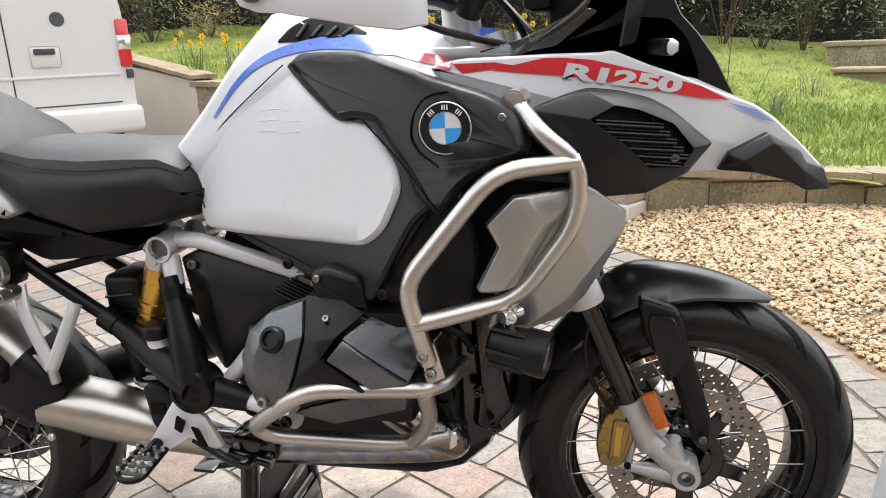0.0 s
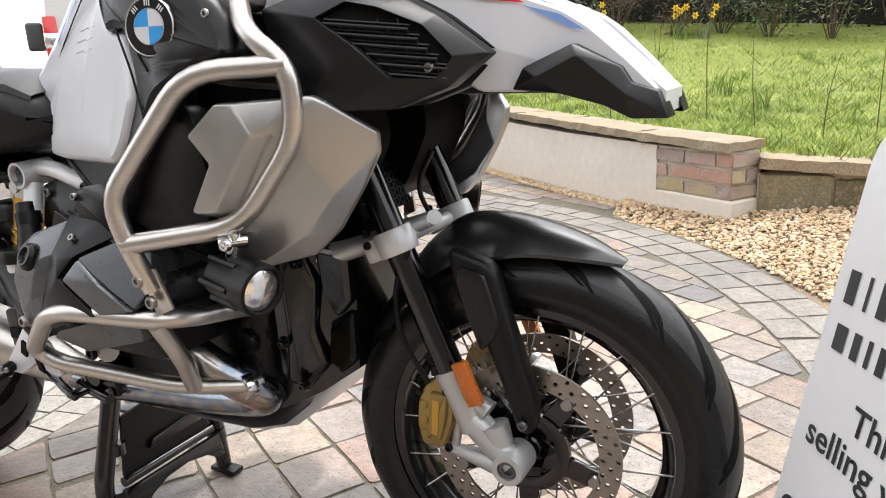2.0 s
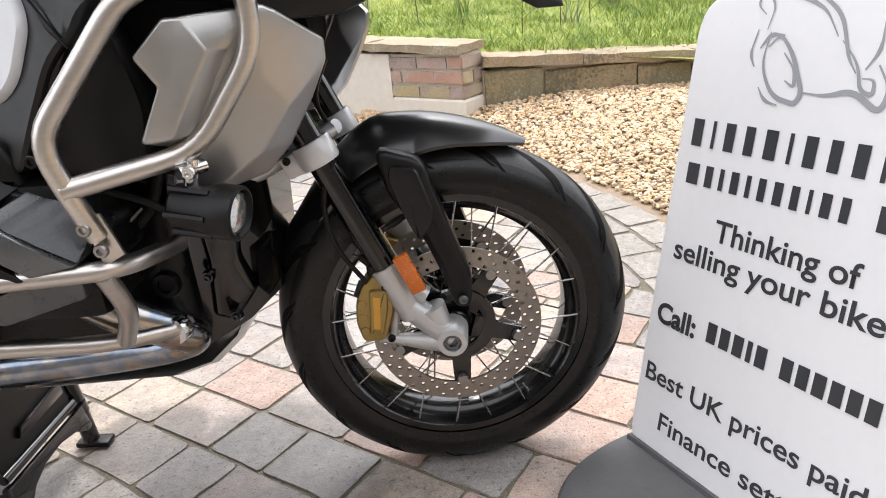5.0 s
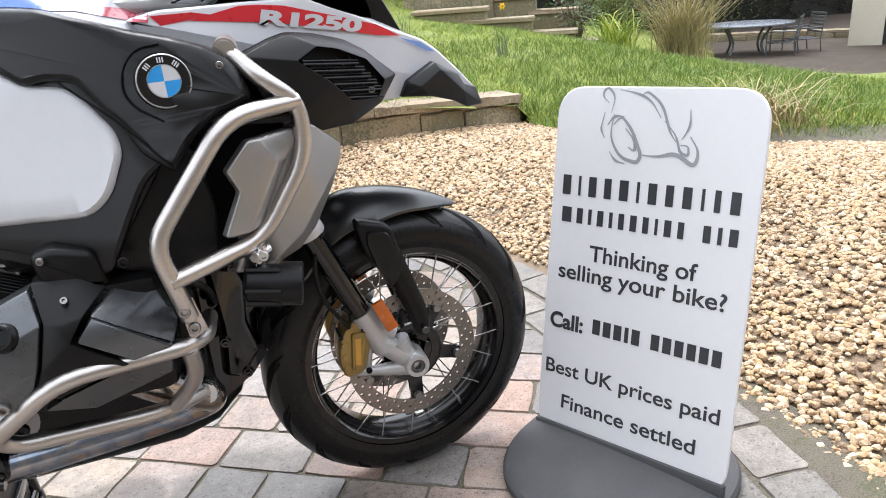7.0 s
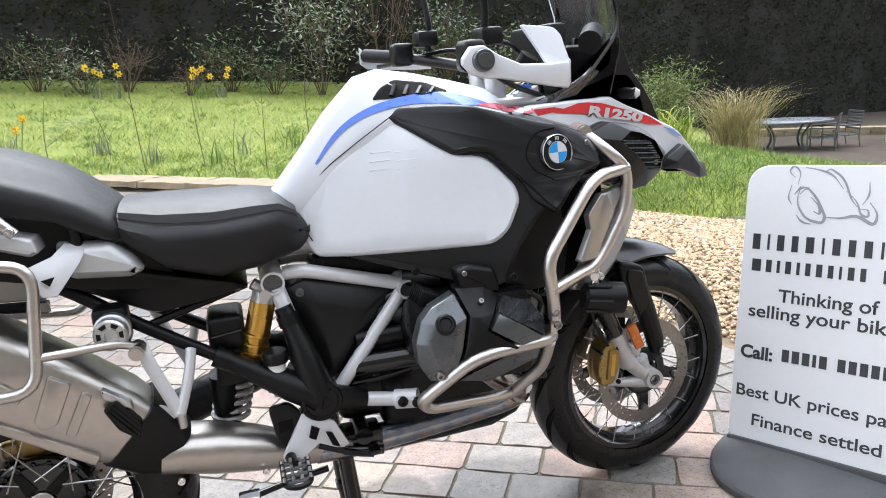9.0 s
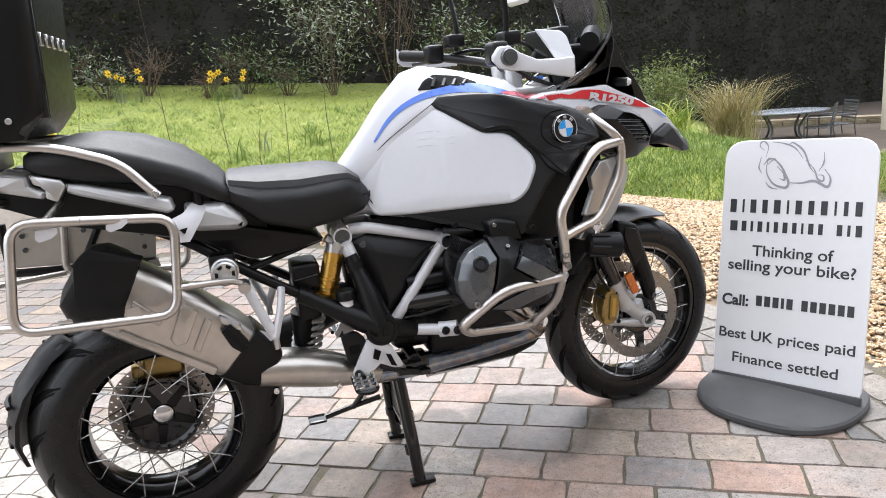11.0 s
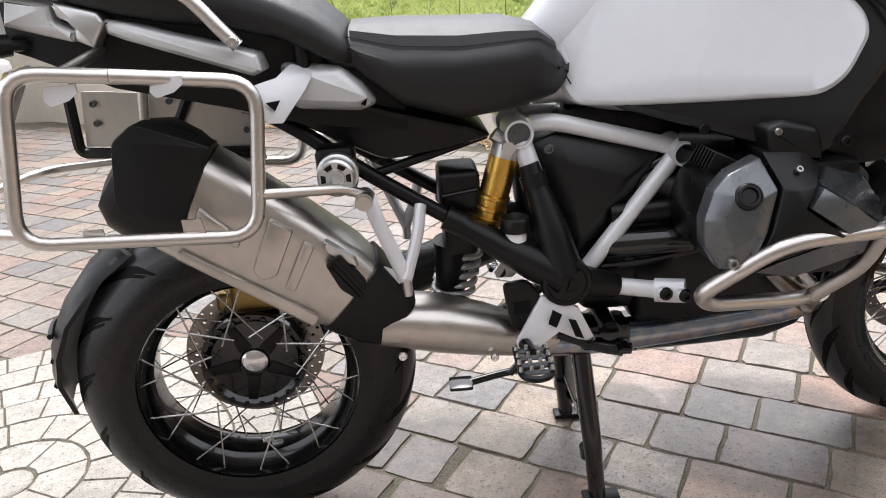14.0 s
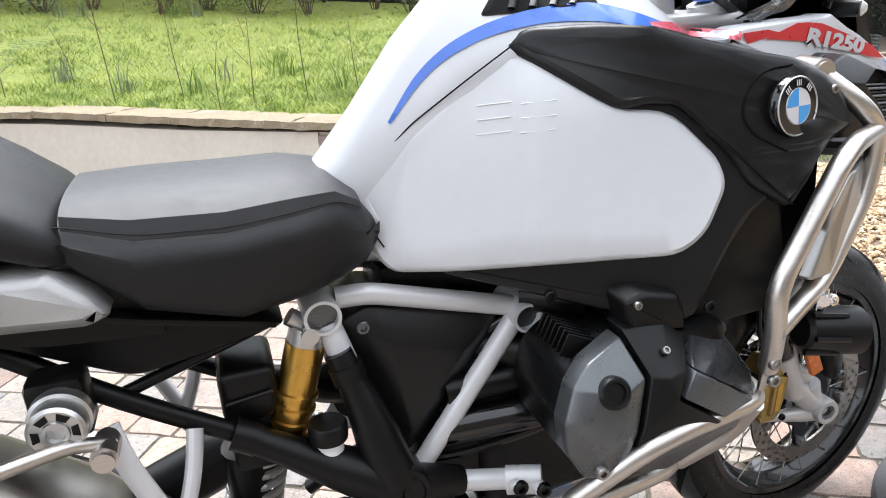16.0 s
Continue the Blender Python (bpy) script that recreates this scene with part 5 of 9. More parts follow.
for s in (-1, 1):
    leg = part("fork_leg", tube([fork_at(0.12, s), fork_at(0.74, s)], 0.0235, 24), GLOSS_BLACK, bike, "gloss black fork tube")
    low = fork_at(0.16, s)
    part("fork_shoe", join(tube([fork_at(0.05, s), fork_at(0.155, s)], [0.023, 0.0275], 24), tube([fork_at(0.07, s), (1.507, fork_at(0, s).y, 0.325)], [0.024, 0.024], 16),
                           lathe([(0.016, -0.03), (0.025, -0.03), (0.027, -0.024), (0.027, 0.03), (0.016, 0.03), (0.016, -0.03)], (1.507, fork_at(0, s).y, 0.325), (0, 1, 0), 28)), SILVER, leg, "cast silver fork foot")
    part("axle_nut", lathe([(0, -0.02), (0.010, -0.02), (0.010, -0.026), (0.0155, -0.026), (0.0155, 0.02), (0, 0.02)], (1.507, fork_at(0, s).y, 0.325), (0, 1, 0), 6), ENGINE, leg)
    y = fork_at(0, s).y
    part("caliper_mount", join(tube([(1.505, y, 0.312), (1.44, y + 0.004, 0.318), (1.378, y + 0.004, 0.326)], [0.019, 0.009], 12, bend=0.03), tube([(1.468, y, 0.405), (1.415, y + 0.004, 0.437)], [0.018, 0.011], 12),
                               tube([(1.422, y + 0.004, 0.428), (1.402, y + 0.004, 0.325)], 0.008, 10), tube([(1.475, y, 0.385), (1.492, y, 0.335)], [0.024, 0.020], 12)), SILVER, leg)
    cal_o = [(1.347, 0.405), (1.358, 0.434), (1.380, 0.456), (1.397, 0.450), (1.415, 0.440), (1.410, 0.382), (1.391, 0.330), (1.352, 0.328), (1.343, 0.366)]
    face = s * 0.016
    c = part("front_caliper", join(panel([(x, y + face, z) for x, z in cal_o], 0.040, 0.010, 0.007, 0.002, s, dome=False), panel([(x, y - s * 0.022, z) for x, z in cal_o], 0.026, 0.010, 0.006, 0.002, s, dome=False)), CALIPER, bike, "gold front brake caliper")
    part("bridge", panel([(x, y + s * 0.024, z) for x, z in ((1.374, 0.432), (1.405, 0.430), (1.402, 0.392), (1.390, 0.346), (1.366, 0.346), (1.370, 0.392))], 0.02, 0.006, 0.006, 0.001, s, dome=False), CALIPER, c)
    part("marking", plate([(x, y + s * 0.0255, z) for x, z in ((1.380, 0.420), (1.392, 0.419), (1.386, 0.358), (1.375, 0.359))], 0.0006), GOLD, c)
    for z in (0.352, 0.378, 0.404):
        part("lobe", lathe([(0, 0.0), (0.007, 0.0), (0.009, -0.003), (0.009, -0.02), (0, -0.02)], (1.358, y + s * 0.018, z), (0, s, 0), 16), CALIPER, c)
    part("pad_pin", tube([(1.352, y - 0.02, 0.425), (1.352, y + 0.03, 0.425)], 0.005, 8), ENGINE_DARK, c)
    part("banjo", join(lathe([(0, -0.008), (0.009, -0.008), (0.010, 0.008), (0, 0.008)], (1.382, y + s * 0.01, 0.466), (0, 0, 1), 12), tube([(1.382, y + s * 0.01, 0.470), (1.365, y + s * 0.012, 0.49)], 0.006, 8)), BLACK, c)
    for z in (0.33, 0.428):
        part("bolt", bolt((1.402, y + s * 0.016, z + 0.006), (0, s, 0), 0.007, 0.006), ENGINE_DARK, c)
    part("reflector", turned(box(-0.013, 0.013, -0.006, 0.006, -0.036, 0.036, 0.002, 2), Matrix.Translation((1.447, y + s * 0.030, 0.462)) @ Matrix.Rotation(radians(-23), 4, "Y")), AMBER, leg, "amber side reflector")
    ct = fork_at(0.375, s)
    cl = part("fork_clamp", join(turned(lathe([(0.0245, -0.020), (0.031, -0.020), (0.033, -0.016), (0.033, 0.016), (0.031, 0.020), (0.0245, 0.020), (0.0245, -0.020)], (0, 0, 0), (0, 0, 1), 28), Matrix.Translation(ct) @ Matrix.Rotation(radians(-23), 4, "Y")),
                                 turned(box(-0.058, -0.025, -0.014, 0.012, -0.02, 0.018, 0.005, 2), Matrix.Translation(ct) @ Matrix.Rotation(radians(-23), 4, "Y"))), FRAME_WHITE, bike, "white fork clamp")
    for dz in (-0.008, 0.012):
        part("bolt", bolt(ct + Vector((-0.045, -0.014, dz)), (0, -1, 0), 0.0065, 0.006), ENGINE_DARK, cl)
    o = [(1.408, y, 0.672), (1.484, y, 0.648), (1.498, y, 0.593), (1.527, y, 0.505), (1.549, y, 0.432), (1.545, y, 0.386), (1.520, y, 0.384), (1.497, y, 0.455), (1.470, y, 0.525), (1.424, y, 0.592)]
    g = part("fork_guard", panel([(a, b + s * 0.014, c) for a, b, c in o], 0.03, 0.02, 0.008, 0.006, s), BLACK, bike, "black plastic fork guard")
    part("guard_inset", panel([(a, b + s * 0.0235, c) for a, b, c in [(1.432, y, 0.646), (1.474, y, 0.638), (1.497, y, 0.562), (1.492, y, 0.540), (1.466, y, 0.512), (1.440, y, 0.580), (1.428, y, 0.622)]], 0.010, 0.010, 0.006, 0.0, s), GREY_BLACK, g)
    part("bolt", bolt((1.532, y + s * 0.022, 0.405), (0, s, 0), 0.008, 0.005), ENGINE, g)
part("fork_bridge", tube([fork_at(0.375, -1), fork_at(0.375, 1)], 0.012, 14), FRAME_WHITE, bike, "white lower fork bridge")
part("telelever", join(*[tube([(1.335, yc(1.3) + k * 0.012, 0.690), (1.27, yc(1.25) + k * 0.045, 0.665), (1.20, yc(1.2) + k * 0.075, 0.640), (1.10, yc(1.1) + k * 0.085, 0.625)], [0.016, 0.026], 14, bend=0.06, flat=0.8) for k in (-1, 1)],
                         tube([(1.26, yc(1.26) - 0.06, 0.655), (1.26, yc(1.26) + 0.06, 0.655)], 0.018, 12)), SILVER, bike, "cast silver suspension arm")
part("brake_hose", tube([(1.33, 0.02, 0.80), (1.30, 0.01, 0.74), (1.32, 0.03, 0.68)], 0.0045, 8, bend=0.06), BLACK, bike)
part("brake_hose", tube([(1.345, -0.10, 0.66), (1.318, -0.105, 0.60), (1.325, -0.11, 0.52), (1.372, -0.105, 0.445)], 0.0045, 8, bend=0.08), BLACK, bike)
part("steering_damper", join(tube([(1.30, -0.03, 0.655), (1.33, -0.10, 0.668)], 0.011, 10), tube([(1.25, 0.06, 0.60), (1.325, -0.09, 0.655)], 0.007, 8)), ALU, bike)


# front mudguard, in one sweep over the tyre
def mudguard():
    yy = 0.018
    prof = [(1.150, 0.415, 0.018), (1.195, 0.480, 0.050), (1.255, 0.560, 0.066), (1.32, 0.645, 0.074), (1.39, 0.697, 0.078), (1.46, 0.703, 0.078), (1.53, 0.692, 0.070), (1.60, 0.670, 0.050), (1.655, 0.642, 0.012)]
    drops = [0.01, 0.03, 0.042, 0.05, 0.058, 0.055, 0.035, 0.02, 0.006]
    knots = [Vector((*q, d)) for q, d in zip(prof, drops)]
    prof, drops = [], []
    for i in range(len(knots) - 1):
        k0, k1, k2, k3 = knots[max(i - 1, 0)], knots[i], knots[i + 1], knots[min(i + 2, len(knots) - 1)]
        for j in range(5 if i == len(knots) - 2 else 4):
            t = j / 4
            q = 0.5 * (2 * k1 + (k2 - k0) * t + (2 * k0 - 5 * k1 + 4 * k2 - k3) * t * t + (3 * k1 - k0 - 3 * k2 + k3) * t ** 3)
            prof.append((q[0], q[1], q[2]))
            drops.append(q[3])
    rings = []
    for i, (x, z, w) in enumerate(prof):
        a, b = prof[max(i - 1, 0)], prof[min(i + 1, len(prof) - 1)]
        t = Vector((b[0] - a[0], 0, b[1] - a[1])).normalized()
        n = Vector((-t.z, 0, t.x))
        ring = []
        drop = drops[i]
        for k in range(9):
            u = -1 + 2 * k / 8
            ring.append(Vector((x, yy + w * u, z)) - n * (drop * abs(u) ** 2.2))
        inner = [p - n * 0.006 for p in reversed(ring)]
        rings.append(ring + inner)
    return shape(rings)


part("front_mudguard", mudguard(), SATIN, bike, "satin black front mudguard")

# tank
tank_sections = [(0.535, [(0.02, 0.84), (0.06, 0.86), (0.06, 0.905), (0.04, 0.925)]),
                 (0.575, [(0.02, 0.8), (0.06, 0.82), (0.06, 0.91), (0.04, 0.972)]),
                 (0.62, [(0.02, 0.8), (0.06, 0.82), (0.064, 0.945), (0.04, 1.022)]),
                 (0.69, [(0.02, 0.78), (0.079, 0.8), (0.082, 1.0), (0.04, 1.108)]),
                 (0.765, [(0.02, 0.76), (0.099, 0.8), (0.101, 1.065), (0.04, 1.18)]),
                 (0.82, [(0.02, 0.75), (0.112, 0.8), (0.112, 1.09), (0.04, 1.194)]),
                 (0.9, [(0.02, 0.75), (0.136, 0.8), (0.138, 1.1), (0.051, 1.18)]),
                 (0.98, [(0.02, 0.75), (0.171, 0.8), (0.176, 1.09), (0.066, 1.16)]),
                 (1.06, [(0.02, 0.75), (0.195, 0.8), (0.22, 1.06), (0.075, 1.138)]),
                 (1.11, [(0.02, 0.75), (0.198, 0.8), (0.228, 1.03), (0.078, 1.105)])]
tank = part("fuel_tank", loft([(x, yc(x), h) for x, h in tank_sections]), WHITE, bike, "glossy white fuel tank", sharp=50)


def side_y(x, z):
    """The flank of the tank flares outwards towards the front and the bottom."""
    return -0.114 - 0.400 * x + 0.239 * z


def flank(pts, out=0.0, s=-1):
    return both([(x, side_y(x, z) - out, z) for x, z in pts], s)


def bent(bm, s):
    """Curves a flank panel: its rear upper corner leans in to the tank, its front wraps round towards the nose."""
    bmesh.ops.triangulate(bm, faces=bm.faces[:])
    bmesh.ops.subdivide_edges(bm, edges=[e for e in bm.edges if e.calc_length() > 0.05], cuts=2, use_grid_fill=True)
    bmesh.ops.triangulate(bm, faces=bm.faces[:])
    bmesh.ops.subdivide_edges(bm, edges=[e for e in bm.edges if e.calc_length() > 0.03], cuts=1, use_grid_fill=True)
    ease = lambda t: max(0.0, min(1.0, t)) ** 2
    for v in bm.verts:
        v.co.y -= s * (0.024 * ease((v.co.z - 0.97) / 0.12) * ease((0.97 - v.co.x) / 0.14) ** 0.5 + 0.62 * max(0.0, v.co.x - 1.135) ** 1.0 * ease((v.co.x - 1.10) / 0.06))
    return bm


for s in (-1, 1):
    black = part("side_fairing", panel(flank([(0.690, 0.803), (0.80, 0.772), (0.90, 0.742), (1.00, 0.726), (1.040, 0.80), (1.075, 0.86), (1.118, 0.895), (1.10, 0.940), (1.0, 1.026), (0.93, 1.016), (0.86, 0.93)], -0.004, s), 0.05, 0.02, 0.01, 0.0, s, dome=False), GREY_BLACK, bike, "satin black lower tank fairing")
    part("fairing_core", panel(flank([(0.84, 0.90), (0.90, 0.77), (1.03, 0.78), (1.10, 0.88), (1.13, 0.955), (1.12, 1.035), (1.05, 1.045), (0.92, 1.050)], -0.014, s), 0.05, 0.02, 0.008, 0.0, s, dome=False), GREY_BLACK, bike)
    part("fairing_inner", panel(both([(x, -0.312, z) for x, z in ((0.98, 0.740), (1.06, 0.700), (1.15, 0.705), (1.165, 0.80), (1.145, 0.90), (1.08, 0.90), (1.02, 0.82))], s), 0.05, 0.02, 0.01, 0.0, s, dome=False), BLACK, bike)
    white = part("tank_panel", bent(panel(flank([(0.824, 1.086), (0.875, 1.046), (0.935, 1.003), (0.995, 1.001), (1.048, 0.937), (1.054, 0.905), (1.025, 0.843), (0.990, 0.815), (0.85, 0.809), (0.715, 0.804), (0.632, 0.806), (0.612, 0.838), (0.622, 0.868), (0.586, 0.906), (0.691, 0.998)], 0.004, s), 0.06, 0.03, 0.012, 0.006, s, dome=False), s), MATT_WHITE, bike, "white tank side panel")
    dark = part("upper_fairing", bent(panel(flank([(0.808, 1.091), (0.846, 1.110), (0.925, 1.110), (0.974, 1.106), (1.031, 1.088), (1.098, 1.067), (1.140, 1.057), (1.187, 1.040), (1.211, 1.027), (1.233, 1.001), (1.246, 0.960), (1.193, 0.945), (1.150, 0.915), (1.118, 0.872), (1.076, 0.903), (1.060, 0.940), (1.004, 1.006), (0.968, 1.010), (0.933, 1.004)], 0.010, s), 0.05, 0.012, 0.012, 0.006, s, dome=False), s), GREY_BLACK, bike, "satin dark grey upper fairing", sharp=50)
    # thin dark tube laid on the fairing for the shade in a groove
    part("badge_groove_shade", tube(flank([(1.117, 0.946), (1.082, 0.966), (1.069, 0.988), (1.075, 1.021), (1.098, 1.046), (1.130, 1.050)], 0.0125, s), 0.0016, 6, bend=0.03), DARK, dark)
    part("bolt", bolt((lambda p: (p[0], p[1] - s * 0.045, p[2]))(flank([(1.206, 1.012)], 0.012, s)[0]), (0, s, 0), 0.006, 0.004), BOLT, dark)
    if s < 0:
        right_white, right_dark, right_black = white, dark, black
    part("panel_joint", tube(flank([(0.628, 0.842), (0.606, 0.882), (0.578, 0.906), (0.600, 0.926), (0.686, 1.002), (0.752, 1.048), (0.818, 1.092)], 0.002, s), 0.0011, 6, bend=0.012), DARK, white)
    part("seam", tube(flank([(1.118, 0.880), (1.060, 0.945), (0.985, 1.008)], 0.0125, s), 0.0016, 6), DARK, dark)
    for x, z in ((0.828, 0.767), (1.02, 0.748)):
        part("bolt", bolt(flank([(x, z)], -0.003, s)[0], (0, s, 0), 0.009, 0.005), ENGINE_DARK, black)

# raised marks, worn low into the panel
at_white = skin(right_white)
for k, z in enumerate((1.018, 1.000, 0.982)):
    for j in range(2):
        x0 = 0.768 + j * 0.052 - k * 0.003
        a, b = at_white(x0, z, -0.0013), at_white(x0 + 0.042, z + 0.003, -0.0013)
        if a and b:
            part("emboss", tube([a, b], 0.0026, 8, flat=0.4), MATT_WHITE, right_white, "low raised marks in the panel")

# round enamel badge
bc = Vector((1.128, side_y(1.128, 1.0) - 0.014, 1.0))
bn = Vector((-0.40 * -1, -1, 0.239 * -1)).normalized()
bn = Vector((0.18, -1, 0.10)).normalized()
badge = part("badge", lathe([(0, -0.008), (0.0385, -0.008), (0.0395, -0.001), (0.0375, 0.004), (0.0, 0.005)], bc, bn, 48), GLOSS_BLACK, bike, "round blue, white and black enamel badge")
part("ring", lathe([(0.0352, 0.0040), (0.0362, 0.0056), (0.0374, 0.0040), (0.0352, 0.0040)], bc, bn, 48), SILVER, badge)
part("ring", lathe([(0.0218, 0.0046), (0.0224, 0.0058), (0.0230, 0.0046), (0.0218, 0.0046)], bc, bn, 48), SILVER, badge)
bu, bv = frame_of(bn)
if bv.z < 0:
    bu, bv = -bu, -bv
for k in range(4):
    fan = [bc + bn * 0.0055] + [bc + bn * 0.0055 + (bu * math.cos(a) + bv * math.sin(a)) * 0.0220 for a in [k * math.pi / 2 + i * math.pi / 16 for i in range(9)]]
    bm = bmesh.new()
    bm.faces.new([bm.verts.new(p) for p in fan])
    part("quarter", bm, SKY_BLUE if k % 2 == 1 else WHITE, badge, smooth=False)
for a in (48, 90, 132):
    rd = bu * math.cos(radians(a)) + bv * math.sin(radians(a))
    tg = bv * math.cos(radians(a)) - bu * math.sin(radians(a))
    c = bc + bn * 0.0056 + rd * 0.0290
    for k in (-1, 0, 1):
        bm = bmesh.new()
        bm.faces.new([bm.verts.new(c + tg * (k * 0.0034 + i * 0.0010) + rd * j * 0.0036) for i, j in ((-1, -1), (1, -1), (1, 1), (-1, 1))])
        part("bar", bm, WHITE, badge, smooth=False)

# beak and nose
def nose_y(x):
    return -0.248 + 0.352 * (x - 1.1)


def on_nose(pts, out, s):
    return both([(x, nose_y(x) - out, z) for x, z in pts], s)


def nose_decal(name, pts, mat, out, s, label=""):
    """A flat painted field on the nose panel."""
    bm = bmesh.new()
    bm.faces.new([bm.verts.new(p) for p in on_nose(pts, out, s)])
    return part(name, bm, mat, bike, label, smooth=False)


for s in (-1, 1):
    nose = part("nose_panel", panel(on_nose([(1.085, 1.082), (1.130, 1.092), (1.180, 1.092), (1.254, 1.093), (1.338, 1.092), (1.356, 1.095), (1.411, 1.071), (1.463, 1.052), (1.539, 1.018), (1.585, 1.000), (1.617, 0.978), (1.667, 0.931), (1.704, 0.892), (1.690, 0.884), (1.610, 0.900), (1.534, 0.896), (1.480, 0.898), (1.400, 0.960), (1.245, 1.000), (1.166, 1.022), (1.112, 1.050)], 0.0, s), 0.05, 0.010, 0.008, 0.002, s, dome=False), WHITE, bike, "glossy white nose panel")
    tip = part("beak_tip", facets([(1.527, nose_y(1.527) - 0.012, 0.900), (1.543, nose_y(1.543) - 0.020, 0.928), (1.604, nose_y(1.604) - 0.022, 0.956), (1.660, nose_y(1.660) - 0.016, 0.924), (1.673, nose_y(1.673) - 0.014, 0.903), (1.704, nose_y(1.704) - 0.010, 0.891), (1.718, nose_y(1.718) - 0.008, 0.855),
                                   (1.675, nose_y(1.675) - 0.020, 0.857), (1.642, nose_y(1.642) - 0.024, 0.876), (1.590, nose_y(1.590) - 0.026, 0.893), (1.566, nose_y(1.566) - 0.040, 0.916), (1.612, nose_y(1.612) - 0.036, 0.941), (1.668, nose_y(1.668) - 0.028, 0.890)],
                                  [(0, 1, 10), (1, 2, 11, 10), (2, 3, 11), (3, 4, 12, 11), (4, 5, 6, 12), (6, 7, 12), (7, 8, 12), (0, 10, 9), (10, 11, 8, 9), (11, 12, 8)], s, 0.05, 0.002), GREY_BLACK, bike, "dark grey beak tip")
    if s < 0:
        right_nose, right_tip = nose, tip
    ip = lambda x: -0.275 + 0.45 * (x - 1.232)
    rim_o = [(1.240, 1.016, 0.01), (1.290, 1.034, 0.01), (1.320, 1.041, 0.008), (1.368, 1.034, 0.006), (1.417, 1.020, 0.004), (1.451, 1.000, 0.0), (1.512, 0.949, -0.002), (1.472, 0.908, -0.022), (1.410, 0.884, -0.030), (1.340, 0.884, -0.030), (1.300, 0.905, -0.020), (1.262, 0.955, -0.004)]
    rim_i = [(1.326, 1.000, -0.030), (1.362, 1.018, -0.028), (1.396, 1.010, -0.030), (1.448, 0.986, -0.030), (1.480, 0.946, -0.028), (1.462, 0.920, -0.034), (1.412, 0.924, -0.040), (1.378, 0.960, -0.040)]
    cover = part("air_intake", facets([(x, ip(x) + d, z) for x, z, d in rim_o + rim_i], [(0, 1, 12), (1, 2, 13, 12), (2, 3, 14, 13), (3, 4, 14), (4, 5, 15, 14), (5, 6, 16, 15), (6, 7, 17, 16), (7, 8, 18, 17), (8, 9, 18), (9, 10, 19, 18), (10, 11, 19), (11, 0, 12, 19)], s, 0.03, 0.003), GREY_BLACK, bike, "dark grey air intake cover")
    grille = part("intake_grille", panel(both([(x, ip(x) + d + 0.014, z) for x, z, d in rim_i], s), 0.012, 0.004, 0.003, 0.0, s, dome=False), DARK, cover)
    part("cover_back", panel(both([(x, ip(x) + 0.045, z) for x, z, d in rim_o], s), 0.03, 0.01, 0.006, 0.0, s, dome=False), BLACK, cover)
    for k in range(6):
        z = 0.998 - k * 0.0125
        x0 = 1.334 + k * 0.0105
        x1 = min(x0 + 0.098, 1.474)
        for e in (0.0, 0.0045):
            part("slat", tube(both([(x0, ip(x0) - 0.023 - e, z - e), (x1, ip(x1) - 0.023 - e, z - 0.012 - e)], s), 0.0020, 6), GREY_BLACK, grille)
        for q in range(4):
            xq = x0 + (x1 - x0) * (0.15 + 0.23 * q)
            part("slat_web", tube(both([(xq, ip(xq) - 0.020, z - 0.003), (xq + 0.003, ip(xq) - 0.020, z - 0.013)], s), 0.0016, 5), GREY_BLACK, grille)
    part("bolt", bolt(both([(1.452, ip(1.452) - 0.020, 0.934)], s)[0], (0, s, 0), 0.007, 0.007), BOLT, cover)
    part("nose_inner", panel(both([(1.10, -0.18, 1.09), (1.34, -0.11, 1.08), (1.55, -0.04, 1.00), (1.68, 0.0, 0.89), (1.60, -0.03, 0.89), (1.30, -0.16, 0.90), (1.16, -0.18, 0.95)], s), 0.05, 0.01, 0.006, 0, s, dome=False), BLACK, bike)
    nose_decal("red_flash", [(1.176, 1.073), (1.254, 1.088), (1.285, 1.087), (1.327, 1.082), (1.411, 1.059), (1.494, 1.035), (1.541, 1.010), (1.490, 1.017), (1.411, 1.035), (1.361, 1.046), (1.310, 1.057), (1.302, 1.058)], RED, 0.0030, s, "red painted flash")
    nose_decal("red_flash", [(1.122, 1.085), (1.181, 1.085), (1.215, 1.078), (1.135, 1.070)], RED, 0.0030, s, "red painted flash")
    nose_decal("blue_flash", [(1.538, 1.007), (1.583, 0.994), (1.615, 0.972), (1.596, 0.976)], PALE_BLUE, 0.0030, s, "pale blue painted flash")
part("beak_top", shape([[(1.30, yc(1.3) - 0.15, 1.085), (1.30, yc(1.3) + 0.15, 1.085), (1.30, yc(1.3) + 0.15, 1.06), (1.30, yc(1.3) - 0.15, 1.06)], [(1.486, yc(1.48) - 0.115, 1.046), (1.486, yc(1.48) + 0.115, 1.046), (1.486, yc(1.48) + 0.115, 1.0), (1.486, yc(1.48) - 0.115, 1.0)],
                       [(1.585, yc(1.58) - 0.085, 1.0), (1.585, yc(1.58) + 0.085, 1.0), (1.585, yc(1.58) + 0.085, 0.95), (1.585, yc(1.58) - 0.085, 0.95)], [(1.71, yc(1.7) - 0.06, 0.89), (1.71, yc(1.7) + 0.06, 0.89), (1.71, yc(1.7) + 0.06, 0.86), (1.71, yc(1.7) - 0.06, 0.86)]]), WHITE, bike, "white beak")
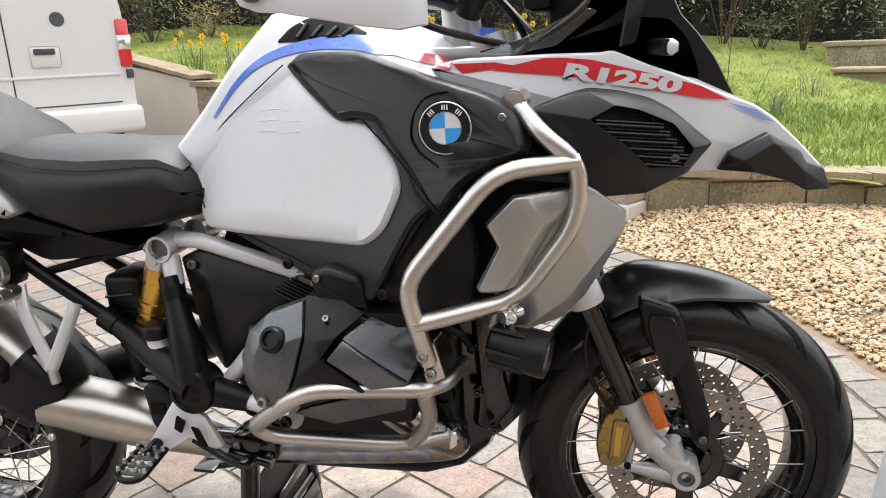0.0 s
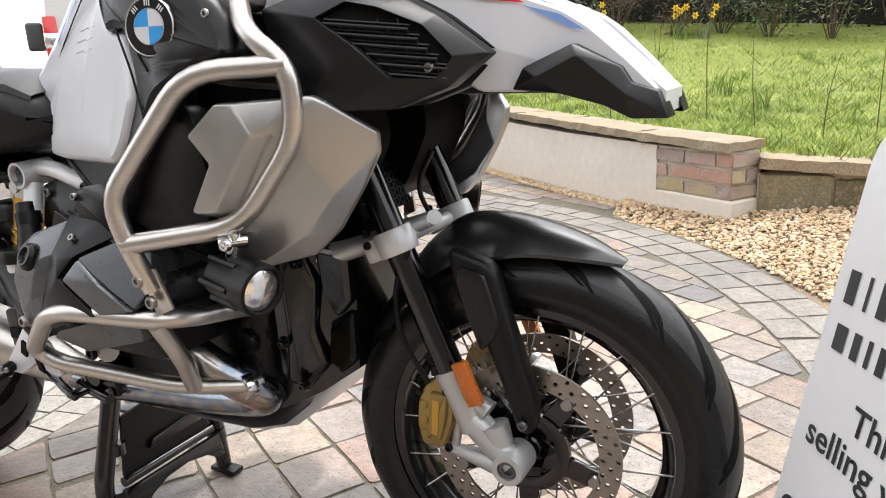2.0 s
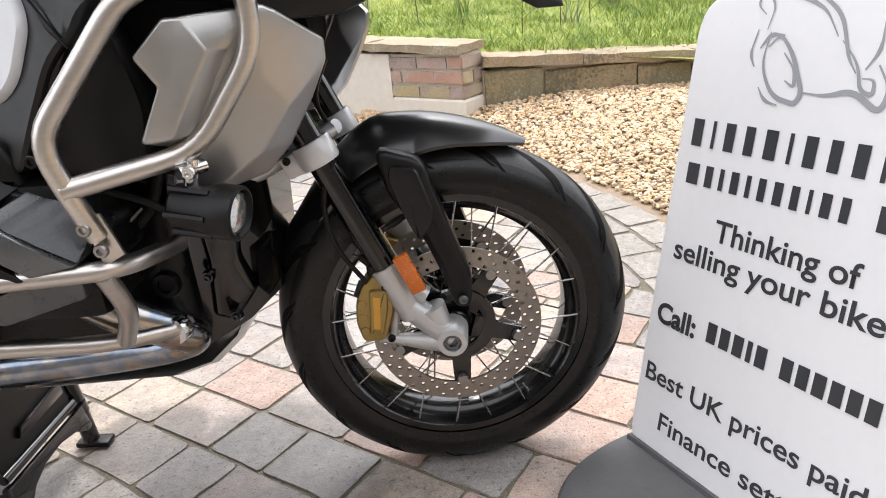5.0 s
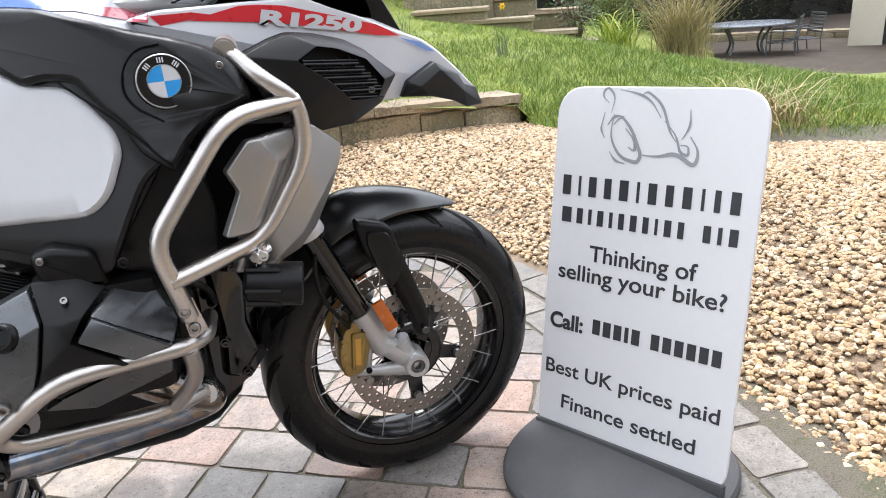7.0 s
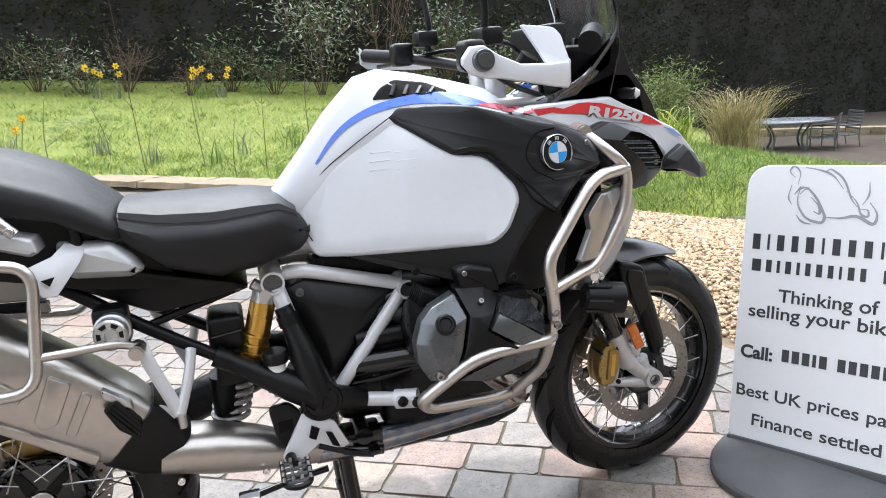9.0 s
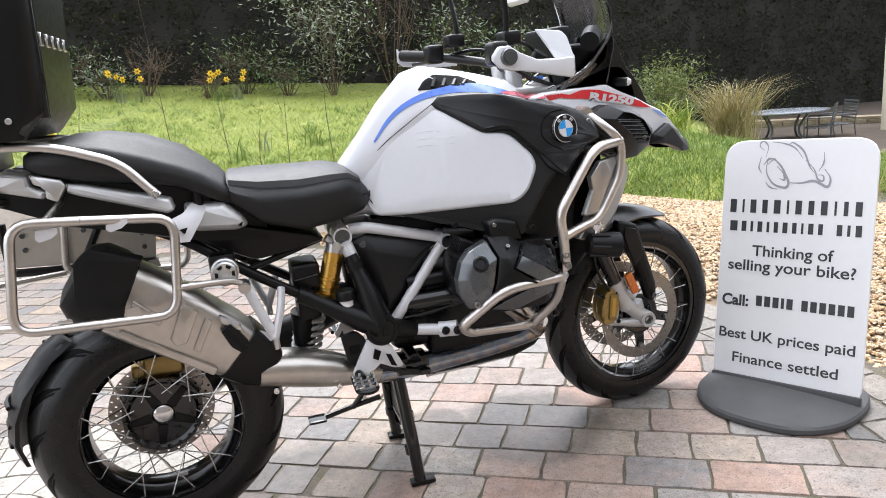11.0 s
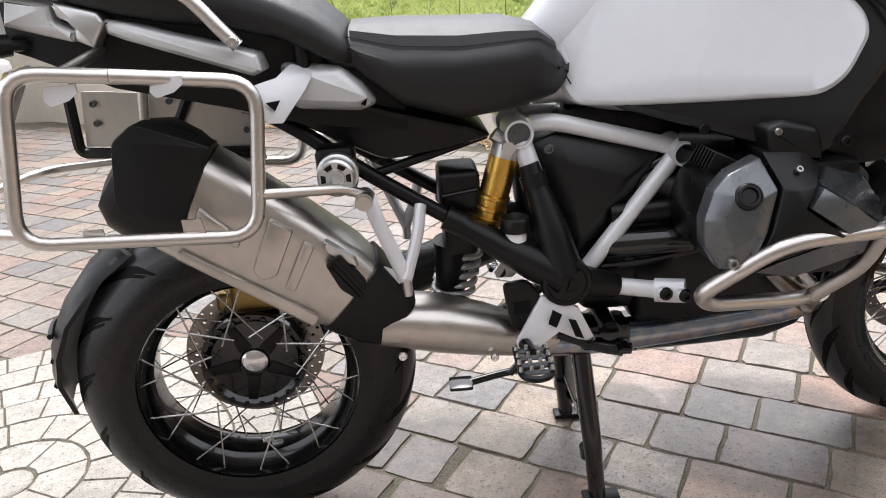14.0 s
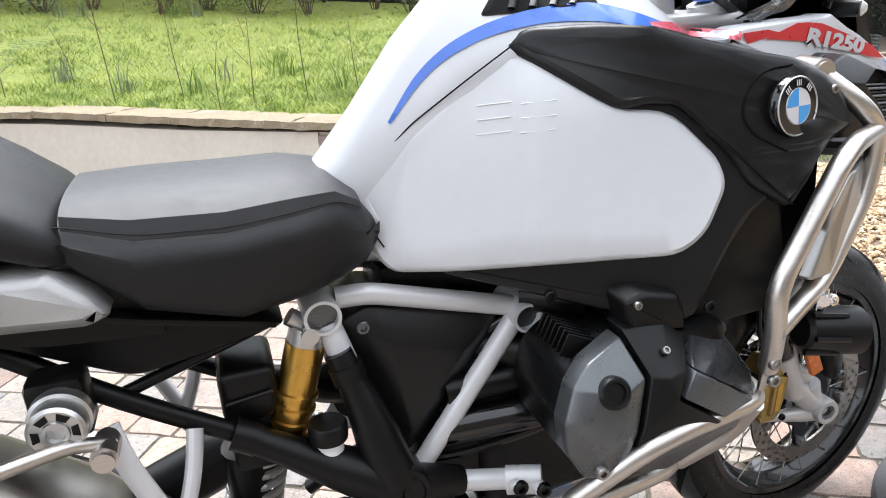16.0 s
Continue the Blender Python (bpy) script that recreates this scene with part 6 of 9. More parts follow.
# tank vent and stripe
at_tank = skin(tank, right_white, right_dark, right_nose)
vent = decal_patch("tank_vent", [(0.790, 1.128), (0.812, 1.152), (0.845, 1.168), (0.915, 1.158), (0.958, 1.138), (0.955, 1.131), (0.87, 1.130)], skin(tank), 0.0015, DARK, bike, "black louvred tank vent")
for k in range(4):
    x = 0.832 + k * 0.028
    a, b = at_tank(x, 1.135, 0.0035), at_tank(x + 0.014, 1.158 - 0.004 * k, 0.0035)
    if a and b:
        part("louvre", tube([a, b], 0.0055, 8, flat=0.6), GREY_BLACK, vent)
decal_strip("blue_stripe", [(0.655, 1.003), (0.70, 1.056), (0.745, 1.090), (0.80, 1.112), (0.87, 1.124), (0.94, 1.124), (0.99, 1.114), (1.04, 1.102)], [0.004, 0.010, 0.013, 0.016, 0.019, 0.024, 0.022, 0.004],
            lambda x, z: at_tank(x, z, 0.0028), BLUE, bike, "blue painted stripe", steps=14, across=5)
decal_text("lettering", "R1250", lambda x, z, h: (x, nose_y(x) - 0.0042, z), 1.281, 1.0585, 0.0215, WHITE, bike, slant=0.30, rise=-0.178, wide=2.25, bold=0.0016)
decal_strip("pink_flash", [(1.015, 1.104), (1.05, 1.098), (1.085, 1.090), (1.12, 1.082)], [0.004, 0.012, 0.016, 0.012], lambda x, z: at_tank(x, z, 0.0030), PINK, bike, "red fading painted flash")

# radiator shields
for s in (-1, 1):
    inner = part("radiator_housing", panel(both([(1.12, -0.272, 0.975), (1.20, -0.262, 0.970), (1.29, -0.23, 0.925), (1.305, -0.22, 0.83), (1.255, -0.23, 0.73), (1.18, -0.25, 0.69), (1.10, -0.26, 0.70)], s), 0.16, 0.02, 0.01, 0.0, s, dome=False), DARK, bike, "black radiator housing")
    V = both([(1.188, -0.364, 0.864), (1.226, -0.349, 0.903), (1.244, -0.338, 0.903), (1.324, -0.280, 0.907), (1.338, -0.270, 0.898), (1.384, -0.224, 0.856), (1.382, -0.220, 0.828), (1.358, -0.228, 0.780), (1.323, -0.240, 0.722), (1.288, -0.252, 0.688),
              (1.220, -0.287, 0.672), (1.174, -0.306, 0.685), (1.196, -0.322, 0.748), (1.170, -0.356, 0.762), (1.203, -0.347, 0.826),
              (1.266, -0.334, 0.862), (1.208, -0.354, 0.764), (1.280, -0.306, 0.858), (1.226, -0.322, 0.762), (1.315, -0.290, 0.889), (1.312, -0.284, 0.824), (1.336, -0.262, 0.778), (1.291, -0.276, 0.722), (1.240, -0.297, 0.690), (1.190, -0.312, 0.700)], s)
    quads = [(0, 1, 2, 15, 16, 13, 14), (15, 17, 18, 16), (2, 3, 19, 17, 15), (17, 19, 20, 22, 23, 24, 12, 18), (16, 18, 12, 13), (20, 21, 22), (3, 4, 5, 6, 21, 20, 19), (6, 7, 8, 22, 21), (8, 9, 10, 23, 22), (10, 11, 24, 23), (11, 12, 24)]
    bm = bmesh.new()
    vs = [bm.verts.new(q) for q in V]
    for q in quads:
        bm.faces.new([vs[i] for i in q])
    rim = [e for e in bm.edges if e.is_boundary]
    grown = bmesh.ops.extrude_edge_only(bm, edges=rim)["geom"]
    for w in grown:
        if isinstance(w, bmesh.types.BMVert):
            w.co += Vector((-0.006, -s * 0.016, 0))
    bmesh.ops.recalc_face_normals(bm, faces=bm.faces[:])
    bmesh.ops.bevel(bm, geom=[e for e in bm.edges if len(e.link_faces) == 2 and e.calc_face_angle(0) > 0.12], offset=0.0045, segments=3, profile=0.5, affect="EDGES")
    part("shield", bm, SHIELD, bike, "silver faceted radiator shield", sharp=60)
    part("duct_lip", tube(both([(1.135, -0.30, 0.955), (1.215, -0.315, 0.932), (1.31, -0.285, 0.922)], s), 0.012, 8), BLACK, bike)
part("radiator_guard", plate([(1.175, yc(1.2) - 0.075, 0.92), (1.175, yc(1.2) + 0.075, 0.92), (1.255, yc(1.2) + 0.07, 0.70), (1.255, yc(1.2) - 0.07, 0.70)], 0.006, (1, 0, 0.35)), DARK, bike)
for i in range(8):
    for j in range(15):
        z = 0.712 + j * 0.0138
        p = Vector((1.264 - (z - 0.70) * 0.364, yc(1.2) - 0.070 + i * 0.019 + (j % 2) * 0.0095, z))
        if abs(p.y - yc(1.2)) < 0.07:
            part("mesh_cell", lathe([(0.0062, 0), (0.0082, 0), (0.0082, 0.003), (0.0062, 0.003), (0.0062, 0)], p, (1, 0, 0.35), 6), ENGINE_DARK, bike)

# crash bars
BAR = 0.0136
for s in (-1, 1):
    up = part("crash_bar", tube(both([(1.219, -0.276, 1.030), (1.262, -0.318, 0.985), (1.312, -0.304, 0.945), (1.313, -0.300, 0.86), (1.226, -0.324, 0.742), (1.080, -0.396, 0.722)], s), BAR, 16, bend=0.045), STEEL, bike, "brushed stainless steel upper crash bar")
    part("loop", tube(both([(1.310, -0.304, 0.946), (1.200, -0.362, 0.942), (1.072, -0.400, 0.785), (1.086, -0.392, 0.715), (1.096, -0.374, 0.655)], s), BAR, 16, bend=0.045), STEEL, up)
    part("tube_end", tube(both([(1.222, -0.245, 1.032), (1.218, -0.290, 1.030)], s), 0.0175, 24, hollow=True), STEEL, up, "open steel tube end")
    # dark disc added inside the tube end to give its shaded interior
    part("bore_shade", lathe([(0, 0), (0.0155, 0), (0.0155, 0.003), (0, 0.003)], both([(1.218, -0.278, 1.031)], s)[0], (-0.18, -1 if s < 0 else 1, 0), 20), DARK, up)
    lo = part("lower_crash_bar", tube(both([(1.115, -0.20, 0.575), (1.112, -0.330, 0.600), (1.085, -0.372, 0.607), (0.905, -0.408, 0.612), (0.790, -0.372, 0.520), (0.815, -0.352, 0.492), (1.02, -0.285, 0.455), (1.085, -0.205, 0.433), (1.090, -0.185, 0.433)], s), BAR, 16, bend=0.05), STEEL, bike, "brushed stainless steel lower crash bar")
    part("strut", tube(both([(1.085, -0.368, 0.600), (1.085, -0.330, 0.530), (1.035, -0.275, 0.455)], s), BAR, 14, bend=0.05), STEEL, lo)
    part("clamp_ring", lathe([(0.0136, -0.01), (0.021, -0.01), (0.022, -0.006), (0.022, 0.006), (0.021, 0.01), (0.0136, 0.01)], both([(1.084, -0.208, 0.433)], s)[0], (0.3, 0.95 * -s, 0), 24), CHROME, lo)
    tab = part("bracket", plate(both([(1.084, -0.382, 0.685), (1.106, -0.376, 0.685), (1.118, -0.364, 0.625), (1.09, -0.368, 0.612)], s), 0.006, (0, 1, 0), 0.001), STEEL, lo)
    for p in ((1.091, -0.388, 0.671), (1.100, -0.380, 0.639)):
        part("bolt", bolt(both([p], s)[0], (0, s, 0), 0.0095, 0.007), BOLT, tab)
    part("mount_tube", tube(both([(1.08, -0.10, 0.683), (1.08, -0.182, 0.683)], s), 0.0175, 24, hollow=True), BOLT, lo, "open mounting tube")
    # auxiliary lamp under the bar
    a, b = [Vector(q) for q in both([(1.184, -0.333, 0.676), (1.268, -0.347, 0.664)], s)]
    d = (b - a).normalized()
    lamp = part("fog_lamp", lathe([(0, 0), (0.024, 0), (0.030, 0.006), (0.032, 0.05), (0.0355, 0.062), (0.0355, 0.09), (0.031, 0.092), (0.030, 0.082), (0, 0.08)], a, d, 32), BLACK, bike, "black auxiliary fog lamp")
    part("lens", lathe([(0, 0.091), (0.018, 0.090), (0.029, 0.084), (0.029, 0.08), (0, 0.08)], a, d, 28), GLASS, lamp, "clear ribbed lens")
    for k in range(5):
        ang = radians(-60 + 60 * k)
        u, v = frame_of(d)
        o = (u * math.cos(ang) + v * math.sin(ang)) * 0.033
        part("fin", tube([a + o + d * 0.004, a + o + d * 0.058], 0.0045, 6), BLACK, lamp)
    part("lamp_bracket", join(tube(both([(1.219, -0.333, 0.735), (1.212, -0.335, 0.700)], s), 0.009, 10), tube(both([(1.205, -0.350, 0.722), (1.228, -0.320, 0.722)], s), 0.009, 10), bolt(both([(1.219, -0.347, 0.722)], s)[0], (0, s, 0), 0.009, 0.008)), CHROME, lamp)

# engine
part("crankcase", join(box(0.74, 1.10, yc(0.9) - 0.13, yc(0.9) + 0.13, 0.37, 0.64, 0.03, 3), box(0.64, 0.80, yc(0.7) - 0.095, yc(0.7) + 0.095, 0.40, 0.62, 0.03, 3), box(0.62, 1.10, yc(0.8) - 0.06, yc(0.8) + 0.06, 0.60, 0.80, 0.03, 2)), ENGINE_DARK, bike, "dark grey engine block")
part("front_cover", shape([[(1.09, -0.15, 0.70), (1.09, 0.12, 0.70), (1.09, 0.11, 0.36), (1.09, -0.14, 0.36)], [(1.17, -0.13, 0.67), (1.17, 0.12, 0.67), (1.17, 0.11, 0.40), (1.17, -0.12, 0.40)], [(1.225, -0.075, 0.64), (1.225, 0.07, 0.64), (1.215, 0.07, 0.43), (1.215, -0.07, 0.43)]]), GLOSS_BLACK, bike, "gloss black front engine cover")
fc = part("cover_facet", panel([(1.115, -0.152, 0.675), (1.165, -0.146, 0.66), (1.185, -0.138, 0.60), (1.175, -0.140, 0.52), (1.19, -0.134, 0.455), (1.150, -0.142, 0.405), (1.115, -0.148, 0.42), (1.125, -0.150, 0.52)], 0.03, 0.01, 0.012, 0.02, -1, dome=False), GLOSS_BLACK, bike)
part("cover_facet", panel([(1.185, -0.128, 0.66), (1.225, -0.095, 0.64), (1.222, -0.09, 0.56), (1.205, -0.11, 0.535), (1.190, -0.125, 0.58)], 0.03, 0.006, 0.008, 0.02, -1, dome=False), GLOSS_BLACK, bike)
part("cover_facet", panel([(1.195, -0.122, 0.52), (1.222, -0.088, 0.54), (1.218, -0.085, 0.45), (1.200, -0.105, 0.43), (1.188, -0.122, 0.46)], 0.03, 0.006, 0.008, 0.02, -1, dome=False), GLOSS_BLACK, bike)
for p in ((1.128, -0.158, 0.650), (1.122, -0.158, 0.585), (1.130, -0.158, 0.500), (1.160, -0.152, 0.425), (1.168, -0.152, 0.64)):
    part("bolt", join(lathe([(0.0, 0.0), (0.011, 0.0), (0.009, 0.010), (0, 0.010)], p, (0, -1, 0), 14), bolt((p[0], p[1] - 0.010, p[2]), (0, -1, 0), 0.006, 0.005)), GLOSS_BLACK, fc)
part("oil_plug", lathe([(0, 0), (0.012, 0), (0.013, 0.006), (0.020, 0.006), (0.022, 0.0), (0.022, -0.01), (0, -0.01)], (1.07, -0.185, 0.50), (0, -1, 0), 24), ENGINE_DARK, bike)
part("hose", tube([(1.10, -0.17, 0.70), (1.08, -0.20, 0.62), (1.03, -0.24, 0.60)], 0.011, 10, bend=0.05), RUBBER, bike)
for s in (-1, 1):
    cyl = part("cylinder", box(*((0.86, 1.06, -0.34, -0.12) if s < 0 else (0.86, 1.06, 0.12, 0.34)), 0.52, 0.72, 0.02, 2), ENGINE_DARK, bike, "finned cylinder")
    for k in range(7):
        part("fin", turned(box(-0.05, 0.05, -0.0015, 0.0015, -0.012, 0.02, 0.0005, 1), Matrix.Translation((0.862, s * (0.245 + k * 0.012), 0.700)) @ Matrix.Rotation(radians(25), 4, "Y")), BLACK, cyl)
    flat = lambda y, pts: both([(x, y, z) for x, z in pts], s)
    head = part("cylinder_head_cover", panel(flat(-0.345, [(0.795, 0.640), (0.808, 0.685), (0.835, 0.708), (0.886, 0.722), (0.945, 0.726), (1.000, 0.705), (1.045, 0.686), (1.070, 0.640), (1.070, 0.600), (1.04, 0.555), (0.94, 0.535), (0.85, 0.545), (0.805, 0.575)]), 0.14, 0.012, 0.010, 0.0, s, dome=False), ENGINE_DARK, bike, "dark grey metal cylinder head cover")
    part("cover_plate", facets([(0.803, -0.372, 0.690), (0.830, -0.360, 0.714), (0.886, -0.342, 0.732), (0.899, -0.384, 0.690), (0.882, -0.397, 0.625), (0.866, -0.399, 0.590), (0.849, -0.397, 0.568), (0.812, -0.388, 0.568), (0.790, -0.380, 0.606), (0.788, -0.378, 0.648),
                                (0.832, -0.388, 0.688), (0.870, -0.392, 0.680), (0.858, -0.404, 0.620), (0.828, -0.400, 0.600), (0.815, -0.396, 0.648)],
                               [(0, 1, 10), (1, 2, 3, 11, 10), (3, 4, 12, 11), (4, 5, 6, 13, 12), (6, 7, 13), (7, 8, 14, 13), (8, 9, 14), (9, 0, 10, 14), (10, 11, 12, 13, 14)], s, 0.03), ENGINE, head, "grey metal cover plate")
    strap = part("cover_strap", facets([(0.890, -0.338, 0.740), (0.955, -0.332, 0.738), (0.990, -0.330, 0.716), (0.957, -0.388, 0.694), (0.934, -0.406, 0.662), (1.004, -0.404, 0.612), (0.900, -0.404, 0.580), (0.872, -0.402, 0.592), (0.888, -0.400, 0.628), (0.904, -0.388, 0.692), (0.925, -0.394, 0.690)],
                                       [(0, 1, 10, 9), (1, 2, 3, 10), (9, 10, 4, 8), (10, 3, 4), (8, 4, 5, 6, 7)], s, 0.04), BLACK, head, "dark cover strap")
    part("cover_plate", facets([(0.998, -0.332, 0.711), (1.055, -0.335, 0.694), (1.078, -0.364, 0.650), (1.067, -0.386, 0.624), (1.015, -0.394, 0.660), (0.965, -0.389, 0.692), (1.010, -0.398, 0.616), (0.943, -0.400, 0.661)],
                               [(0, 1, 2, 3, 4, 5)], s, 0.03), ENGINE_MID, head, "dark glossy cover plate")
    part("cover_plate", facets([(0.967, -0.392, 0.690), (1.015, -0.397, 0.658), (1.065, -0.389, 0.622), (1.010, -0.402, 0.615), (0.943, -0.404, 0.661)], [(0, 1, 2, 3, 4)], s, 0.03), ENGINE, head, "grey metal cover plate")
    part("cover_plate", facets([(0.905, -0.398, 0.576), (1.008, -0.397, 0.606), (1.062, -0.382, 0.616), (1.055, -0.372, 0.570), (0.94, -0.380, 0.540), (0.872, -0.385, 0.556)], [(0, 1, 2, 3, 4, 5)], s, 0.03), ENGINE, head, "grey metal cover plate")
    cap = both([(0.850, -0.391, 0.686)], s)[0]
    part("filler_cap", lathe([(0, 0), (0.011, 0), (0.013, 0.005), (0.016, 0.005), (0.019, 0.001), (0.021, 0.0), (0.022, -0.012), (0, -0.012)], cap, Vector((-0.15, s, 0.55)).normalized(), 28), ENGINE_DARK, head)
    part("bolt", bolt(both([(0.935, -0.368, 0.714)], s)[0], (0, s, 0.8), 0.006, 0.006), BOLT, head)
    part("bolt", bolt(both([(0.828, -0.396, 0.582)], s)[0], (0, s, 0), 0.009, 0.010), BOLT, head)
    inj = part("injector_cover", panel(flat(-0.335, [(0.896, 0.775), (0.925, 0.785), (0.978, 0.772), (0.990, 0.745), (0.993, 0.712), (0.905, 0.722)]), 0.12, 0.008, 0.010, 0.010, s, dome=False), BLACK, bike, "black injector cover")
    part("bolt", bolt(both([(0.912, -0.338, 0.770)], s)[0], (0, s, 0), 0.006, 0.005), BOLT, inj)
    part("spark_lead", tube(both([(1.06, -0.30, 0.70), (1.12, -0.26, 0.66), (1.13, -0.20, 0.60)], s), 0.006, 8), BLACK, bike)
    part("intake_pipe", tube(both([(0.66, -0.10, 0.69), (0.76, -0.14, 0.655), (0.86, -0.20, 0.64)], s), 0.026, 16), BLACK, bike)
    part("gearbox_tube", tube(both([(0.70, -0.165, 0.60), (0.84, -0.18, 0.61)], s), 0.024, 18), ENGINE_DARK, bike)
    part("gearbox_tube", tube(both([(0.685, -0.175, 0.545), (0.84, -0.20, 0.555)], s), 0.028, 18), GLOSS_BLACK, bike)

# gearbox ribs, hoses and bolts in the shade behind the frame
for s in (-1, 1):
    B = lambda *p: both(p, s)
    case = part("gearbox_case", facets([(0.66, -0.150, 0.500), (0.86, -0.165, 0.500), (0.88, -0.175, 0.56), (0.86, -0.165, 0.69), (0.76, -0.145, 0.70), (0.67, -0.140, 0.63), (0.70, -0.168, 0.545), (0.83, -0.185, 0.555), (0.80, -0.178, 0.64)],
                                       [(0, 1, 7, 6), (1, 2, 7), (2, 3, 8, 7), (3, 4, 8), (4, 5, 6, 8), (5, 0, 6), (6, 7, 8)], s, 0.05, 0.004), ENGINE_DARK, bike, "black gearbox housing")
    for x, z in ((0.672, 0.515), (0.735, 0.515), (0.80, 0.512), (0.852, 0.545), (0.846, 0.62), (0.80, 0.682), (0.73, 0.675), (0.685, 0.61)):
        part("bolt", join(lathe([(0, 0), (0.010, 0), (0.008, 0.012), (0, 0.012)], B((x, -0.160, z))[0], (0, s, 0), 12), bolt(B((x, -0.172, z))[0], (0, s, 0), 0.0055, 0.006)), GLOSS_BLACK, case)
    part("hose", tube(B((0.60, -0.125, 0.60), (0.67, -0.145, 0.655), (0.76, -0.152, 0.672), (0.83, -0.17, 0.72)), 0.0085, 10, bend=0.05), GLOSS_BLACK, bike)
    part("hose", tube(B((0.64, -0.17, 0.50), (0.70, -0.20, 0.512), (0.79, -0.205, 0.520), (0.87, -0.22, 0.545)), 0.0065, 8, bend=0.05), GLOSS_BLACK, bike)
    part("wiring", tube(B((0.85, -0.20, 0.745), (0.90, -0.255, 0.752), (0.96, -0.27, 0.782), (1.02, -0.25, 0.75)), 0.006, 8, bend=0.04), GLOSS_BLACK, bike)
    part("hose_clip", lathe([(0.009, -0.006), (0.0115, -0.006), (0.0115, 0.006), (0.009, 0.006), (0.009, -0.006)], B((0.715, -0.149, 0.664))[0], (0.95, 0, 0.2), 16), BOLT, bike)
    part("throttle_body", join(tube(B((0.83, -0.17, 0.735), (0.90, -0.235, 0.742)), 0.026, 18), tube(B((0.845, -0.19, 0.748), (0.86, -0.205, 0.772)), 0.010, 10)), ENGINE_DARK, bike)
part("stand_pivot", join(box(0.635, 0.735, -0.205, -0.13, 0.338, 0.392, 0.012, 2), tube([(0.69, -0.215, 0.385), (0.69, -0.12, 0.385)], 0.020, 16), tube([(0.64, -0.21, 0.36), (0.73, -0.215, 0.345)], 0.011, 10)), GLOSS_BLACK, bike, "black stand pivot and brake linkage")
for x, z in ((0.655, 0.372), (0.722, 0.355)):
    part("bolt", bolt((x, -0.206, z), (0, -1, 0), 0.008, 0.007), BOLT, bike)

# belly plate and exhaust
part("skid_plate", shape([[(x, yc(x) - w, z), (x, yc(x) - w * 0.7, z - 0.018), (x, yc(x) + w * 0.7, z - 0.018), (x, yc(x) + w, z), (x, yc(x) + w * 0.9, z + 0.006), (x, yc(x) - w * 0.9, z + 0.006)]
                          for x, z, w in ((0.74, 0.306, 0.085), (0.92, 0.307, 0.10), (1.02, 0.310, 0.11), (1.09, 0.328, 0.108), (1.14, 0.370, 0.10), (1.172, 0.435, 0.085))]), ALU, bike, "brushed aluminium skid plate")
part("exhaust_header", tube([(0.96, -0.25, 0.53), (1.02, -0.23, 0.47), (1.075, -0.19, 0.42), (1.088, -0.165, 0.396), (1.04, -0.150, 0.374), (0.96, -0.144, 0.360), (0.88, -0.146, 0.353), (0.75, -0.158, 0.349), (0.66, -0.165, 0.348), (0.58, -0.168, 0.352)], 0.032, 24, bend=0.05), HEADER, bike, "heat-blued stainless exhaust pipe")
part("exhaust_header", tube([(1.03, 0.20, 0.54), (1.05, 0.16, 0.44), (1.02, 0.08, 0.36), (0.90, -0.05, 0.335), (0.75, -0.14, 0.325)], 0.025, 18, bend=0.09), HEADER, bike, "heat-blued stainless exhaust pipe")
sensor = part("sensor", join(tube([(1.00, -0.255, 0.50), (1.015, -0.285, 0.545)], [0.010, 0.006], 10), tube([(1.015, -0.285, 0.545), (1.04, -0.28, 0.60), (1.08, -0.22, 0.64)], 0.0035, 6)), BOLT, bike, "exhaust sensor and lead")


def swept(line, sizes, turn=0.0, n=20, power=2.6):
    """A body along a line, its section an upright rounded box of (half width in y, half height)."""
    rings = []
    for i, (p, (hy, hz)) in enumerate(zip(line, sizes)):
        a, b = Vector(line[max(i - 1, 0)]), Vector(line[min(i + 1, len(line) - 1)])
        d = (b - a).normalized()
        u = Vector((0, 1, 0))
        u = (u - d * u.dot(d)).normalized()
        v = d.cross(u)
        ring = []
        for k in range(n):
            t = 2 * math.pi * k / n
            c, s_ = math.cos(t), math.sin(t)
            ring.append(Vector(p) + u * hy * math.copysign(abs(c) ** (2 / power), c) + v * hz * math.copysign(abs(s_) ** (2 / power), s_))
        rings.append(ring)
    return shape(rings)


col = part("collector", swept([(0.60, -0.165, 0.350), (0.53, -0.178, 0.372), (0.45, -0.192, 0.402), (0.37, -0.205, 0.428), (0.30, -0.212, 0.446), (0.262, -0.216, 0.452)], [(0.030, 0.028), (0.040, 0.036), (0.055, 0.046), (0.062, 0.050), (0.064, 0.046), (0.064, 0.042)]), TITAN, bike, "brushed steel exhaust collector")
for p in ((0.467, -0.243, 0.366), (0.300, -0.282, 0.405)):
    part("bolt", bolt(p, (0, -1, 0), 0.008, 0.006), CHROME, col)
muf_line = [(0.262, -0.222, 0.485), (0.19, -0.235, 0.552), (0.10, -0.250, 0.625), (0.0, -0.265, 0.703), (-0.035, -0.270, 0.730)]
muf = part("muffler", swept(muf_line, [(0.062, 0.062), (0.070, 0.080), (0.072, 0.088), (0.072, 0.092), (0.072, 0.090)], n=24, power=4.5), TITAN, bike, "large brushed steel muffler")
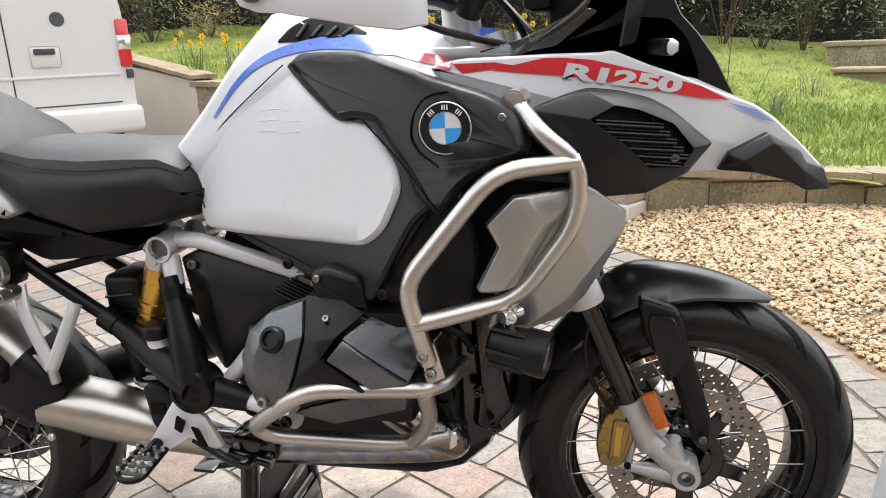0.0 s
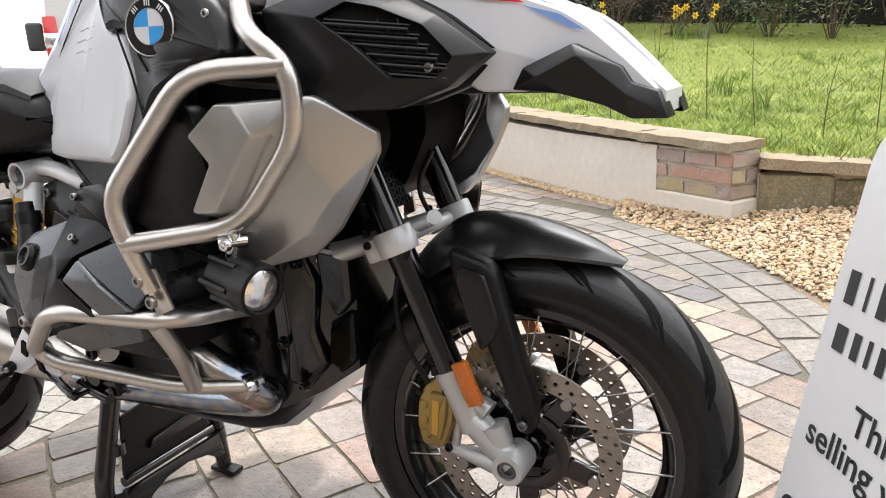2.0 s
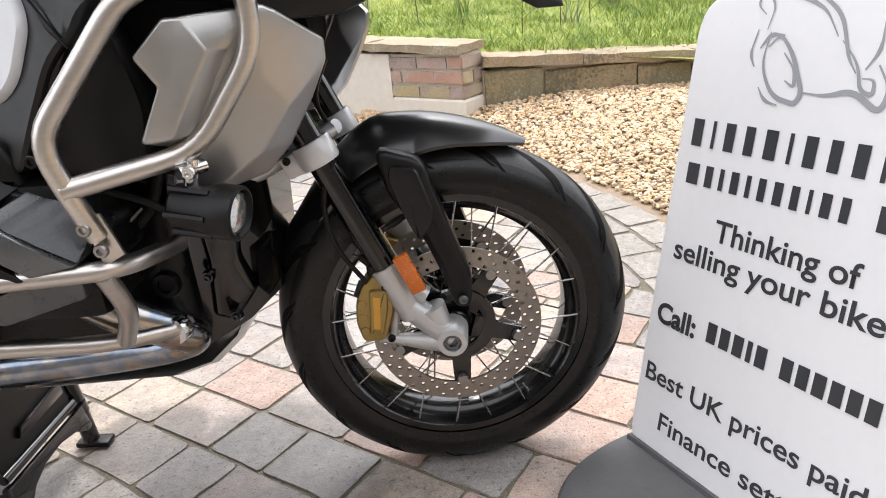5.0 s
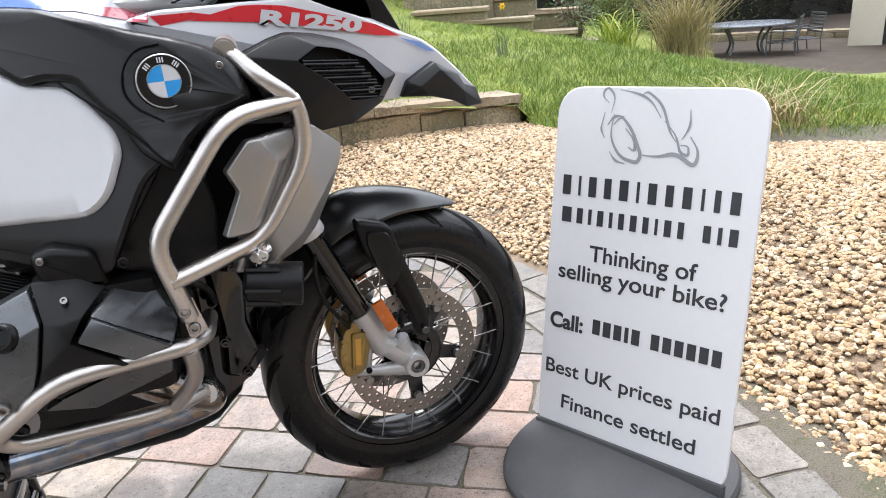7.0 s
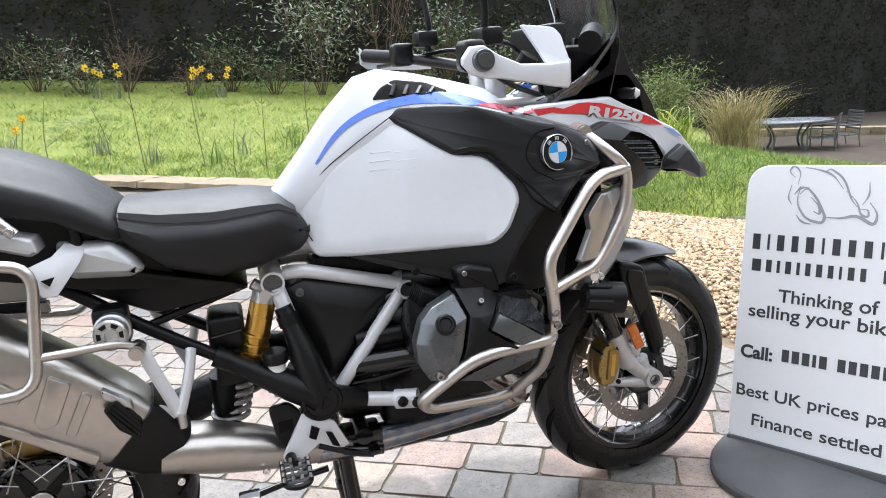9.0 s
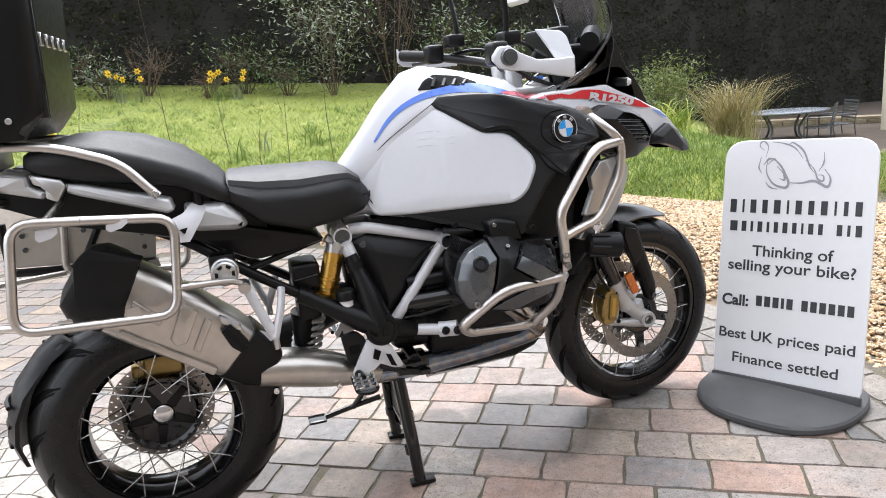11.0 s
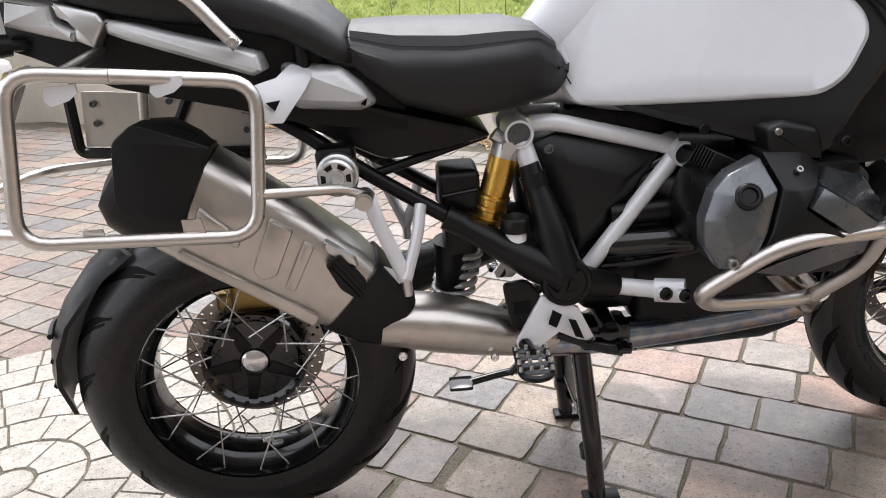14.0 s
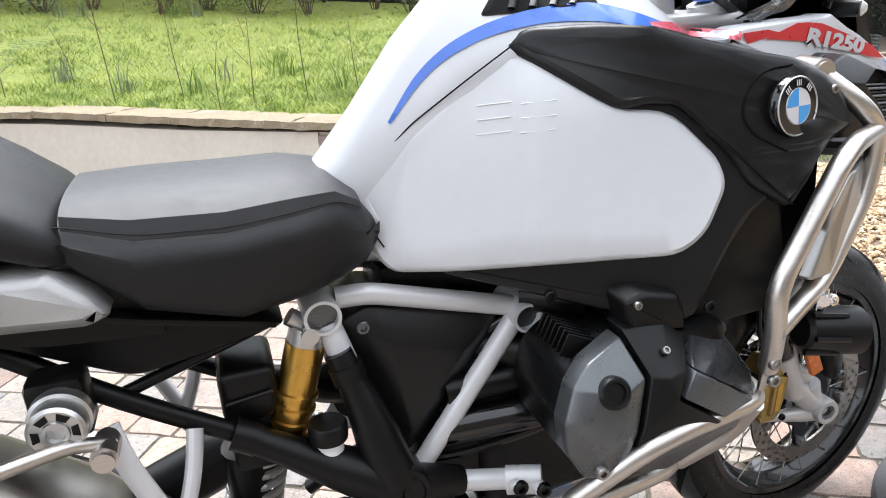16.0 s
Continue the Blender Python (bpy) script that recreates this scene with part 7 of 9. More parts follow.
part("end_lip", panel([(0.050, -0.347, 0.812), (0.036, -0.349, 0.800), (0.028, -0.350, 0.775), (0.010, -0.350, 0.740), (-0.006, -0.350, 0.712), (-0.018, -0.348, 0.672), (-0.060, -0.350, 0.668), (-0.110, -0.350, 0.735), (-0.095, -0.350, 0.830), (-0.060, -0.348, 0.856)], 0.05, 0.010, 0.004, 0.001, -1, dome=False), BLACK, muf, "black muffler end cap")
part("muffler_end", swept([(-0.024, -0.269, 0.722), (-0.05, -0.272, 0.743), (-0.085, -0.275, 0.770), (-0.108, -0.277, 0.787), (-0.116, -0.278, 0.793)], [(0.074, 0.092), (0.077, 0.098), (0.074, 0.095), (0.060, 0.076), (0.03, 0.045)], n=24, power=4.0), BLACK, muf, "black muffler end cap")
part("muffler_front", swept([(0.290, -0.218, 0.457), (0.262, -0.222, 0.485), (0.215, -0.231, 0.530)], [(0.050, 0.055), (0.066, 0.070), (0.071, 0.080)], n=24, power=4.5), BLACK, muf, "black muffler front cover")
ax = (Vector(muf_line[3]) - Vector(muf_line[1])).normalized()
upv = Vector((0, -1, 0)).cross(ax)
upv = upv if upv.z > 0 else -upv
mc = Vector((0.10, -0.325, 0.625))


def on_muffler(u, v, out=0.0):
    return mc + ax * u + upv * v + Vector((0, -out, 0))


def pad(name, pts, thick, mat, parent, label="", r=0.006):
    return part(name, panel([on_muffler(u, v, thick) for u, v in pts], thick + 0.012, r, 0.004, 0.001, -1, dome=False), mat, parent, label)


pad("stamped_rib", [(0.03, 0.060), (-0.012, 0.062), (-0.03, -0.02), (-0.012, -0.04), (0.008, -0.03)], 0.006, TITAN, muf)
pad("stamped_rib", [(-0.035, 0.055), (-0.055, 0.055), (-0.070, -0.03), (-0.052, -0.035)], 0.004, TITAN, muf)
pad("stamped_rib", [(0.13, 0.02), (0.05, 0.01), (0.045, -0.01), (0.12, -0.015)], 0.005, TITAN, muf)
pad("stamped_rib", [(0.12, -0.058), (-0.13, -0.050), (-0.13, -0.072), (0.12, -0.075)], 0.003, TITAN, muf)
shield = pad("heat_shield", [(-0.095, 0.068), (-0.16, 0.045), (-0.175, 0.012), (-0.13, 0.015), (-0.085, 0.040)], 0.012, BLACK, muf, "ribbed black heat shield")
for k in range(3):
    part("rib", tube([on_muffler(-0.095, 0.056 - 0.008 * k, 0.014), on_muffler(-0.165, 0.034 - 0.008 * k, 0.014)], 0.003, 6), BLACK, shield)
pad("stamped_rib", [(-0.06, 0.074), (-0.12, 0.074), (-0.135, 0.060), (-0.075, 0.058)], 0.006, ALU, muf)

# frame and subframe
end1, end2, piv = Vector((0.532, -0.187, 0.765)), Vector((0.822, -0.182, 0.712)), Vector((0.600, -0.252, 0.507))
for s in (-1, 1):
    B = lambda *p: both(p, s)
    fr = part("frame", tube(B((0.556, -0.155, 0.777), (0.60, -0.160, 0.778), (0.815, -0.165, 0.718)), 0.0155, 18, bend=0.03), FRAME_WHITE, bike, "white painted tubular frame")
    part("frame_tube", tube(B((0.815, -0.172, 0.705), (0.640, -0.195, 0.497)), 0.0155, 18), FRAME_WHITE, fr)
    part("tube_end", tube(B((0.532, -0.12, 0.768), (0.532, -0.190, 0.765)), 0.0255, 28, hollow=True), FRAME_WHITE, fr, "open white tube end")
    part("tube_end", tube(B((0.820, -0.12, 0.715), (0.822, -0.202, 0.711)), 0.0225, 28, hollow=True), FRAME_WHITE, fr, "open white tube end")
    # grey discs added inside the tube ends, coloured like their shaded interior
    for q in ((0.532, -0.174, 0.765, 0.021), (0.822, -0.186, 0.711, 0.0185)):
        part("bore_shade", lathe([(0, 0), (q[3], 0), (q[3], 0.004), (0, 0.004)], B(q[:3])[0], (0, s, 0), 24), ENGINE, fr)
    part("frame_tube", tube(B((0.54, -0.165, 0.745), (0.556, -0.185, 0.690)), 0.018, 14), FRAME_WHITE, fr)
    yoke = part("pivot_yoke", join(tube(B((0.546, -0.190, 0.712), (0.572, -0.21, 0.63), (0.600, -0.235, 0.520)), [0.019, 0.034], 16, bend=0.1), tube(B((0.415, -0.195, 0.617), (0.500, -0.21, 0.565), (0.60, -0.232, 0.512)), [0.020, 0.036], 16, bend=0.1),
                                   tube(B((0.60, -0.225, 0.505), (0.70, -0.215, 0.478)), [0.034, 0.022], 16), lathe([(0, 0.05), (0.044, 0.05), (0.046, 0.0), (0.043, -0.006), (0.036, -0.008), (0.034, -0.004), (0, -0.004)], B((0.600, -0.250, 0.507))[0], (0, 1 if s < 0 else -1, 0), 36)), BLACK, bike, "black cast pivot yoke")
    part("collar", tube(B((0.552, -0.193, 0.695), (0.558, -0.197, 0.672)), 0.024, 18), BLACK, yoke)
    part("collar", tube(B((0.425, -0.197, 0.612), (0.395, -0.193, 0.628)), 0.023, 18), BLACK, yoke)
    link = part("frame_link", tube(B((0.69, -0.217, 0.480), (0.775, -0.232, 0.470)), 0.016, 16), FRAME_WHITE, bike, "white frame link to the crash bar")
    part("bracket", join(tube(B((0.765, -0.235, 0.472), (0.812, -0.258, 0.476)), 0.019, 12, flat=1.2), bolt(B((0.772, -0.255, 0.476))[0], (0, s, 0), 0.012, 0.01), bolt(B((0.80, -0.274, 0.478))[0], (0, s, 0), 0.011, 0.01)), FRAME_WHITE, link)
    for q in ((0.775, -0.262, 0.476), (0.803, -0.281, 0.478)):
        part("bolt", bolt(B(q)[0], (0, s, 0), 0.012, 0.008), ENGINE_DARK, link)
    sub = part("subframe_tube", tube(B((0.405, -0.193, 0.624), (0.26, -0.200, 0.722), (0.12, -0.195, 0.832), (-0.10, -0.17, 0.92), (-0.22, -0.14, 0.955)), 0.0135, 14, bend=0.08), BLACK, bike, "black subframe tube")
    part("brace", tube(B((0.478, -0.150, 0.763), (0.265, -0.190, 0.712)), 0.0085, 10), BLACK, sub)
    part("side_cover", facets([(0.557, -0.158, 0.742), (0.600, -0.156, 0.758), (0.795, -0.158, 0.712), (0.780, -0.162, 0.682), (0.655, -0.172, 0.535), (0.630, -0.174, 0.518), (0.588, -0.164, 0.575), (0.622, -0.176, 0.704), (0.728, -0.182, 0.672), (0.640, -0.190, 0.566)],
                              [(0, 1, 7), (1, 2, 8, 7), (2, 3, 8), (3, 4, 9, 8), (4, 5, 9), (5, 6, 9), (6, 0, 7, 9), (7, 8, 9)], s, 0.08, 0.004), GREY_BLACK, bike, "black triangular side cover")
    part("bolt", bolt(B((0.587, -0.168, 0.732))[0], (0, s, 0), 0.010, 0.006), ENGINE, bike)
    part("undertray", panel(B((-0.18, -0.25, 0.985), (0.10, -0.245, 0.915), (0.30, -0.235, 0.835), (0.45, -0.21, 0.790), (0.49, -0.18, 0.765), (0.40, -0.18, 0.745), (0.296, -0.21, 0.742), (0.165, -0.22, 0.815), (-0.05, -0.23, 0.88)), 0.10, 0.02, 0.01, 0.0, s, dome=False), BLACK, bike, "black plastic tail side panel")
    # footrest
    pb = part("footrest_bracket", plate(B((0.555, -0.248, 0.482), (0.590, -0.252, 0.480), (0.622, -0.252, 0.455), (0.650, -0.250, 0.395), (0.632, -0.250, 0.385), (0.585, -0.254, 0.415), (0.545, -0.262, 0.385), (0.510, -0.266, 0.388), (0.505, -0.266, 0.402)), 0.012, (0, 1, 0), 0.002), FRAME_WHITE, bike, "white cast footrest bracket")
    # dark plates laid on the bracket for the shade in its slots
    for q in ([(0.572, 0.462), (0.588, 0.452), (0.578, 0.428), (0.564, 0.436)], [(0.600, 0.442), (0.614, 0.438), (0.628, 0.402), (0.612, 0.408)]):
        part("slot_shade", plate(B(*[(x, -0.268, z) for x, z in q]), 0.005), DARK, pb)
    peg = part("footrest", join(tube(B((0.520, -0.265, 0.400), (0.527, -0.30, 0.396)), 0.012, 10), tube(B((0.50, -0.285, 0.402), (0.500, -0.365, 0.390), (0.528, -0.375, 0.388), (0.553, -0.365, 0.390), (0.553, -0.285, 0.402)), 0.006, 8, bend=0.02)), ENGINE_DARK, bike, "serrated metal footrest")
    for k in range(4):
        y = -0.295 - 0.02 * k
        part("cross_bar", tube(B((0.50, y, 0.401 - 0.003 * k), (0.553, y, 0.401 - 0.003 * k)), 0.0045, 6), ENGINE, peg)
        for e in (0.50, 0.518, 0.536, 0.553):
            part("tooth", lathe([(0.0042, 0), (0.0032, 0.008), (0, 0.008)], B((e, y, 0.405 - 0.003 * k))[0], (0, 0, 1), 6), ALU, peg)
    # passenger footrest bracket
    vb = part("rear_footrest_bracket", tube(B((0.262, -0.245, 0.705), (0.275, -0.262, 0.66), (0.318, -0.268, 0.545)), 0.0095, 10, flat=1.4), FRAME_WHITE, bike, "white forked rear footrest bracket")
    part("arm", tube(B((0.352, -0.215, 0.660), (0.345, -0.240, 0.62), (0.318, -0.268, 0.545)), 0.0105, 10, flat=1.3), FRAME_WHITE, vb)
    part("arm", tube(B((0.318, -0.268, 0.548), (0.318, -0.265, 0.515)), 0.010, 10), ALU, vb)
    if s < 0:
        part("bracket_plate", plate([(0.255, -0.268, 0.585), (0.305, -0.272, 0.560), (0.318, -0.272, 0.545), (0.30, -0.270, 0.535), (0.262, -0.266, 0.565)], 0.006), FRAME_WHITE, vb)
        adj = part("preload_knob", lathe([(0, 0.0), (0.009, 0.0), (0.010, -0.006), (0.014, -0.006), (0.015, -0.003), (0.027, -0.004), (0.0305, 0.0), (0.0305, 0.022), (0.034, 0.024), (0.034, 0.04), (0, 0.04)], (0.2215, -0.293, 0.738), (0, 1, 0), 36), ALU, bike, "machined aluminium preload adjuster")
        for k in range(6):
            a = k * math.pi / 3
            # dark plate laid on the knob for the shade in a hole
            part("spoke_hole_shade", plate([(0.2215 + r * math.cos(a + d), -0.2975, 0.738 + r * math.sin(a + d)) for r, d in ((0.017, -0.3), (0.025, -0.3), (0.025, 0.3), (0.017, 0.3))], 0.003), ENGINE_DARK, adj)
        part("knob_mount", box(0.185, 0.25, -0.255, -0.20, 0.70, 0.78, 0.012, 2), BLACK, adj)

# shock, spring and reservoir
shock = part("shock_absorber", tube([(0.508, -0.158, 0.722), (0.463, -0.158, 0.575)], 0.0275, 28), GOLD, bike, "gold anodised shock reservoir")
for k in range(4):
    p, q = Vector((0.508, -0.158, 0.722)), Vector((0.463, -0.158, 0.575))
    c = p.lerp(q, 0.48 + k * 0.14)
    d = (q - p).normalized()
    part("ring", lathe([(0.0275, -0.004), (0.031, -0.002), (0.031, 0.004), (0.0275, 0.006), (0.0275, -0.004)], c, d, 28), GOLD, shock)
part("cap", tube([(0.515, -0.158, 0.745), (0.507, -0.158, 0.718)], 0.0265, 24), ALU, shock)
part("fitting", join(tube([(0.49, -0.16, 0.765), (0.515, -0.16, 0.745)], 0.013, 12), lathe([(0, 0), (0.012, 0), (0.012, 0.012), (0, 0.012)], (0.513, -0.190, 0.742), (0, 1, 0), 16)), ALU, shock)
spring_pts = [Vector((0.432, -0.085, 0.555)) + Vector((-0.028, 0, -0.115)) * (i / 84) + Vector((math.cos(i * 0.449) * 0.040, math.sin(i * 0.449) * 0.040, 0)) for i in range(85)]
part("spring", tube(spring_pts, 0.0065, 8, bend=0.001), SILVER, bike, "pale grey coil spring")
part("shock_body", tube([(0.45, -0.085, 0.62), (0.40, -0.085, 0.43)], 0.025, 16), BLACK, bike)
part("airbox_canister", join(box(0.385, 0.462, -0.175, -0.06, 0.625, 0.705, 0.014, 3), box(0.39, 0.455, -0.165, -0.06, 0.54, 0.63, 0.012, 2), tube([(0.40, -0.12, 0.56), (0.40, -0.10, 0.46)], 0.03, 14)), BLACK, bike, "black plastic canister")
part("canister_lip", tube([(0.392, -0.178, 0.662), (0.455, -0.178, 0.670)], 0.003, 6), GREY_BLACK, bike)
res = part("brake_reservoir", lathe([(0, 0), (0.019, 0), (0.020, 0.024), (0, 0.024)], (0.517, -0.212, 0.577), (0, 0, 1), 24), SIGN_WHITE, bike, "small rear brake fluid reservoir")
part("lid", lathe([(0, 0.022), (0.026, 0.022), (0.027, 0.026), (0.027, 0.044), (0.024, 0.048), (0, 0.048)], (0.517, -0.212, 0.577), (0, 0, 1), 28), BLACK, res)
part("heel_guard", panel([(0.487, -0.240, 0.505), (0.53, -0.242, 0.512), (0.555, -0.242, 0.485), (0.560, -0.242, 0.430), (0.535, -0.244, 0.405), (0.500, -0.242, 0.420)], 0.015, 0.012, 0.005, 0.002, -1), BLACK, bike, "black heel guard")
# dark plate laid on the heel guard for the shade in its opening
part("lever_slot_shade", plate([(0.505, -0.2465, 0.472), (0.535, -0.2465, 0.475), (0.535, -0.2465, 0.452), (0.505, -0.2465, 0.450)], 0.003), DARK, bike)
part("lower_guard", panel([(0.36, -0.205, 0.455), (0.42, -0.215, 0.462), (0.485, -0.22, 0.415), (0.495, -0.22, 0.40), (0.44, -0.215, 0.402), (0.37, -0.20, 0.43)], 0.05, 0.012, 0.006, 0.002, -1), BLACK, bike)
part("brake_pedal", join(tube([(0.585, -0.24, 0.40), (0.66, -0.255, 0.372), (0.70, -0.262, 0.365)], 0.008, 8), box(0.690, 0.715, -0.275, -0.240, 0.366, 0.378, 0.004, 2)), GLOSS_BLACK, bike, "black brake pedal")

# seats
seat_mat = VINYL
rider = [(0.205, 0.09, 0.90, 0.945, 0.960), (0.235, 0.12, 0.885, 0.950, 0.966), (0.262, 0.125, 0.892, 0.948, 0.968), (0.332, 0.145, 0.832, 0.930, 0.968), (0.433, 0.152, 0.800, 0.922, 0.962), (0.515, 0.142, 0.806, 0.924, 0.959), (0.565, 0.128, 0.815, 0.926, 0.946), (0.60, 0.105, 0.822, 0.905, 0.918), (0.630, 0.07, 0.842, 0.872, 0.884)]
seat = part("rider_seat", shape([outline([(x, yc(x) + w * k, z) for k, z in ((0.55, lo), (1.0, lo + 0.012), (1.06, lo + 0.045), (1.04, ms - 0.02), (0.9, ms), (0.55, hi - 0.006), (0, hi), (-0.55, hi - 0.006), (-0.9, ms), (-1.04, ms - 0.02), (-1.06, lo + 0.045), (-1.0, lo + 0.012), (-0.55, lo))], 0.02, 3) for x, w, lo, ms, hi in rider]), seat_mat, bike, "black two-tone vinyl rider seat", sharp=55)
pillion = [(-0.165, 0.11, 1.030, 1.066, 1.076), (-0.140, 0.135, 1.020, 1.080, 1.092), (-0.072, 0.148, 1.000, 1.086, 1.106), (0.0, 0.152, 0.984, 1.074, 1.106), (0.079, 0.150, 0.972, 1.046, 1.089), (0.16, 0.148, 0.948, 1.012, 1.053), (0.205, 0.146, 0.922, 0.988, 1.018), (0.239, 0.140, 0.905, 0.962, 0.987), (0.262, 0.125, 0.900, 0.940, 0.962), (0.276, 0.09, 0.905, 0.928, 0.942)]
rear_seat = part("pillion_seat", shape([outline([(x, yc(x) + w * k, z) for k, z in ((0.6, lo), (1.0, lo + 0.01), (1.06, (lo + ms) / 2), (1.0, ms - 0.004), (0.86, ms + 0.006), (0.5, hi - 0.005), (0, hi), (-0.5, hi - 0.005), (-0.86, ms + 0.006), (-1.0, ms - 0.004), (-1.06, (lo + ms) / 2), (-1.0, lo + 0.01), (-0.6, lo))], 0.02, 3) for x, w, lo, ms, hi in pillion]), seat_mat, bike, "black vinyl pillion seat", sharp=55)
part("seat_top", shape([[Vector((x, yc(x) + w * k, (ms + (hi - ms) * (1 - abs(k) ** 3.2)) + (0.0045 if abs(k) < 0.9 else -0.012))) for k in (-0.93, -0.88, -0.75, -0.55, -0.3, 0, 0.3, 0.55, 0.75, 0.88, 0.93)] for x, w, lo, ms, hi in rider[2:-1]], close_ring=False, caps=False), VINYL_TOP, seat, "smooth grey vinyl seat top")
part("piping", tube([(x, yc(x) - w * 0.94, ms + 0.0015) for x, w, lo, ms, hi in rider[1:-1]], 0.0009, 6, bend=0.03), VINYL, seat)

# tail: silver trim, grab rails, brackets, pannier racks
for s in (-1, 1):
    B = lambda *p: both(p, s)
    part("tail_trim", panel(B((-0.087, -0.298, 1.002), (-0.051, -0.300, 0.994), (0.127, -0.302, 0.938), (0.133, -0.303, 0.912), (0.118, -0.303, 0.906), (-0.060, -0.301, 0.970), (-0.086, -0.299, 0.981)), 0.07, 0.004, 0.006, 0.010, s, dome=False), SILVER, bike, "silver tail trim rail")
    part("tail_block", panel(B((-0.226, -0.288, 1.040), (-0.163, -0.292, 1.028), (-0.160, -0.294, 1.003), (-0.129, -0.296, 0.988), (-0.137, -0.295, 0.972), (-0.236, -0.289, 1.001)), 0.07, 0.004, 0.006, 0.010, s, dome=False), SILVER, bike, "silver tail corner casting")
    part("rack_saddle", panel(B((-0.156, -0.302, 1.032), (-0.092, -0.304, 1.012), (-0.084, -0.304, 0.998), (-0.106, -0.304, 0.962), (-0.130, -0.304, 0.975), (-0.128, -0.303, 0.998), (-0.150, -0.303, 1.008)), 0.03, 0.004, 0.005, 0.006, s, dome=False), ALU, bike, "aluminium rack saddle")
    part("seat_side_trim", panel(B((0.152, -0.262, 0.919), (0.242, -0.260, 0.909), (0.280, -0.256, 0.872), (0.296, -0.255, 0.845), (0.269, -0.260, 0.836), (0.171, -0.266, 0.847), (0.148, -0.265, 0.87)), 0.05, 0.008, 0.016, 0.03, s, dome=False), SILVER, bike, "faceted silver side trim")
    grab = part("grab_rail", tube(B((-0.40, -0.29, 1.100), (-0.247, -0.31, 1.097), (-0.104, -0.318, 1.091), (0.036, -0.320, 1.037), (0.088, -0.318, 0.972), (0.105, -0.315, 0.952)), 0.0105, 14, bend=0.06), STEEL, bike, "steel grab rail")
    part("bolt", bolt(B((0.100, -0.322, 0.958))[0], (0, s, 0), 0.009, 0.006), CHROME, grab)
    br = part("rack_bracket", plate(B((0.168, -0.262, 0.918), (0.205, -0.258, 0.905), (0.190, -0.285, 0.880), (0.158, -0.335, 0.838), (0.138, -0.352, 0.842), (0.110, -0.350, 0.892), (0.128, -0.345, 0.898), (0.150, -0.300, 0.900)), 0.006, (0, 1, 0), 0.001), FRAME_WHITE, bike, "white pannier rack bracket")
    part("bolt", join(tube(B((0.186, -0.25, 0.905), (0.186, -0.25, 0.945)), 0.012, 10), bolt(B((0.186, -0.25, 0.945))[0], (0, 0, 1), 0.014, 0.008)), BLACK, br)
    # dark plate for the shade in the rack bracket's opening
    part("slot_shade", plate(B((0.140, -0.353, 0.872), (0.158, -0.334, 0.872), (0.150, -0.342, 0.858)), 0.003), DARK, br)
    loop = B((-0.05, -0.410, 0.930), (0.135, -0.368, 0.905), (0.108, -0.385, 0.682), (-0.215, -0.440, 0.712), (-0.180, -0.428, 0.945), (-0.05, -0.410, 0.930))
    rack = part("pannier_rack", tube(loop, 0.0105, 16, bend=0.045), STEEL, bike, "welded steel pannier rack")
    part("stay", tube(B((-0.105, -0.205, 0.968), (-0.120, -0.415, 0.935)), 0.008, 10), STEEL, rack)
    part("stay", tube([(0.112, loop[2][1], 0.745), Vector(B((0.232, -0.300, 0.722))[0]), Vector(B((0.270, -0.275, 0.700))[0])], 0.0085, 12, bend=0.02), STEEL, rack)
    part("tube_end", tube(B((0.262, -0.26, 0.697), (0.262, -0.302, 0.697)), 0.015, 18, hollow=True), STEEL, rack)
    for x in (-0.115, 0.022):
        y = loop[0][1] - 0.018 * (x + 0.05) / 0.18 * s
        part("hook", plate([(x - 0.022, y, 0.922), (x + 0.020, y, 0.924), (x + 0.020, y, 0.912), (x + 0.006, y, 0.902), (x - 0.018, y, 0.896), (x - 0.026, y, 0.904)], 0.004), FRAME_WHITE, rack)
        part("lower_tab", plate([(x - 0.018, y, 0.70), (x - 0.018, y, 0.720), (x + 0.010, y, 0.720), (x + 0.014, y, 0.698)], 0.003), STEEL, rack)
part("rear_stay", tube([(-0.21, -0.435, 0.725), (-0.40, -0.33, 0.712), (-0.436, -0.15, 0.714), (-0.40, 0.03, 0.72), (-0.21, 0.085, 0.72)], 0.0085, 12, bend=0.05), STEEL, bike, "steel cross stay of the racks")
plate_ob = part("rack_plate", plate([(-0.325, 0.11, 0.862), (0.040, 0.115, 0.826), (0.024, 0.115, 0.722), (-0.338, 0.11, 0.748)], 0.006), ALU_PLATE, bike, "aluminium backing plate of the far pannier rack")
part("rack_frame", tube([(-0.35, 0.105, 0.875), (-0.352, 0.105, 0.735), (0.03, 0.105, 0.712)], 0.012, 8, bend=0.02), BLACK, plate_ob)
for x, z in ((-0.305, 0.835), (-0.305, 0.795), (-0.15, 0.83), (0.0, 0.80), (0.0, 0.76)):
    part("rivet", bolt((x, 0.105, z), (0, -1, 0), 0.007, 0.003), ENGINE, plate_ob)
part("rack_strut", tube([(-0.09, 0.10, 0.87), (-0.17, 0.10, 0.73)], 0.010, 8), BLACK, plate_ob)

# tail end: carrier, lamp, hugger, number plate
part("luggage_carrier", join(box(-0.42, -0.20, yc(-0.3) - 0.13, yc(-0.3) + 0.13, 1.088, 1.104, 0.005, 2), box(-0.36, -0.22, yc(-0.3) - 0.06, yc(-0.3) + 0.06, 1.04, 1.09, 0.01, 2)), ALU_PLATE, bike, "aluminium luggage carrier")
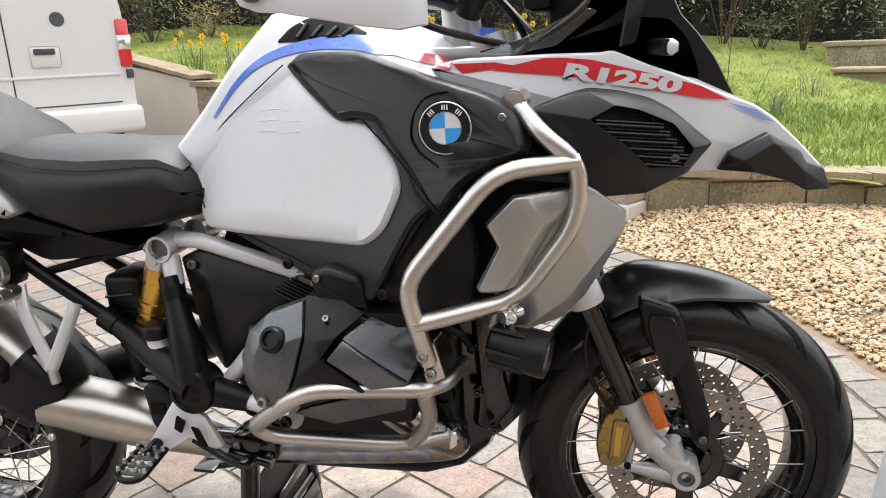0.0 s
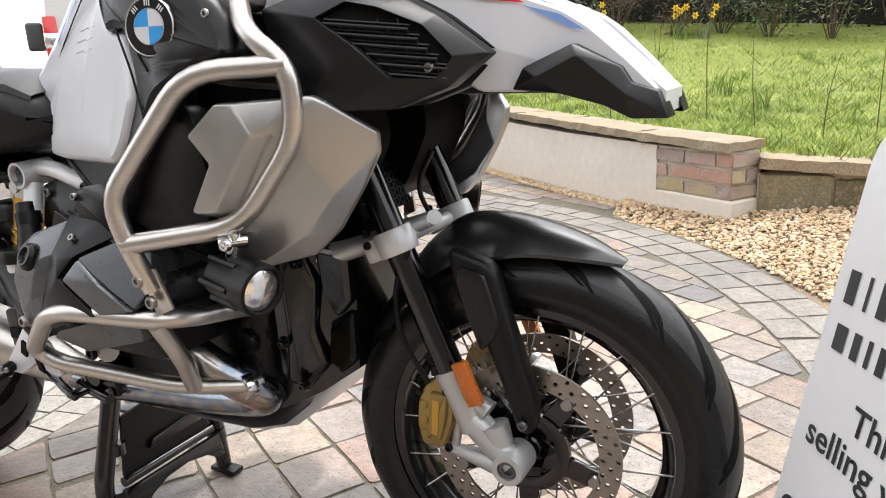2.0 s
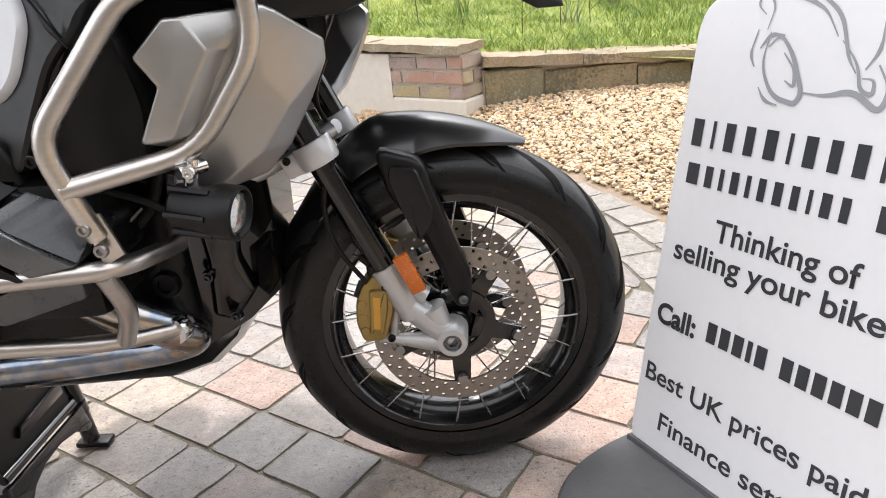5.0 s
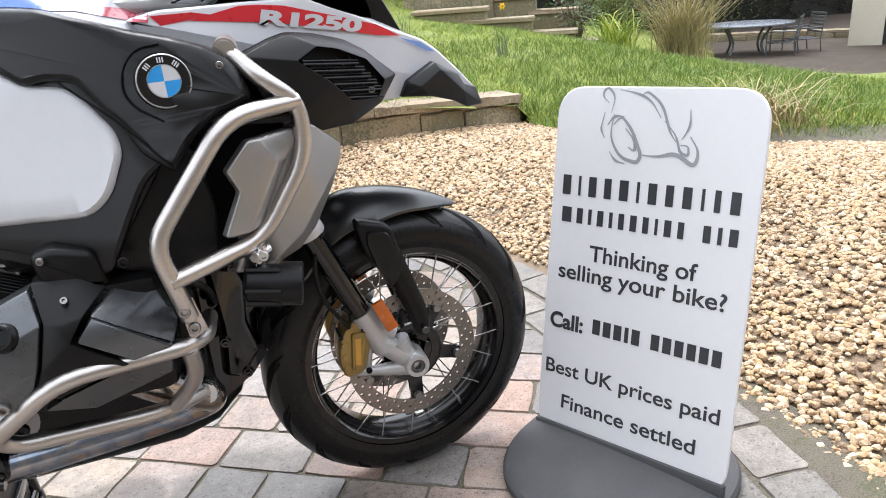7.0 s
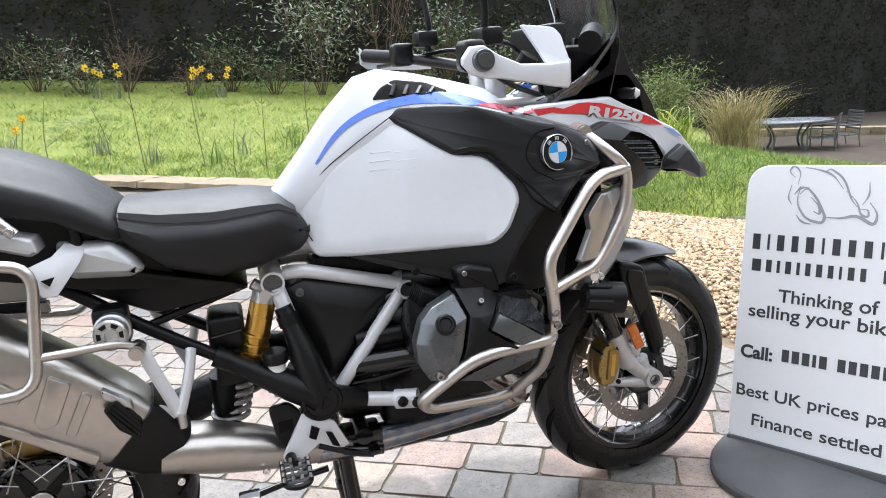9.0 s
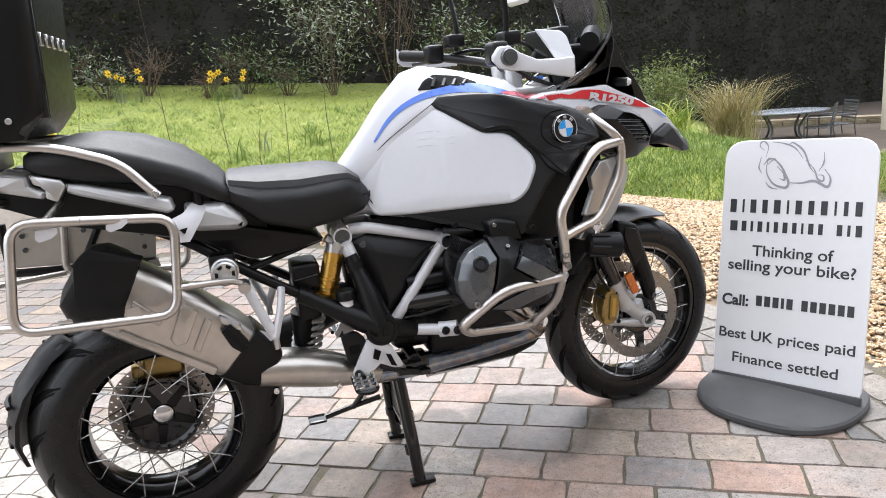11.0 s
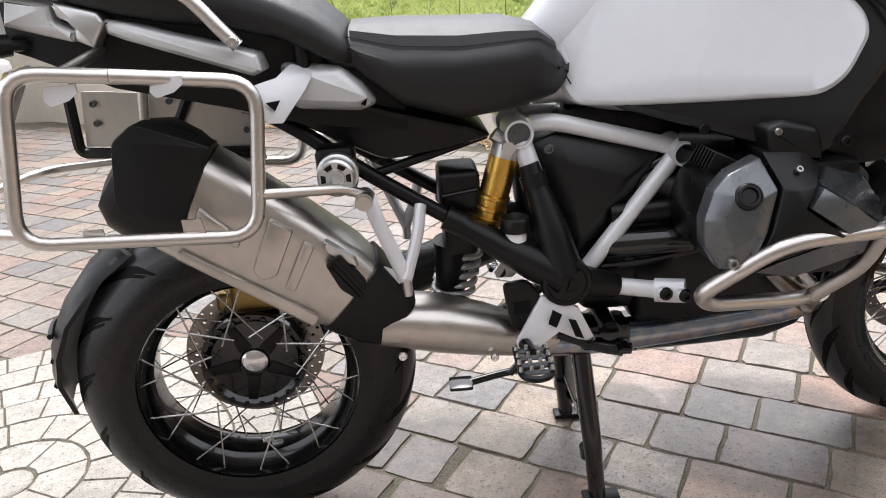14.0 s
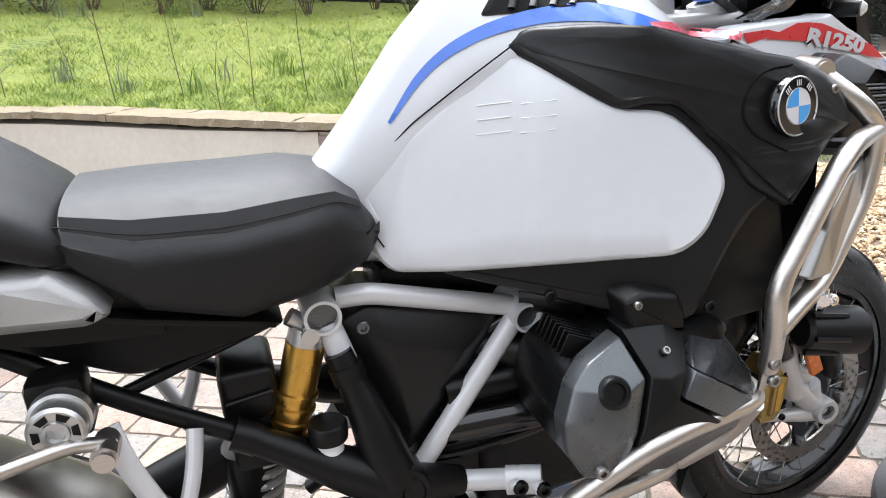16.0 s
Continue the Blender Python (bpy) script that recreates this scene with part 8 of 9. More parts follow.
part("tail_body", shape([[(x, yc(x) - w, z0), (x, yc(x) + w, z0), (x, yc(x) + w, z1), (x, yc(x) - w, z1)] for x, w, z0, z1 in ((0.34, 0.09, 0.79, 0.90), (0.22, 0.10, 0.81, 0.93), (0.12, 0.11, 0.84, 0.975), (-0.10, 0.11, 0.90, 1.01), (-0.22, 0.09, 0.955, 1.035), (-0.25, 0.08, 0.965, 1.035))]), BLACK, bike)
lamp_body = part("tail_lamp", shape([[(x, yc(x) - w, z0), (x, yc(x) + w, z0), (x, yc(x) + w, z1), (x, yc(x) - w, z1)] for x, w, z0, z1 in ((-0.245, 0.075, 0.978, 1.046), (-0.275, 0.072, 0.985, 1.054), (-0.305, 0.055, 1.008, 1.062))]), CLEAR_LENS, bike, "tail lamp under a clear cover")
part("red_reflector", box(-0.292, -0.262, yc(-0.28) - 0.0735, yc(-0.28) - 0.058, 1.005, 1.032, 0.004, 2), LAMP_RED, lamp_body)
for s in (-1, 1):
    part("indicator", join(tube(both([(-0.20, -0.24, 0.972), (-0.25, -0.285, 0.974)], s), 0.010, 8), swept(both([(-0.24, -0.275, 0.974), (-0.265, -0.295, 0.974), (-0.28, -0.30, 0.974)], s), [(0.018, 0.016), (0.020, 0.018), (0.012, 0.010)], n=12)), BLACK, bike, "black indicator")
part("plate_holder", turned(box(0.003, 0.012, -0.088, 0.088, -0.092, 0.092, 0.004, 2), Matrix.Translation((-0.338, yc(-0.34) + 0.01, 0.855)) @ Matrix.Rotation(YAW + 0.2, 4, "Z") @ Matrix.Rotation(radians(28), 4, "Y")), BLACK, bike)
npl = part("number_plate", turned(box(-0.004, 0.004, -0.085, 0.085, -0.088, 0.088, 0.003, 2), Matrix.Translation((-0.338, yc(-0.34) + 0.01, 0.855)) @ Matrix.Rotation(YAW + 0.2, 4, "Z") @ Matrix.Rotation(radians(28), 4, "Y")), PLATE_YELLOW, bike, "yellow rear number plate")
hug = [(-0.205, 0.628), (-0.258, 0.590), (-0.323, 0.515), (-0.352, 0.455), (-0.363, 0.40), (-0.352, 0.336)]
part("rear_mudguard", shape([[Vector((x, -0.16 + w * k, z)) + Vector((0.035 * abs(k) ** 2, 0, -0.02 * abs(k) ** 2)) for k in (-1, -0.6, 0, 0.6, 1)] + [Vector((x + 0.010, -0.16 + w * k, z)) + Vector((0.035 * abs(k) ** 2, 0, -0.02 * abs(k) ** 2)) for k in (1, 0.6, 0, -0.6, -1)] for (x, z), w in zip(hug, (0.05, 0.08, 0.09, 0.09, 0.09, 0.08))]), BLACK, bike, "black rear spray guard")
part("guard_arm", tube([(-0.24, -0.15, 0.595), (-0.14, -0.03, 0.60), (0.05, -0.01, 0.42)], 0.012, 8), BLACK, bike)
for k in range(3):
    z = 0.47 - 0.05 * k
    part("guard_rib", tube([(-0.330 - 0.006 * k, -0.225, z), (-0.352 - 0.006 * k, -0.16, z + 0.005), (-0.330 - 0.006 * k, -0.095, z)], 0.006, 6), BLACK, bike)

STAND_Y = -0.04
# centre stand
for s in (-1, 1):
    foot = Vector((0.668, STAND_Y + s * 0.155 - 0.02, 0.012))
    st = part("stand_leg", tube([(0.645, STAND_Y + s * 0.10, 0.355), foot + Vector((-0.01, 0, 0.12)), foot], [0.0195, 0.0175], 18, bend=0.03), GLOSS_BLACK, bike, "black centre stand leg")
    for z in (0.20, 0.10):
        part("collar", tube([(0.655 + (0.2 - z) * 0.05, STAND_Y + s * (0.125 + (0.2 - z) * 0.12) - 0.008, z + 0.012), (0.657 + (0.2 - z) * 0.05, STAND_Y + s * (0.127 + (0.2 - z) * 0.12) - 0.008, z - 0.012)], 0.0225, 18), GLOSS_BLACK, st)
    part("stand_foot", join(box(foot.x - 0.03, foot.x + 0.045, foot.y - 0.018, foot.y + 0.018, 0.001, 0.014, 0.004, 2), box(foot.x + 0.0, foot.x + 0.012, foot.y - 0.014, foot.y + 0.014, 0.01, 0.04, 0.004, 2)), BLACK, st)
part("stand_plate", plate([(0.655, STAND_Y - 0.112, 0.262), (0.655, STAND_Y - 0.05, 0.268), (0.655, STAND_Y + 0.0, 0.285), (0.655, STAND_Y + 0.09, 0.285), (0.660, STAND_Y + 0.105, 0.135), (0.660, STAND_Y - 0.130, 0.135)], 0.006, (1, 0, 0)), BLACK, bike, "black stand web")
part("stand_rib", plate([(0.664, STAND_Y - 0.065, 0.165), (0.664, STAND_Y - 0.055, 0.185), (0.664, STAND_Y + 0.085, 0.195), (0.664, STAND_Y + 0.09, 0.165)], 0.010, (1, 0, 0), 0.003), GLOSS_BLACK, bike)
part("stand_cross", tube([(0.668, STAND_Y - 0.135, 0.125), (0.668, STAND_Y + 0.11, 0.125)], 0.011, 12), GLOSS_BLACK, bike)
part("stand_arch", plate([(0.672, STAND_Y - 0.150, 0.112), (0.672, STAND_Y + 0.120, 0.112), (0.676, STAND_Y + 0.128, 0.055), (0.676, STAND_Y + 0.105, 0.052), (0.674, STAND_Y + 0.075, 0.080), (0.674, STAND_Y + 0.02, 0.093), (0.674, STAND_Y - 0.04, 0.090), (0.674, STAND_Y - 0.085, 0.072), (0.676, STAND_Y - 0.105, 0.045), (0.676, STAND_Y - 0.150, 0.045)], 0.010, (1, 0, 0), 0.003), GLOSS_BLACK, bike, "black stand arch plate")
part("stand_lever", join(tube([(0.62, STAND_Y + 0.09, 0.175), (0.52, STAND_Y + 0.11, 0.150), (0.40, STAND_Y + 0.09, 0.135)], 0.009, 10, bend=0.06), tube([(0.62, STAND_Y + 0.09, 0.26), (0.53, STAND_Y + 0.10, 0.152)], 0.009, 10), box(0.385, 0.44, STAND_Y + 0.06, STAND_Y + 0.115, 0.138, 0.148, 0.004, 2)), GLOSS_BLACK, bike, "black stand lever")
part("side_stand", tube([(0.64, STAND_Y + 0.17, 0.35), (0.50, STAND_Y + 0.20, 0.25)], 0.014, 10), BLACK, bike)

# top box
tb = thing("top_box", "black metal luggage box on the carrier of the motorcycle", "luggage box")
cy = -0.155
bx = part("box", shape([outline([(-0.52, cy - 0.2, z), (-0.52, cy + 0.2, z), (-0.085 - d, cy + 0.2, z), (-0.085 - d, cy - 0.2, z)], 0.045, 4) for z, d in ((1.108, 0.05), (1.118, 0.04), (1.165, 0.0), (1.42, -0.015))]), BLACK, tb, "black panelled box")
part("lid", shape([outline([(-0.53, cy - 0.21, z), (-0.53, cy + 0.21, z), (-0.07 - d, cy + 0.21, z), (-0.07 - d, cy - 0.21, z)], 0.045, 4) for z, d in ((1.415, -0.0), (1.445, -0.0), (1.47, 0.03))]), BLACK, tb)
for p in ((-0.155, 1.15), (-0.20, 1.15), (-0.155, 1.40), (-0.25, 1.40)):
    part("rivet", bolt((p[0], cy - 0.201, p[1]), (0, -1, 0), 0.007, 0.003), ALU, tb)
part("corner", join(tube([(-0.092, cy - 0.165, 1.15), (-0.080, cy - 0.165, 1.40)], 0.012, 10), tube([(-0.14, cy - 0.19, 1.118), (-0.10, cy - 0.17, 1.165)], 0.012, 8)), GLOSS_BLACK, tb)
for k in range(5):
    part("latch", box(-0.082, -0.070, cy - 0.15 + k * 0.06, cy - 0.12 + k * 0.06, 1.30, 1.33, 0.003, 2), CHROME, tb)

# handlebars, guards, controls, clamps
hb = part("handlebar", tube([(0.905, -0.462, 1.190), (0.97, -0.33, 1.205), (1.09, -0.13, 1.185), (1.10, yc(1.1), 1.165), (1.085, 0.10, 1.19), (0.955, 0.27, 1.225), (0.885, 0.395, 1.238)], 0.014, 14, bend=0.09), GREY_BLACK, bike, "black tapered handlebar")
for a, b in (((0.912, -0.448, 1.191), (0.966, -0.338, 1.204)), ((0.887, 0.392, 1.238), (0.948, 0.285, 1.226))):
    part("grip", tube([a, b], 0.0185, 18), RUBBER, hb, "black rubber grip")
gp = Vector((0.926, -0.472, 1.191))
guard = part("lever_guard", shape([outline([(x, y - 0.006, z1), (x, y + 0.012, z1 + 0.002), (x, y + 0.014, z0), (x, y - 0.006, z0)], 0.006, 2) for x, y, z0, z1 in
                                   ((0.893, -0.470, 1.185, 1.197), (0.906, -0.475, 1.168, 1.215), (0.93, -0.478, 1.160, 1.216), (0.958, -0.478, 1.158, 1.198), (1.00, -0.478, 1.150, 1.180), (1.06, -0.472, 1.138, 1.178), (1.10, -0.455, 1.132, 1.180), (1.125, -0.415, 1.138, 1.185))]), WHITE, bike, "white plastic lever guard")
part("guard_flap", panel([(1.031, -0.405, 1.253), (1.090, -0.425, 1.244), (1.101, -0.432, 1.230), (1.113, -0.450, 1.172), (1.063, -0.450, 1.176), (1.058, -0.425, 1.202)], 0.008, 0.006, 0.004, 0.0, -1, dome=False), MATT_WHITE, guard, "white wind flap")
part("bar_end", lathe([(0, 0.012), (0.013, 0.012), (0.014, 0.009), (0.0185, 0.009), (0.020, 0.004), (0.020, -0.02), (0, -0.02)], gp + Vector((0, -0.012, 0)), (0, -1, 0), 28), ENGINE, guard)
lguard = part("lever_guard", shape([outline([(x, y - 0.010, z1), (x, y + 0.006, z1), (x, y + 0.006, z0), (x, y - 0.010, z0)], 0.005, 2) for x, y, z0, z1 in ((0.872, 0.405, 1.215, 1.262), (0.89, 0.408, 1.202, 1.245), (0.95, 0.405, 1.195, 1.222), (1.02, 0.395, 1.19, 1.222), (1.07, 0.37, 1.19, 1.235))]), WHITE, bike, "white plastic lever guard")
part("switch_housing", box(0.945, 0.99, -0.335, -0.26, 1.175, 1.235, 0.012, 3), BLACK, bike)
part("switch_housing", box(0.93, 0.985, 0.215, 0.285, 1.20, 1.26, 0.012, 3), BLACK, bike)
part("reservoir", box(0.985, 1.04, 0.16, 0.23, 1.245, 1.285, 0.008, 2), BLACK, bike)
part("reservoir", box(1.01, 1.06, -0.25, -0.18, 1.225, 1.262, 0.008, 2), BLACK, bike)
part("brake_lever", tube([(0.99, -0.28, 1.195), (0.99, -0.38, 1.175), (0.96, -0.44, 1.17)], 0.006, 8), ENGINE, bike)
part("clutch_lever", tube([(0.98, 0.24, 1.225), (0.96, 0.33, 1.21), (0.92, 0.39, 1.205)], 0.006, 8), ENGINE, bike)
for y, h in ((-0.23, 1.46), (0.20, 1.50)):
    part("mirror_stem", tube([(1.02, y, 1.235), (1.025, y - 0.01, 1.30), (1.0, y + (0.02 if y > 0 else -0.02), h)], 0.008, 10, bend=0.03), BLACK, bike)
part("fork_yoke", join(box(1.06, 1.20, yc(1.1) - 0.13, yc(1.1) + 0.13, 1.085, 1.11, 0.01, 2), tube([(1.17, yc(1.17) - 0.104, 1.07), (1.155, yc(1.17) - 0.104, 1.125)], 0.030, 20), tube([(1.17, yc(1.17) + 0.104, 1.07), (1.155, yc(1.17) + 0.104, 1.125)], 0.030, 20),
                       tube([(1.10, yc(1.1) - 0.055, 1.10), (1.095, yc(1.1) - 0.055, 1.175)], 0.024, 18), tube([(1.10, yc(1.1) + 0.055, 1.10), (1.095, yc(1.1) + 0.055, 1.175)], 0.024, 18)), SILVER, bike, "cast silver top yoke and bar clamps")
part("fork_cap", join(lathe([(0, 0.0), (0.018, 0.0), (0.018, 0.012), (0, 0.012)], (1.153, yc(1.17) - 0.104, 1.125), (0, 0, 1), 18)), BLUE, bike)
for run in ([(1.01, -0.20, 1.22), (1.10, -0.16, 1.24), (1.20, -0.10, 1.16), (1.24, -0.06, 1.05)], [(1.0, -0.24, 1.19), (1.08, -0.22, 1.14), (1.22, -0.12, 1.10)], [(0.99, 0.22, 1.22), (1.10, 0.16, 1.24), (1.22, 0.06, 1.12)]):
    part("cable", tube(run, 0.006, 8, bend=0.08), BLACK, bike)
part("instrument", join(box(1.215, 1.26, yc(1.2) - 0.12, yc(1.2) + 0.12, 1.16, 1.27, 0.01, 2), box(1.25, 1.36, yc(1.3) - 0.09, yc(1.3) + 0.09, 1.08, 1.22, 0.02, 2)), BLACK, bike, "black instrument display")
part("sat_nav", turned(box(-0.012, 0.012, -0.07, 0.07, -0.05, 0.05, 0.008, 2), Matrix.Translation((1.17, yc(1.15), 1.39)) @ Matrix.Rotation(radians(30), 4, "Y")), VAN, bike, "pale mounted display")
part("ignition", tube([(1.13, -0.15, 1.16), (1.15, -0.17, 1.20)], 0.022, 16), BLACK, bike)
part("screen_knob", tube([(1.30, -0.17, 1.22), (1.33, -0.13, 1.24)], 0.028, 16), BLACK, bike)

# screen, its cheeks and the lamp cowl
for s in (-1, 1):
    cheek = part("cowl_cheek", panel(both([(x, -0.118 + 0.2 * (x - 1.3), z) for x, z in ((1.205, 1.085), (1.284, 1.118), (1.337, 1.142), (1.382, 1.172), (1.395, 1.245), (1.425, 1.225), (1.462, 1.146), (1.488, 1.119), (1.519, 1.077), (1.553, 1.014), (1.530, 1.010), (1.492, 1.036), (1.489, 1.060), (1.469, 1.104), (1.441, 1.134), (1.395, 1.138), (1.338, 1.097), (1.26, 1.085))], s), 0.02, 0.008, 0.006, 0.0, s, dome=False), GREY_BLACK, bike, "dark grey headlamp cowl side")
    part("cowl_recess", panel(both([(x, -0.104 + 0.2 * (x - 1.3), z) for x, z in ((1.27, 1.06), (1.34, 1.10), (1.40, 1.15), (1.45, 1.14), (1.49, 1.08), (1.51, 1.02), (1.40, 1.03))], s), 0.02, 0.006, 0.004, 0.0, s, dome=False), BLACK, cheek)
    for x in (1.389, 1.410):
        part("bolt", bolt(both([(x, -0.108 + 0.2 * (x - 1.3), 1.0995)], s)[0], (0, s, 0), 0.0075, 0.006), ENGINE, cheek)
    part("screen_frame", tube(both([(1.20, -0.168, 1.090), (1.30, -0.160, 1.150), (1.39, -0.150, 1.250), (1.37, -0.14, 1.36)], s), 0.006, 8, bend=0.03), GLOSS_BLACK, bike)
    pod = part("marker_lamp", swept(both([(1.418, -0.085, 1.097), (1.428, -0.110, 1.097), (1.440, -0.130, 1.096)], s), [(0.012, 0.013), (0.015, 0.014), (0.013, 0.012)], n=12), BLACK, bike, "black indicator with clear lens")
    part("lens", swept(both([(1.436, -0.116, 1.096), (1.448, -0.122, 1.096), (1.456, -0.124, 1.096)], s), [(0.013, 0.013), (0.012, 0.013), (0.006, 0.007)], n=12), CLEAR_LENS, pod, "clear lens")
    part("deflector", panel(both([(1.15, -0.190, 1.100), (1.22, -0.178, 1.118), (1.31, -0.160, 1.160), (1.335, -0.152, 1.155), (1.27, -0.160, 1.105), (1.20, -0.172, 1.095)], s), 0.004, 0.008, 0.002, 0.0, s, dome=False), SCREEN, bike, "clear wind deflector")
scr = [[Vector((x, yc(1.35) + w * k, z)) + Vector((0.05 * (1 - k * k), 0, 0.012 * (1 - k * k))) for k in (-1, -0.75, -0.5, -0.25, 0, 0.25, 0.5, 0.75, 1)] for x, z, w in ((1.37, 1.10, 0.14), (1.385, 1.20, 0.16), (1.375, 1.30, 0.165), (1.34, 1.40, 0.155), (1.32, 1.44, 0.12))]
part("windscreen", shape([r + [p + Vector((-0.004, 0, 0)) for p in reversed(r)] for r in scr]), SCREEN, bike, "clear tinted windscreen")
part("headlamp", shape([[(1.40, -0.05, 1.17), (1.40, 0.07, 1.17), (1.40, 0.07, 1.03), (1.40, -0.05, 1.03)], [(1.49, -0.04, 1.12), (1.49, 0.06, 1.12), (1.51, 0.06, 1.03), (1.51, -0.04, 1.03)]]), GLASS, bike, "clear headlamp")


# ---- pavement sign ----
def pavement_sign():
    sg = thing("pavement_sign", "white board sign with dark lettering on a black rubber base", "sign")
    up = Vector((0.163, 0.127, 0.978)).normalized()
    across = Vector((0.481, -0.876, 0.034)).normalized()
    out = Vector((-0.86, -0.465, 0.204)).normalized()
    o = Vector((1.835, -0.006, 0.028))
    W, H = 0.485, 0.835

    def P(u, v, d=0.0):
        return o + across * u + up * v + out * d
    pts = [(0, -0.025), (W, -0.025), (W, H), (0, H)]
    front_o = outline([P(u, v, 0.003) for u, v in pts], 0.075, 7)
    front_o = [p for p in front_o]
    bm = shape([[p - out * 0.008 for p in front_o], [p - out * 0.001 for p in front_o], [p for p in outline([P(u, v, 0.004) for u, v in ((0.002, -0.023), (W - 0.002, -0.023), (W - 0.002, H - 0.002), (0.002, H - 0.002))], 0.074, 7)]])
    board = part("board", bm, SIGN_WHITE, sg, "white plastic board")

    def words(txt, u0, u1, v, height, mat, bold=0.0):
        cu = bpy.data.curves.new("lettering", "FONT")
        cu.body, cu.size, cu.offset = txt, height / 0.72, bold
        tmp = new("lettering", cu)
        bpy.context.view_layer.update()
        me = bpy.data.meshes.new_from_object(tmp.evaluated_get(bpy.context.evaluated_depsgraph_get()))
        bpy.data.objects.remove(tmp)
        bm = bmesh.new()
        bm.from_mesh(me)
        a, b = min(q.co.x for q in bm.verts), max(q.co.x for q in bm.verts)
        for q in bm.verts:
            q.co = P(u0 + (q.co.x - a) / (b - a) * (u1 - u0), v + q.co.y, 0.0052)
        part("lettering", bm, mat, board, smooth=False)

    def bars(u, v, sizes, h, mat, gap=0.006):
        for w in sizes:
            if w > 0:
                bm = bmesh.new()
                bm.faces.new([bm.verts.new(P(u + a, v + b, 0.0052)) for a, b in ((0, 0), (w, 0), (w, h), (0, h))])
                part("bar", bm, mat, board, smooth=False)
            u += abs(w) + gap
    # the trader's name and number stand as plain bars
    bars(0.029, 0.585, (0.022, 0.007, 0.020, 0.018, 0.022, 0.007, 0.020, 0.018, 0.020, 0.007, 0.013, 0.020), 0.046, SIGN_INK, 0.0205)
    bars(0.032, 0.520, (0.026, 0.016, 0.009, 0.016, 0.009, 0.014, 0.016, 0.014, 0.007, 0.016, 0.014, -0.012, 0.016, 0.009, 0.018), 0.036, SIGN_INK, 0.0148)
    words("Thinking of", 0.115, 0.376, 0.436, 0.038, SIGN_INK, 0.0008)
    words("selling your bike?", 0.034, 0.444, 0.384, 0.038, SIGN_INK, 0.0008)
    words("Call:", 0.020, 0.113, 0.258, 0.038, SIGN_INK, 0.0018)
    bars(0.139, 0.263, (0.020, 0.020, 0.020, 0.010, 0.020, -0.012, 0.020, 0.020, 0.020, 0.020, 0.020, 0.020), 0.036, SIGN_INK, 0.0078)
    words("Best UK prices paid", 0.017, 0.458, 0.140, 0.036, SIGN_INK, 0.0007)
    words("Finance settled", 0.069, 0.413, 0.056, 0.036, SIGN_INK, 0.0007)

    def brush(line, w0):
        pts = rounded([P(u, v, 0.0052) for u, v in line], 0.03, 6)
        n = len(pts)
        rows = []
        for i, p in enumerate(pts):
            d = (pts[min(i + 1, n - 1)] - pts[max(i - 1, 0)]).normalized()
            q = d.cross(out).normalized()
            w = w0 * (0.25 + 0.75 * math.sin(math.pi * (i + 0.4) / n))
            rows.append([p + q * w, p - q * w])
        part("brush_stroke", shape(rows, close_ring=False, caps=False), SIGN_GREY, board, smooth=False)
    brush([(0.142, 0.778), (0.150, 0.815), (0.128, 0.836), (0.115, 0.815), (0.135, 0.800)], 0.0028)
    brush([(0.160, 0.828), (0.200, 0.822), (0.235, 0.808), (0.262, 0.770)], 0.0028)
    brush([(0.210, 0.815), (0.225, 0.826), (0.262, 0.800), (0.285, 0.740), (0.300, 0.722)], 0.003)
    brush([(0.126, 0.778), (0.118, 0.740), (0.130, 0.722)], 0.0026)
    brush([(0.150, 0.775), (0.142, 0.725), (0.172, 0.680), (0.215, 0.672), (0.222, 0.690), (0.195, 0.745), (0.168, 0.772), (0.150, 0.752)], 0.0042)
    brush([(0.180, 0.745), (0.205, 0.720), (0.208, 0.695), (0.190, 0.705)], 0.0035)
    brush([(0.135, 0.750), (0.150, 0.772), (0.175, 0.770)], 0.0035)
    brush([(0.145, 0.692), (0.160, 0.672), (0.185, 0.668)], 0.003)
    brush([(0.225, 0.690), (0.262, 0.688), (0.300, 0.700), (0.345, 0.672), (0.352, 0.705), (0.330, 0.735)], 0.0045)
    brush([(0.270, 0.765), (0.300, 0.735), (0.310, 0.700), (0.330, 0.694), (0.328, 0.716), (0.310, 0.716)], 0.0032)
    brush([(0.325, 0.790), (0.328, 0.755), (0.312, 0.728)], 0.0026)

    # heavy moulded base, rounded to the front and the back
    c = o + across * (W / 2)
    fl, fo = Vector((across.x, across.y, 0)).normalized(), Vector((out.x, out.y, 0)).normalized()
    rings = []
    for r, z in ((0.97, 0.0), (1.0, 0.006), (1.0, 0.020), (0.975, 0.028), (0.88, 0.033), (0.55, 0.037), (0.15, 0.039)):
        ring = []
        for k in range(64):
            a = 2 * math.pi * k / 64
            u, v = math.cos(a), math.sin(a)
            u, v = math.copysign(abs(u) ** 0.78, u), math.copysign(abs(v) ** 0.9, v)
            ring.append(Vector((c.x, c.y, 0)) + fl * (u * 0.258 * r) + fo * (v * (0.275 if v > 0 else 0.22) * r) + Vector((0, 0, z)))
        rings.append(ring)
    base = part("base", shape(rings), SIGN_RUBBER, sg, "black recycled rubber base")
    foot = part("lip", box(0, W, -0.012, 0.006, -0.02, 0.012, 0.005, 2), SIGN_RUBBER, base)
    foot.matrix_world = Matrix((( across.x, -out.x, up.x, o.x), (across.y, -out.y, up.y, o.y), (across.z, -out.z, up.z, o.z), (0, 0, 0, 1)))
    for k in range(6):
        a, r = radians(60 * k), 0.018 if k else 0.0
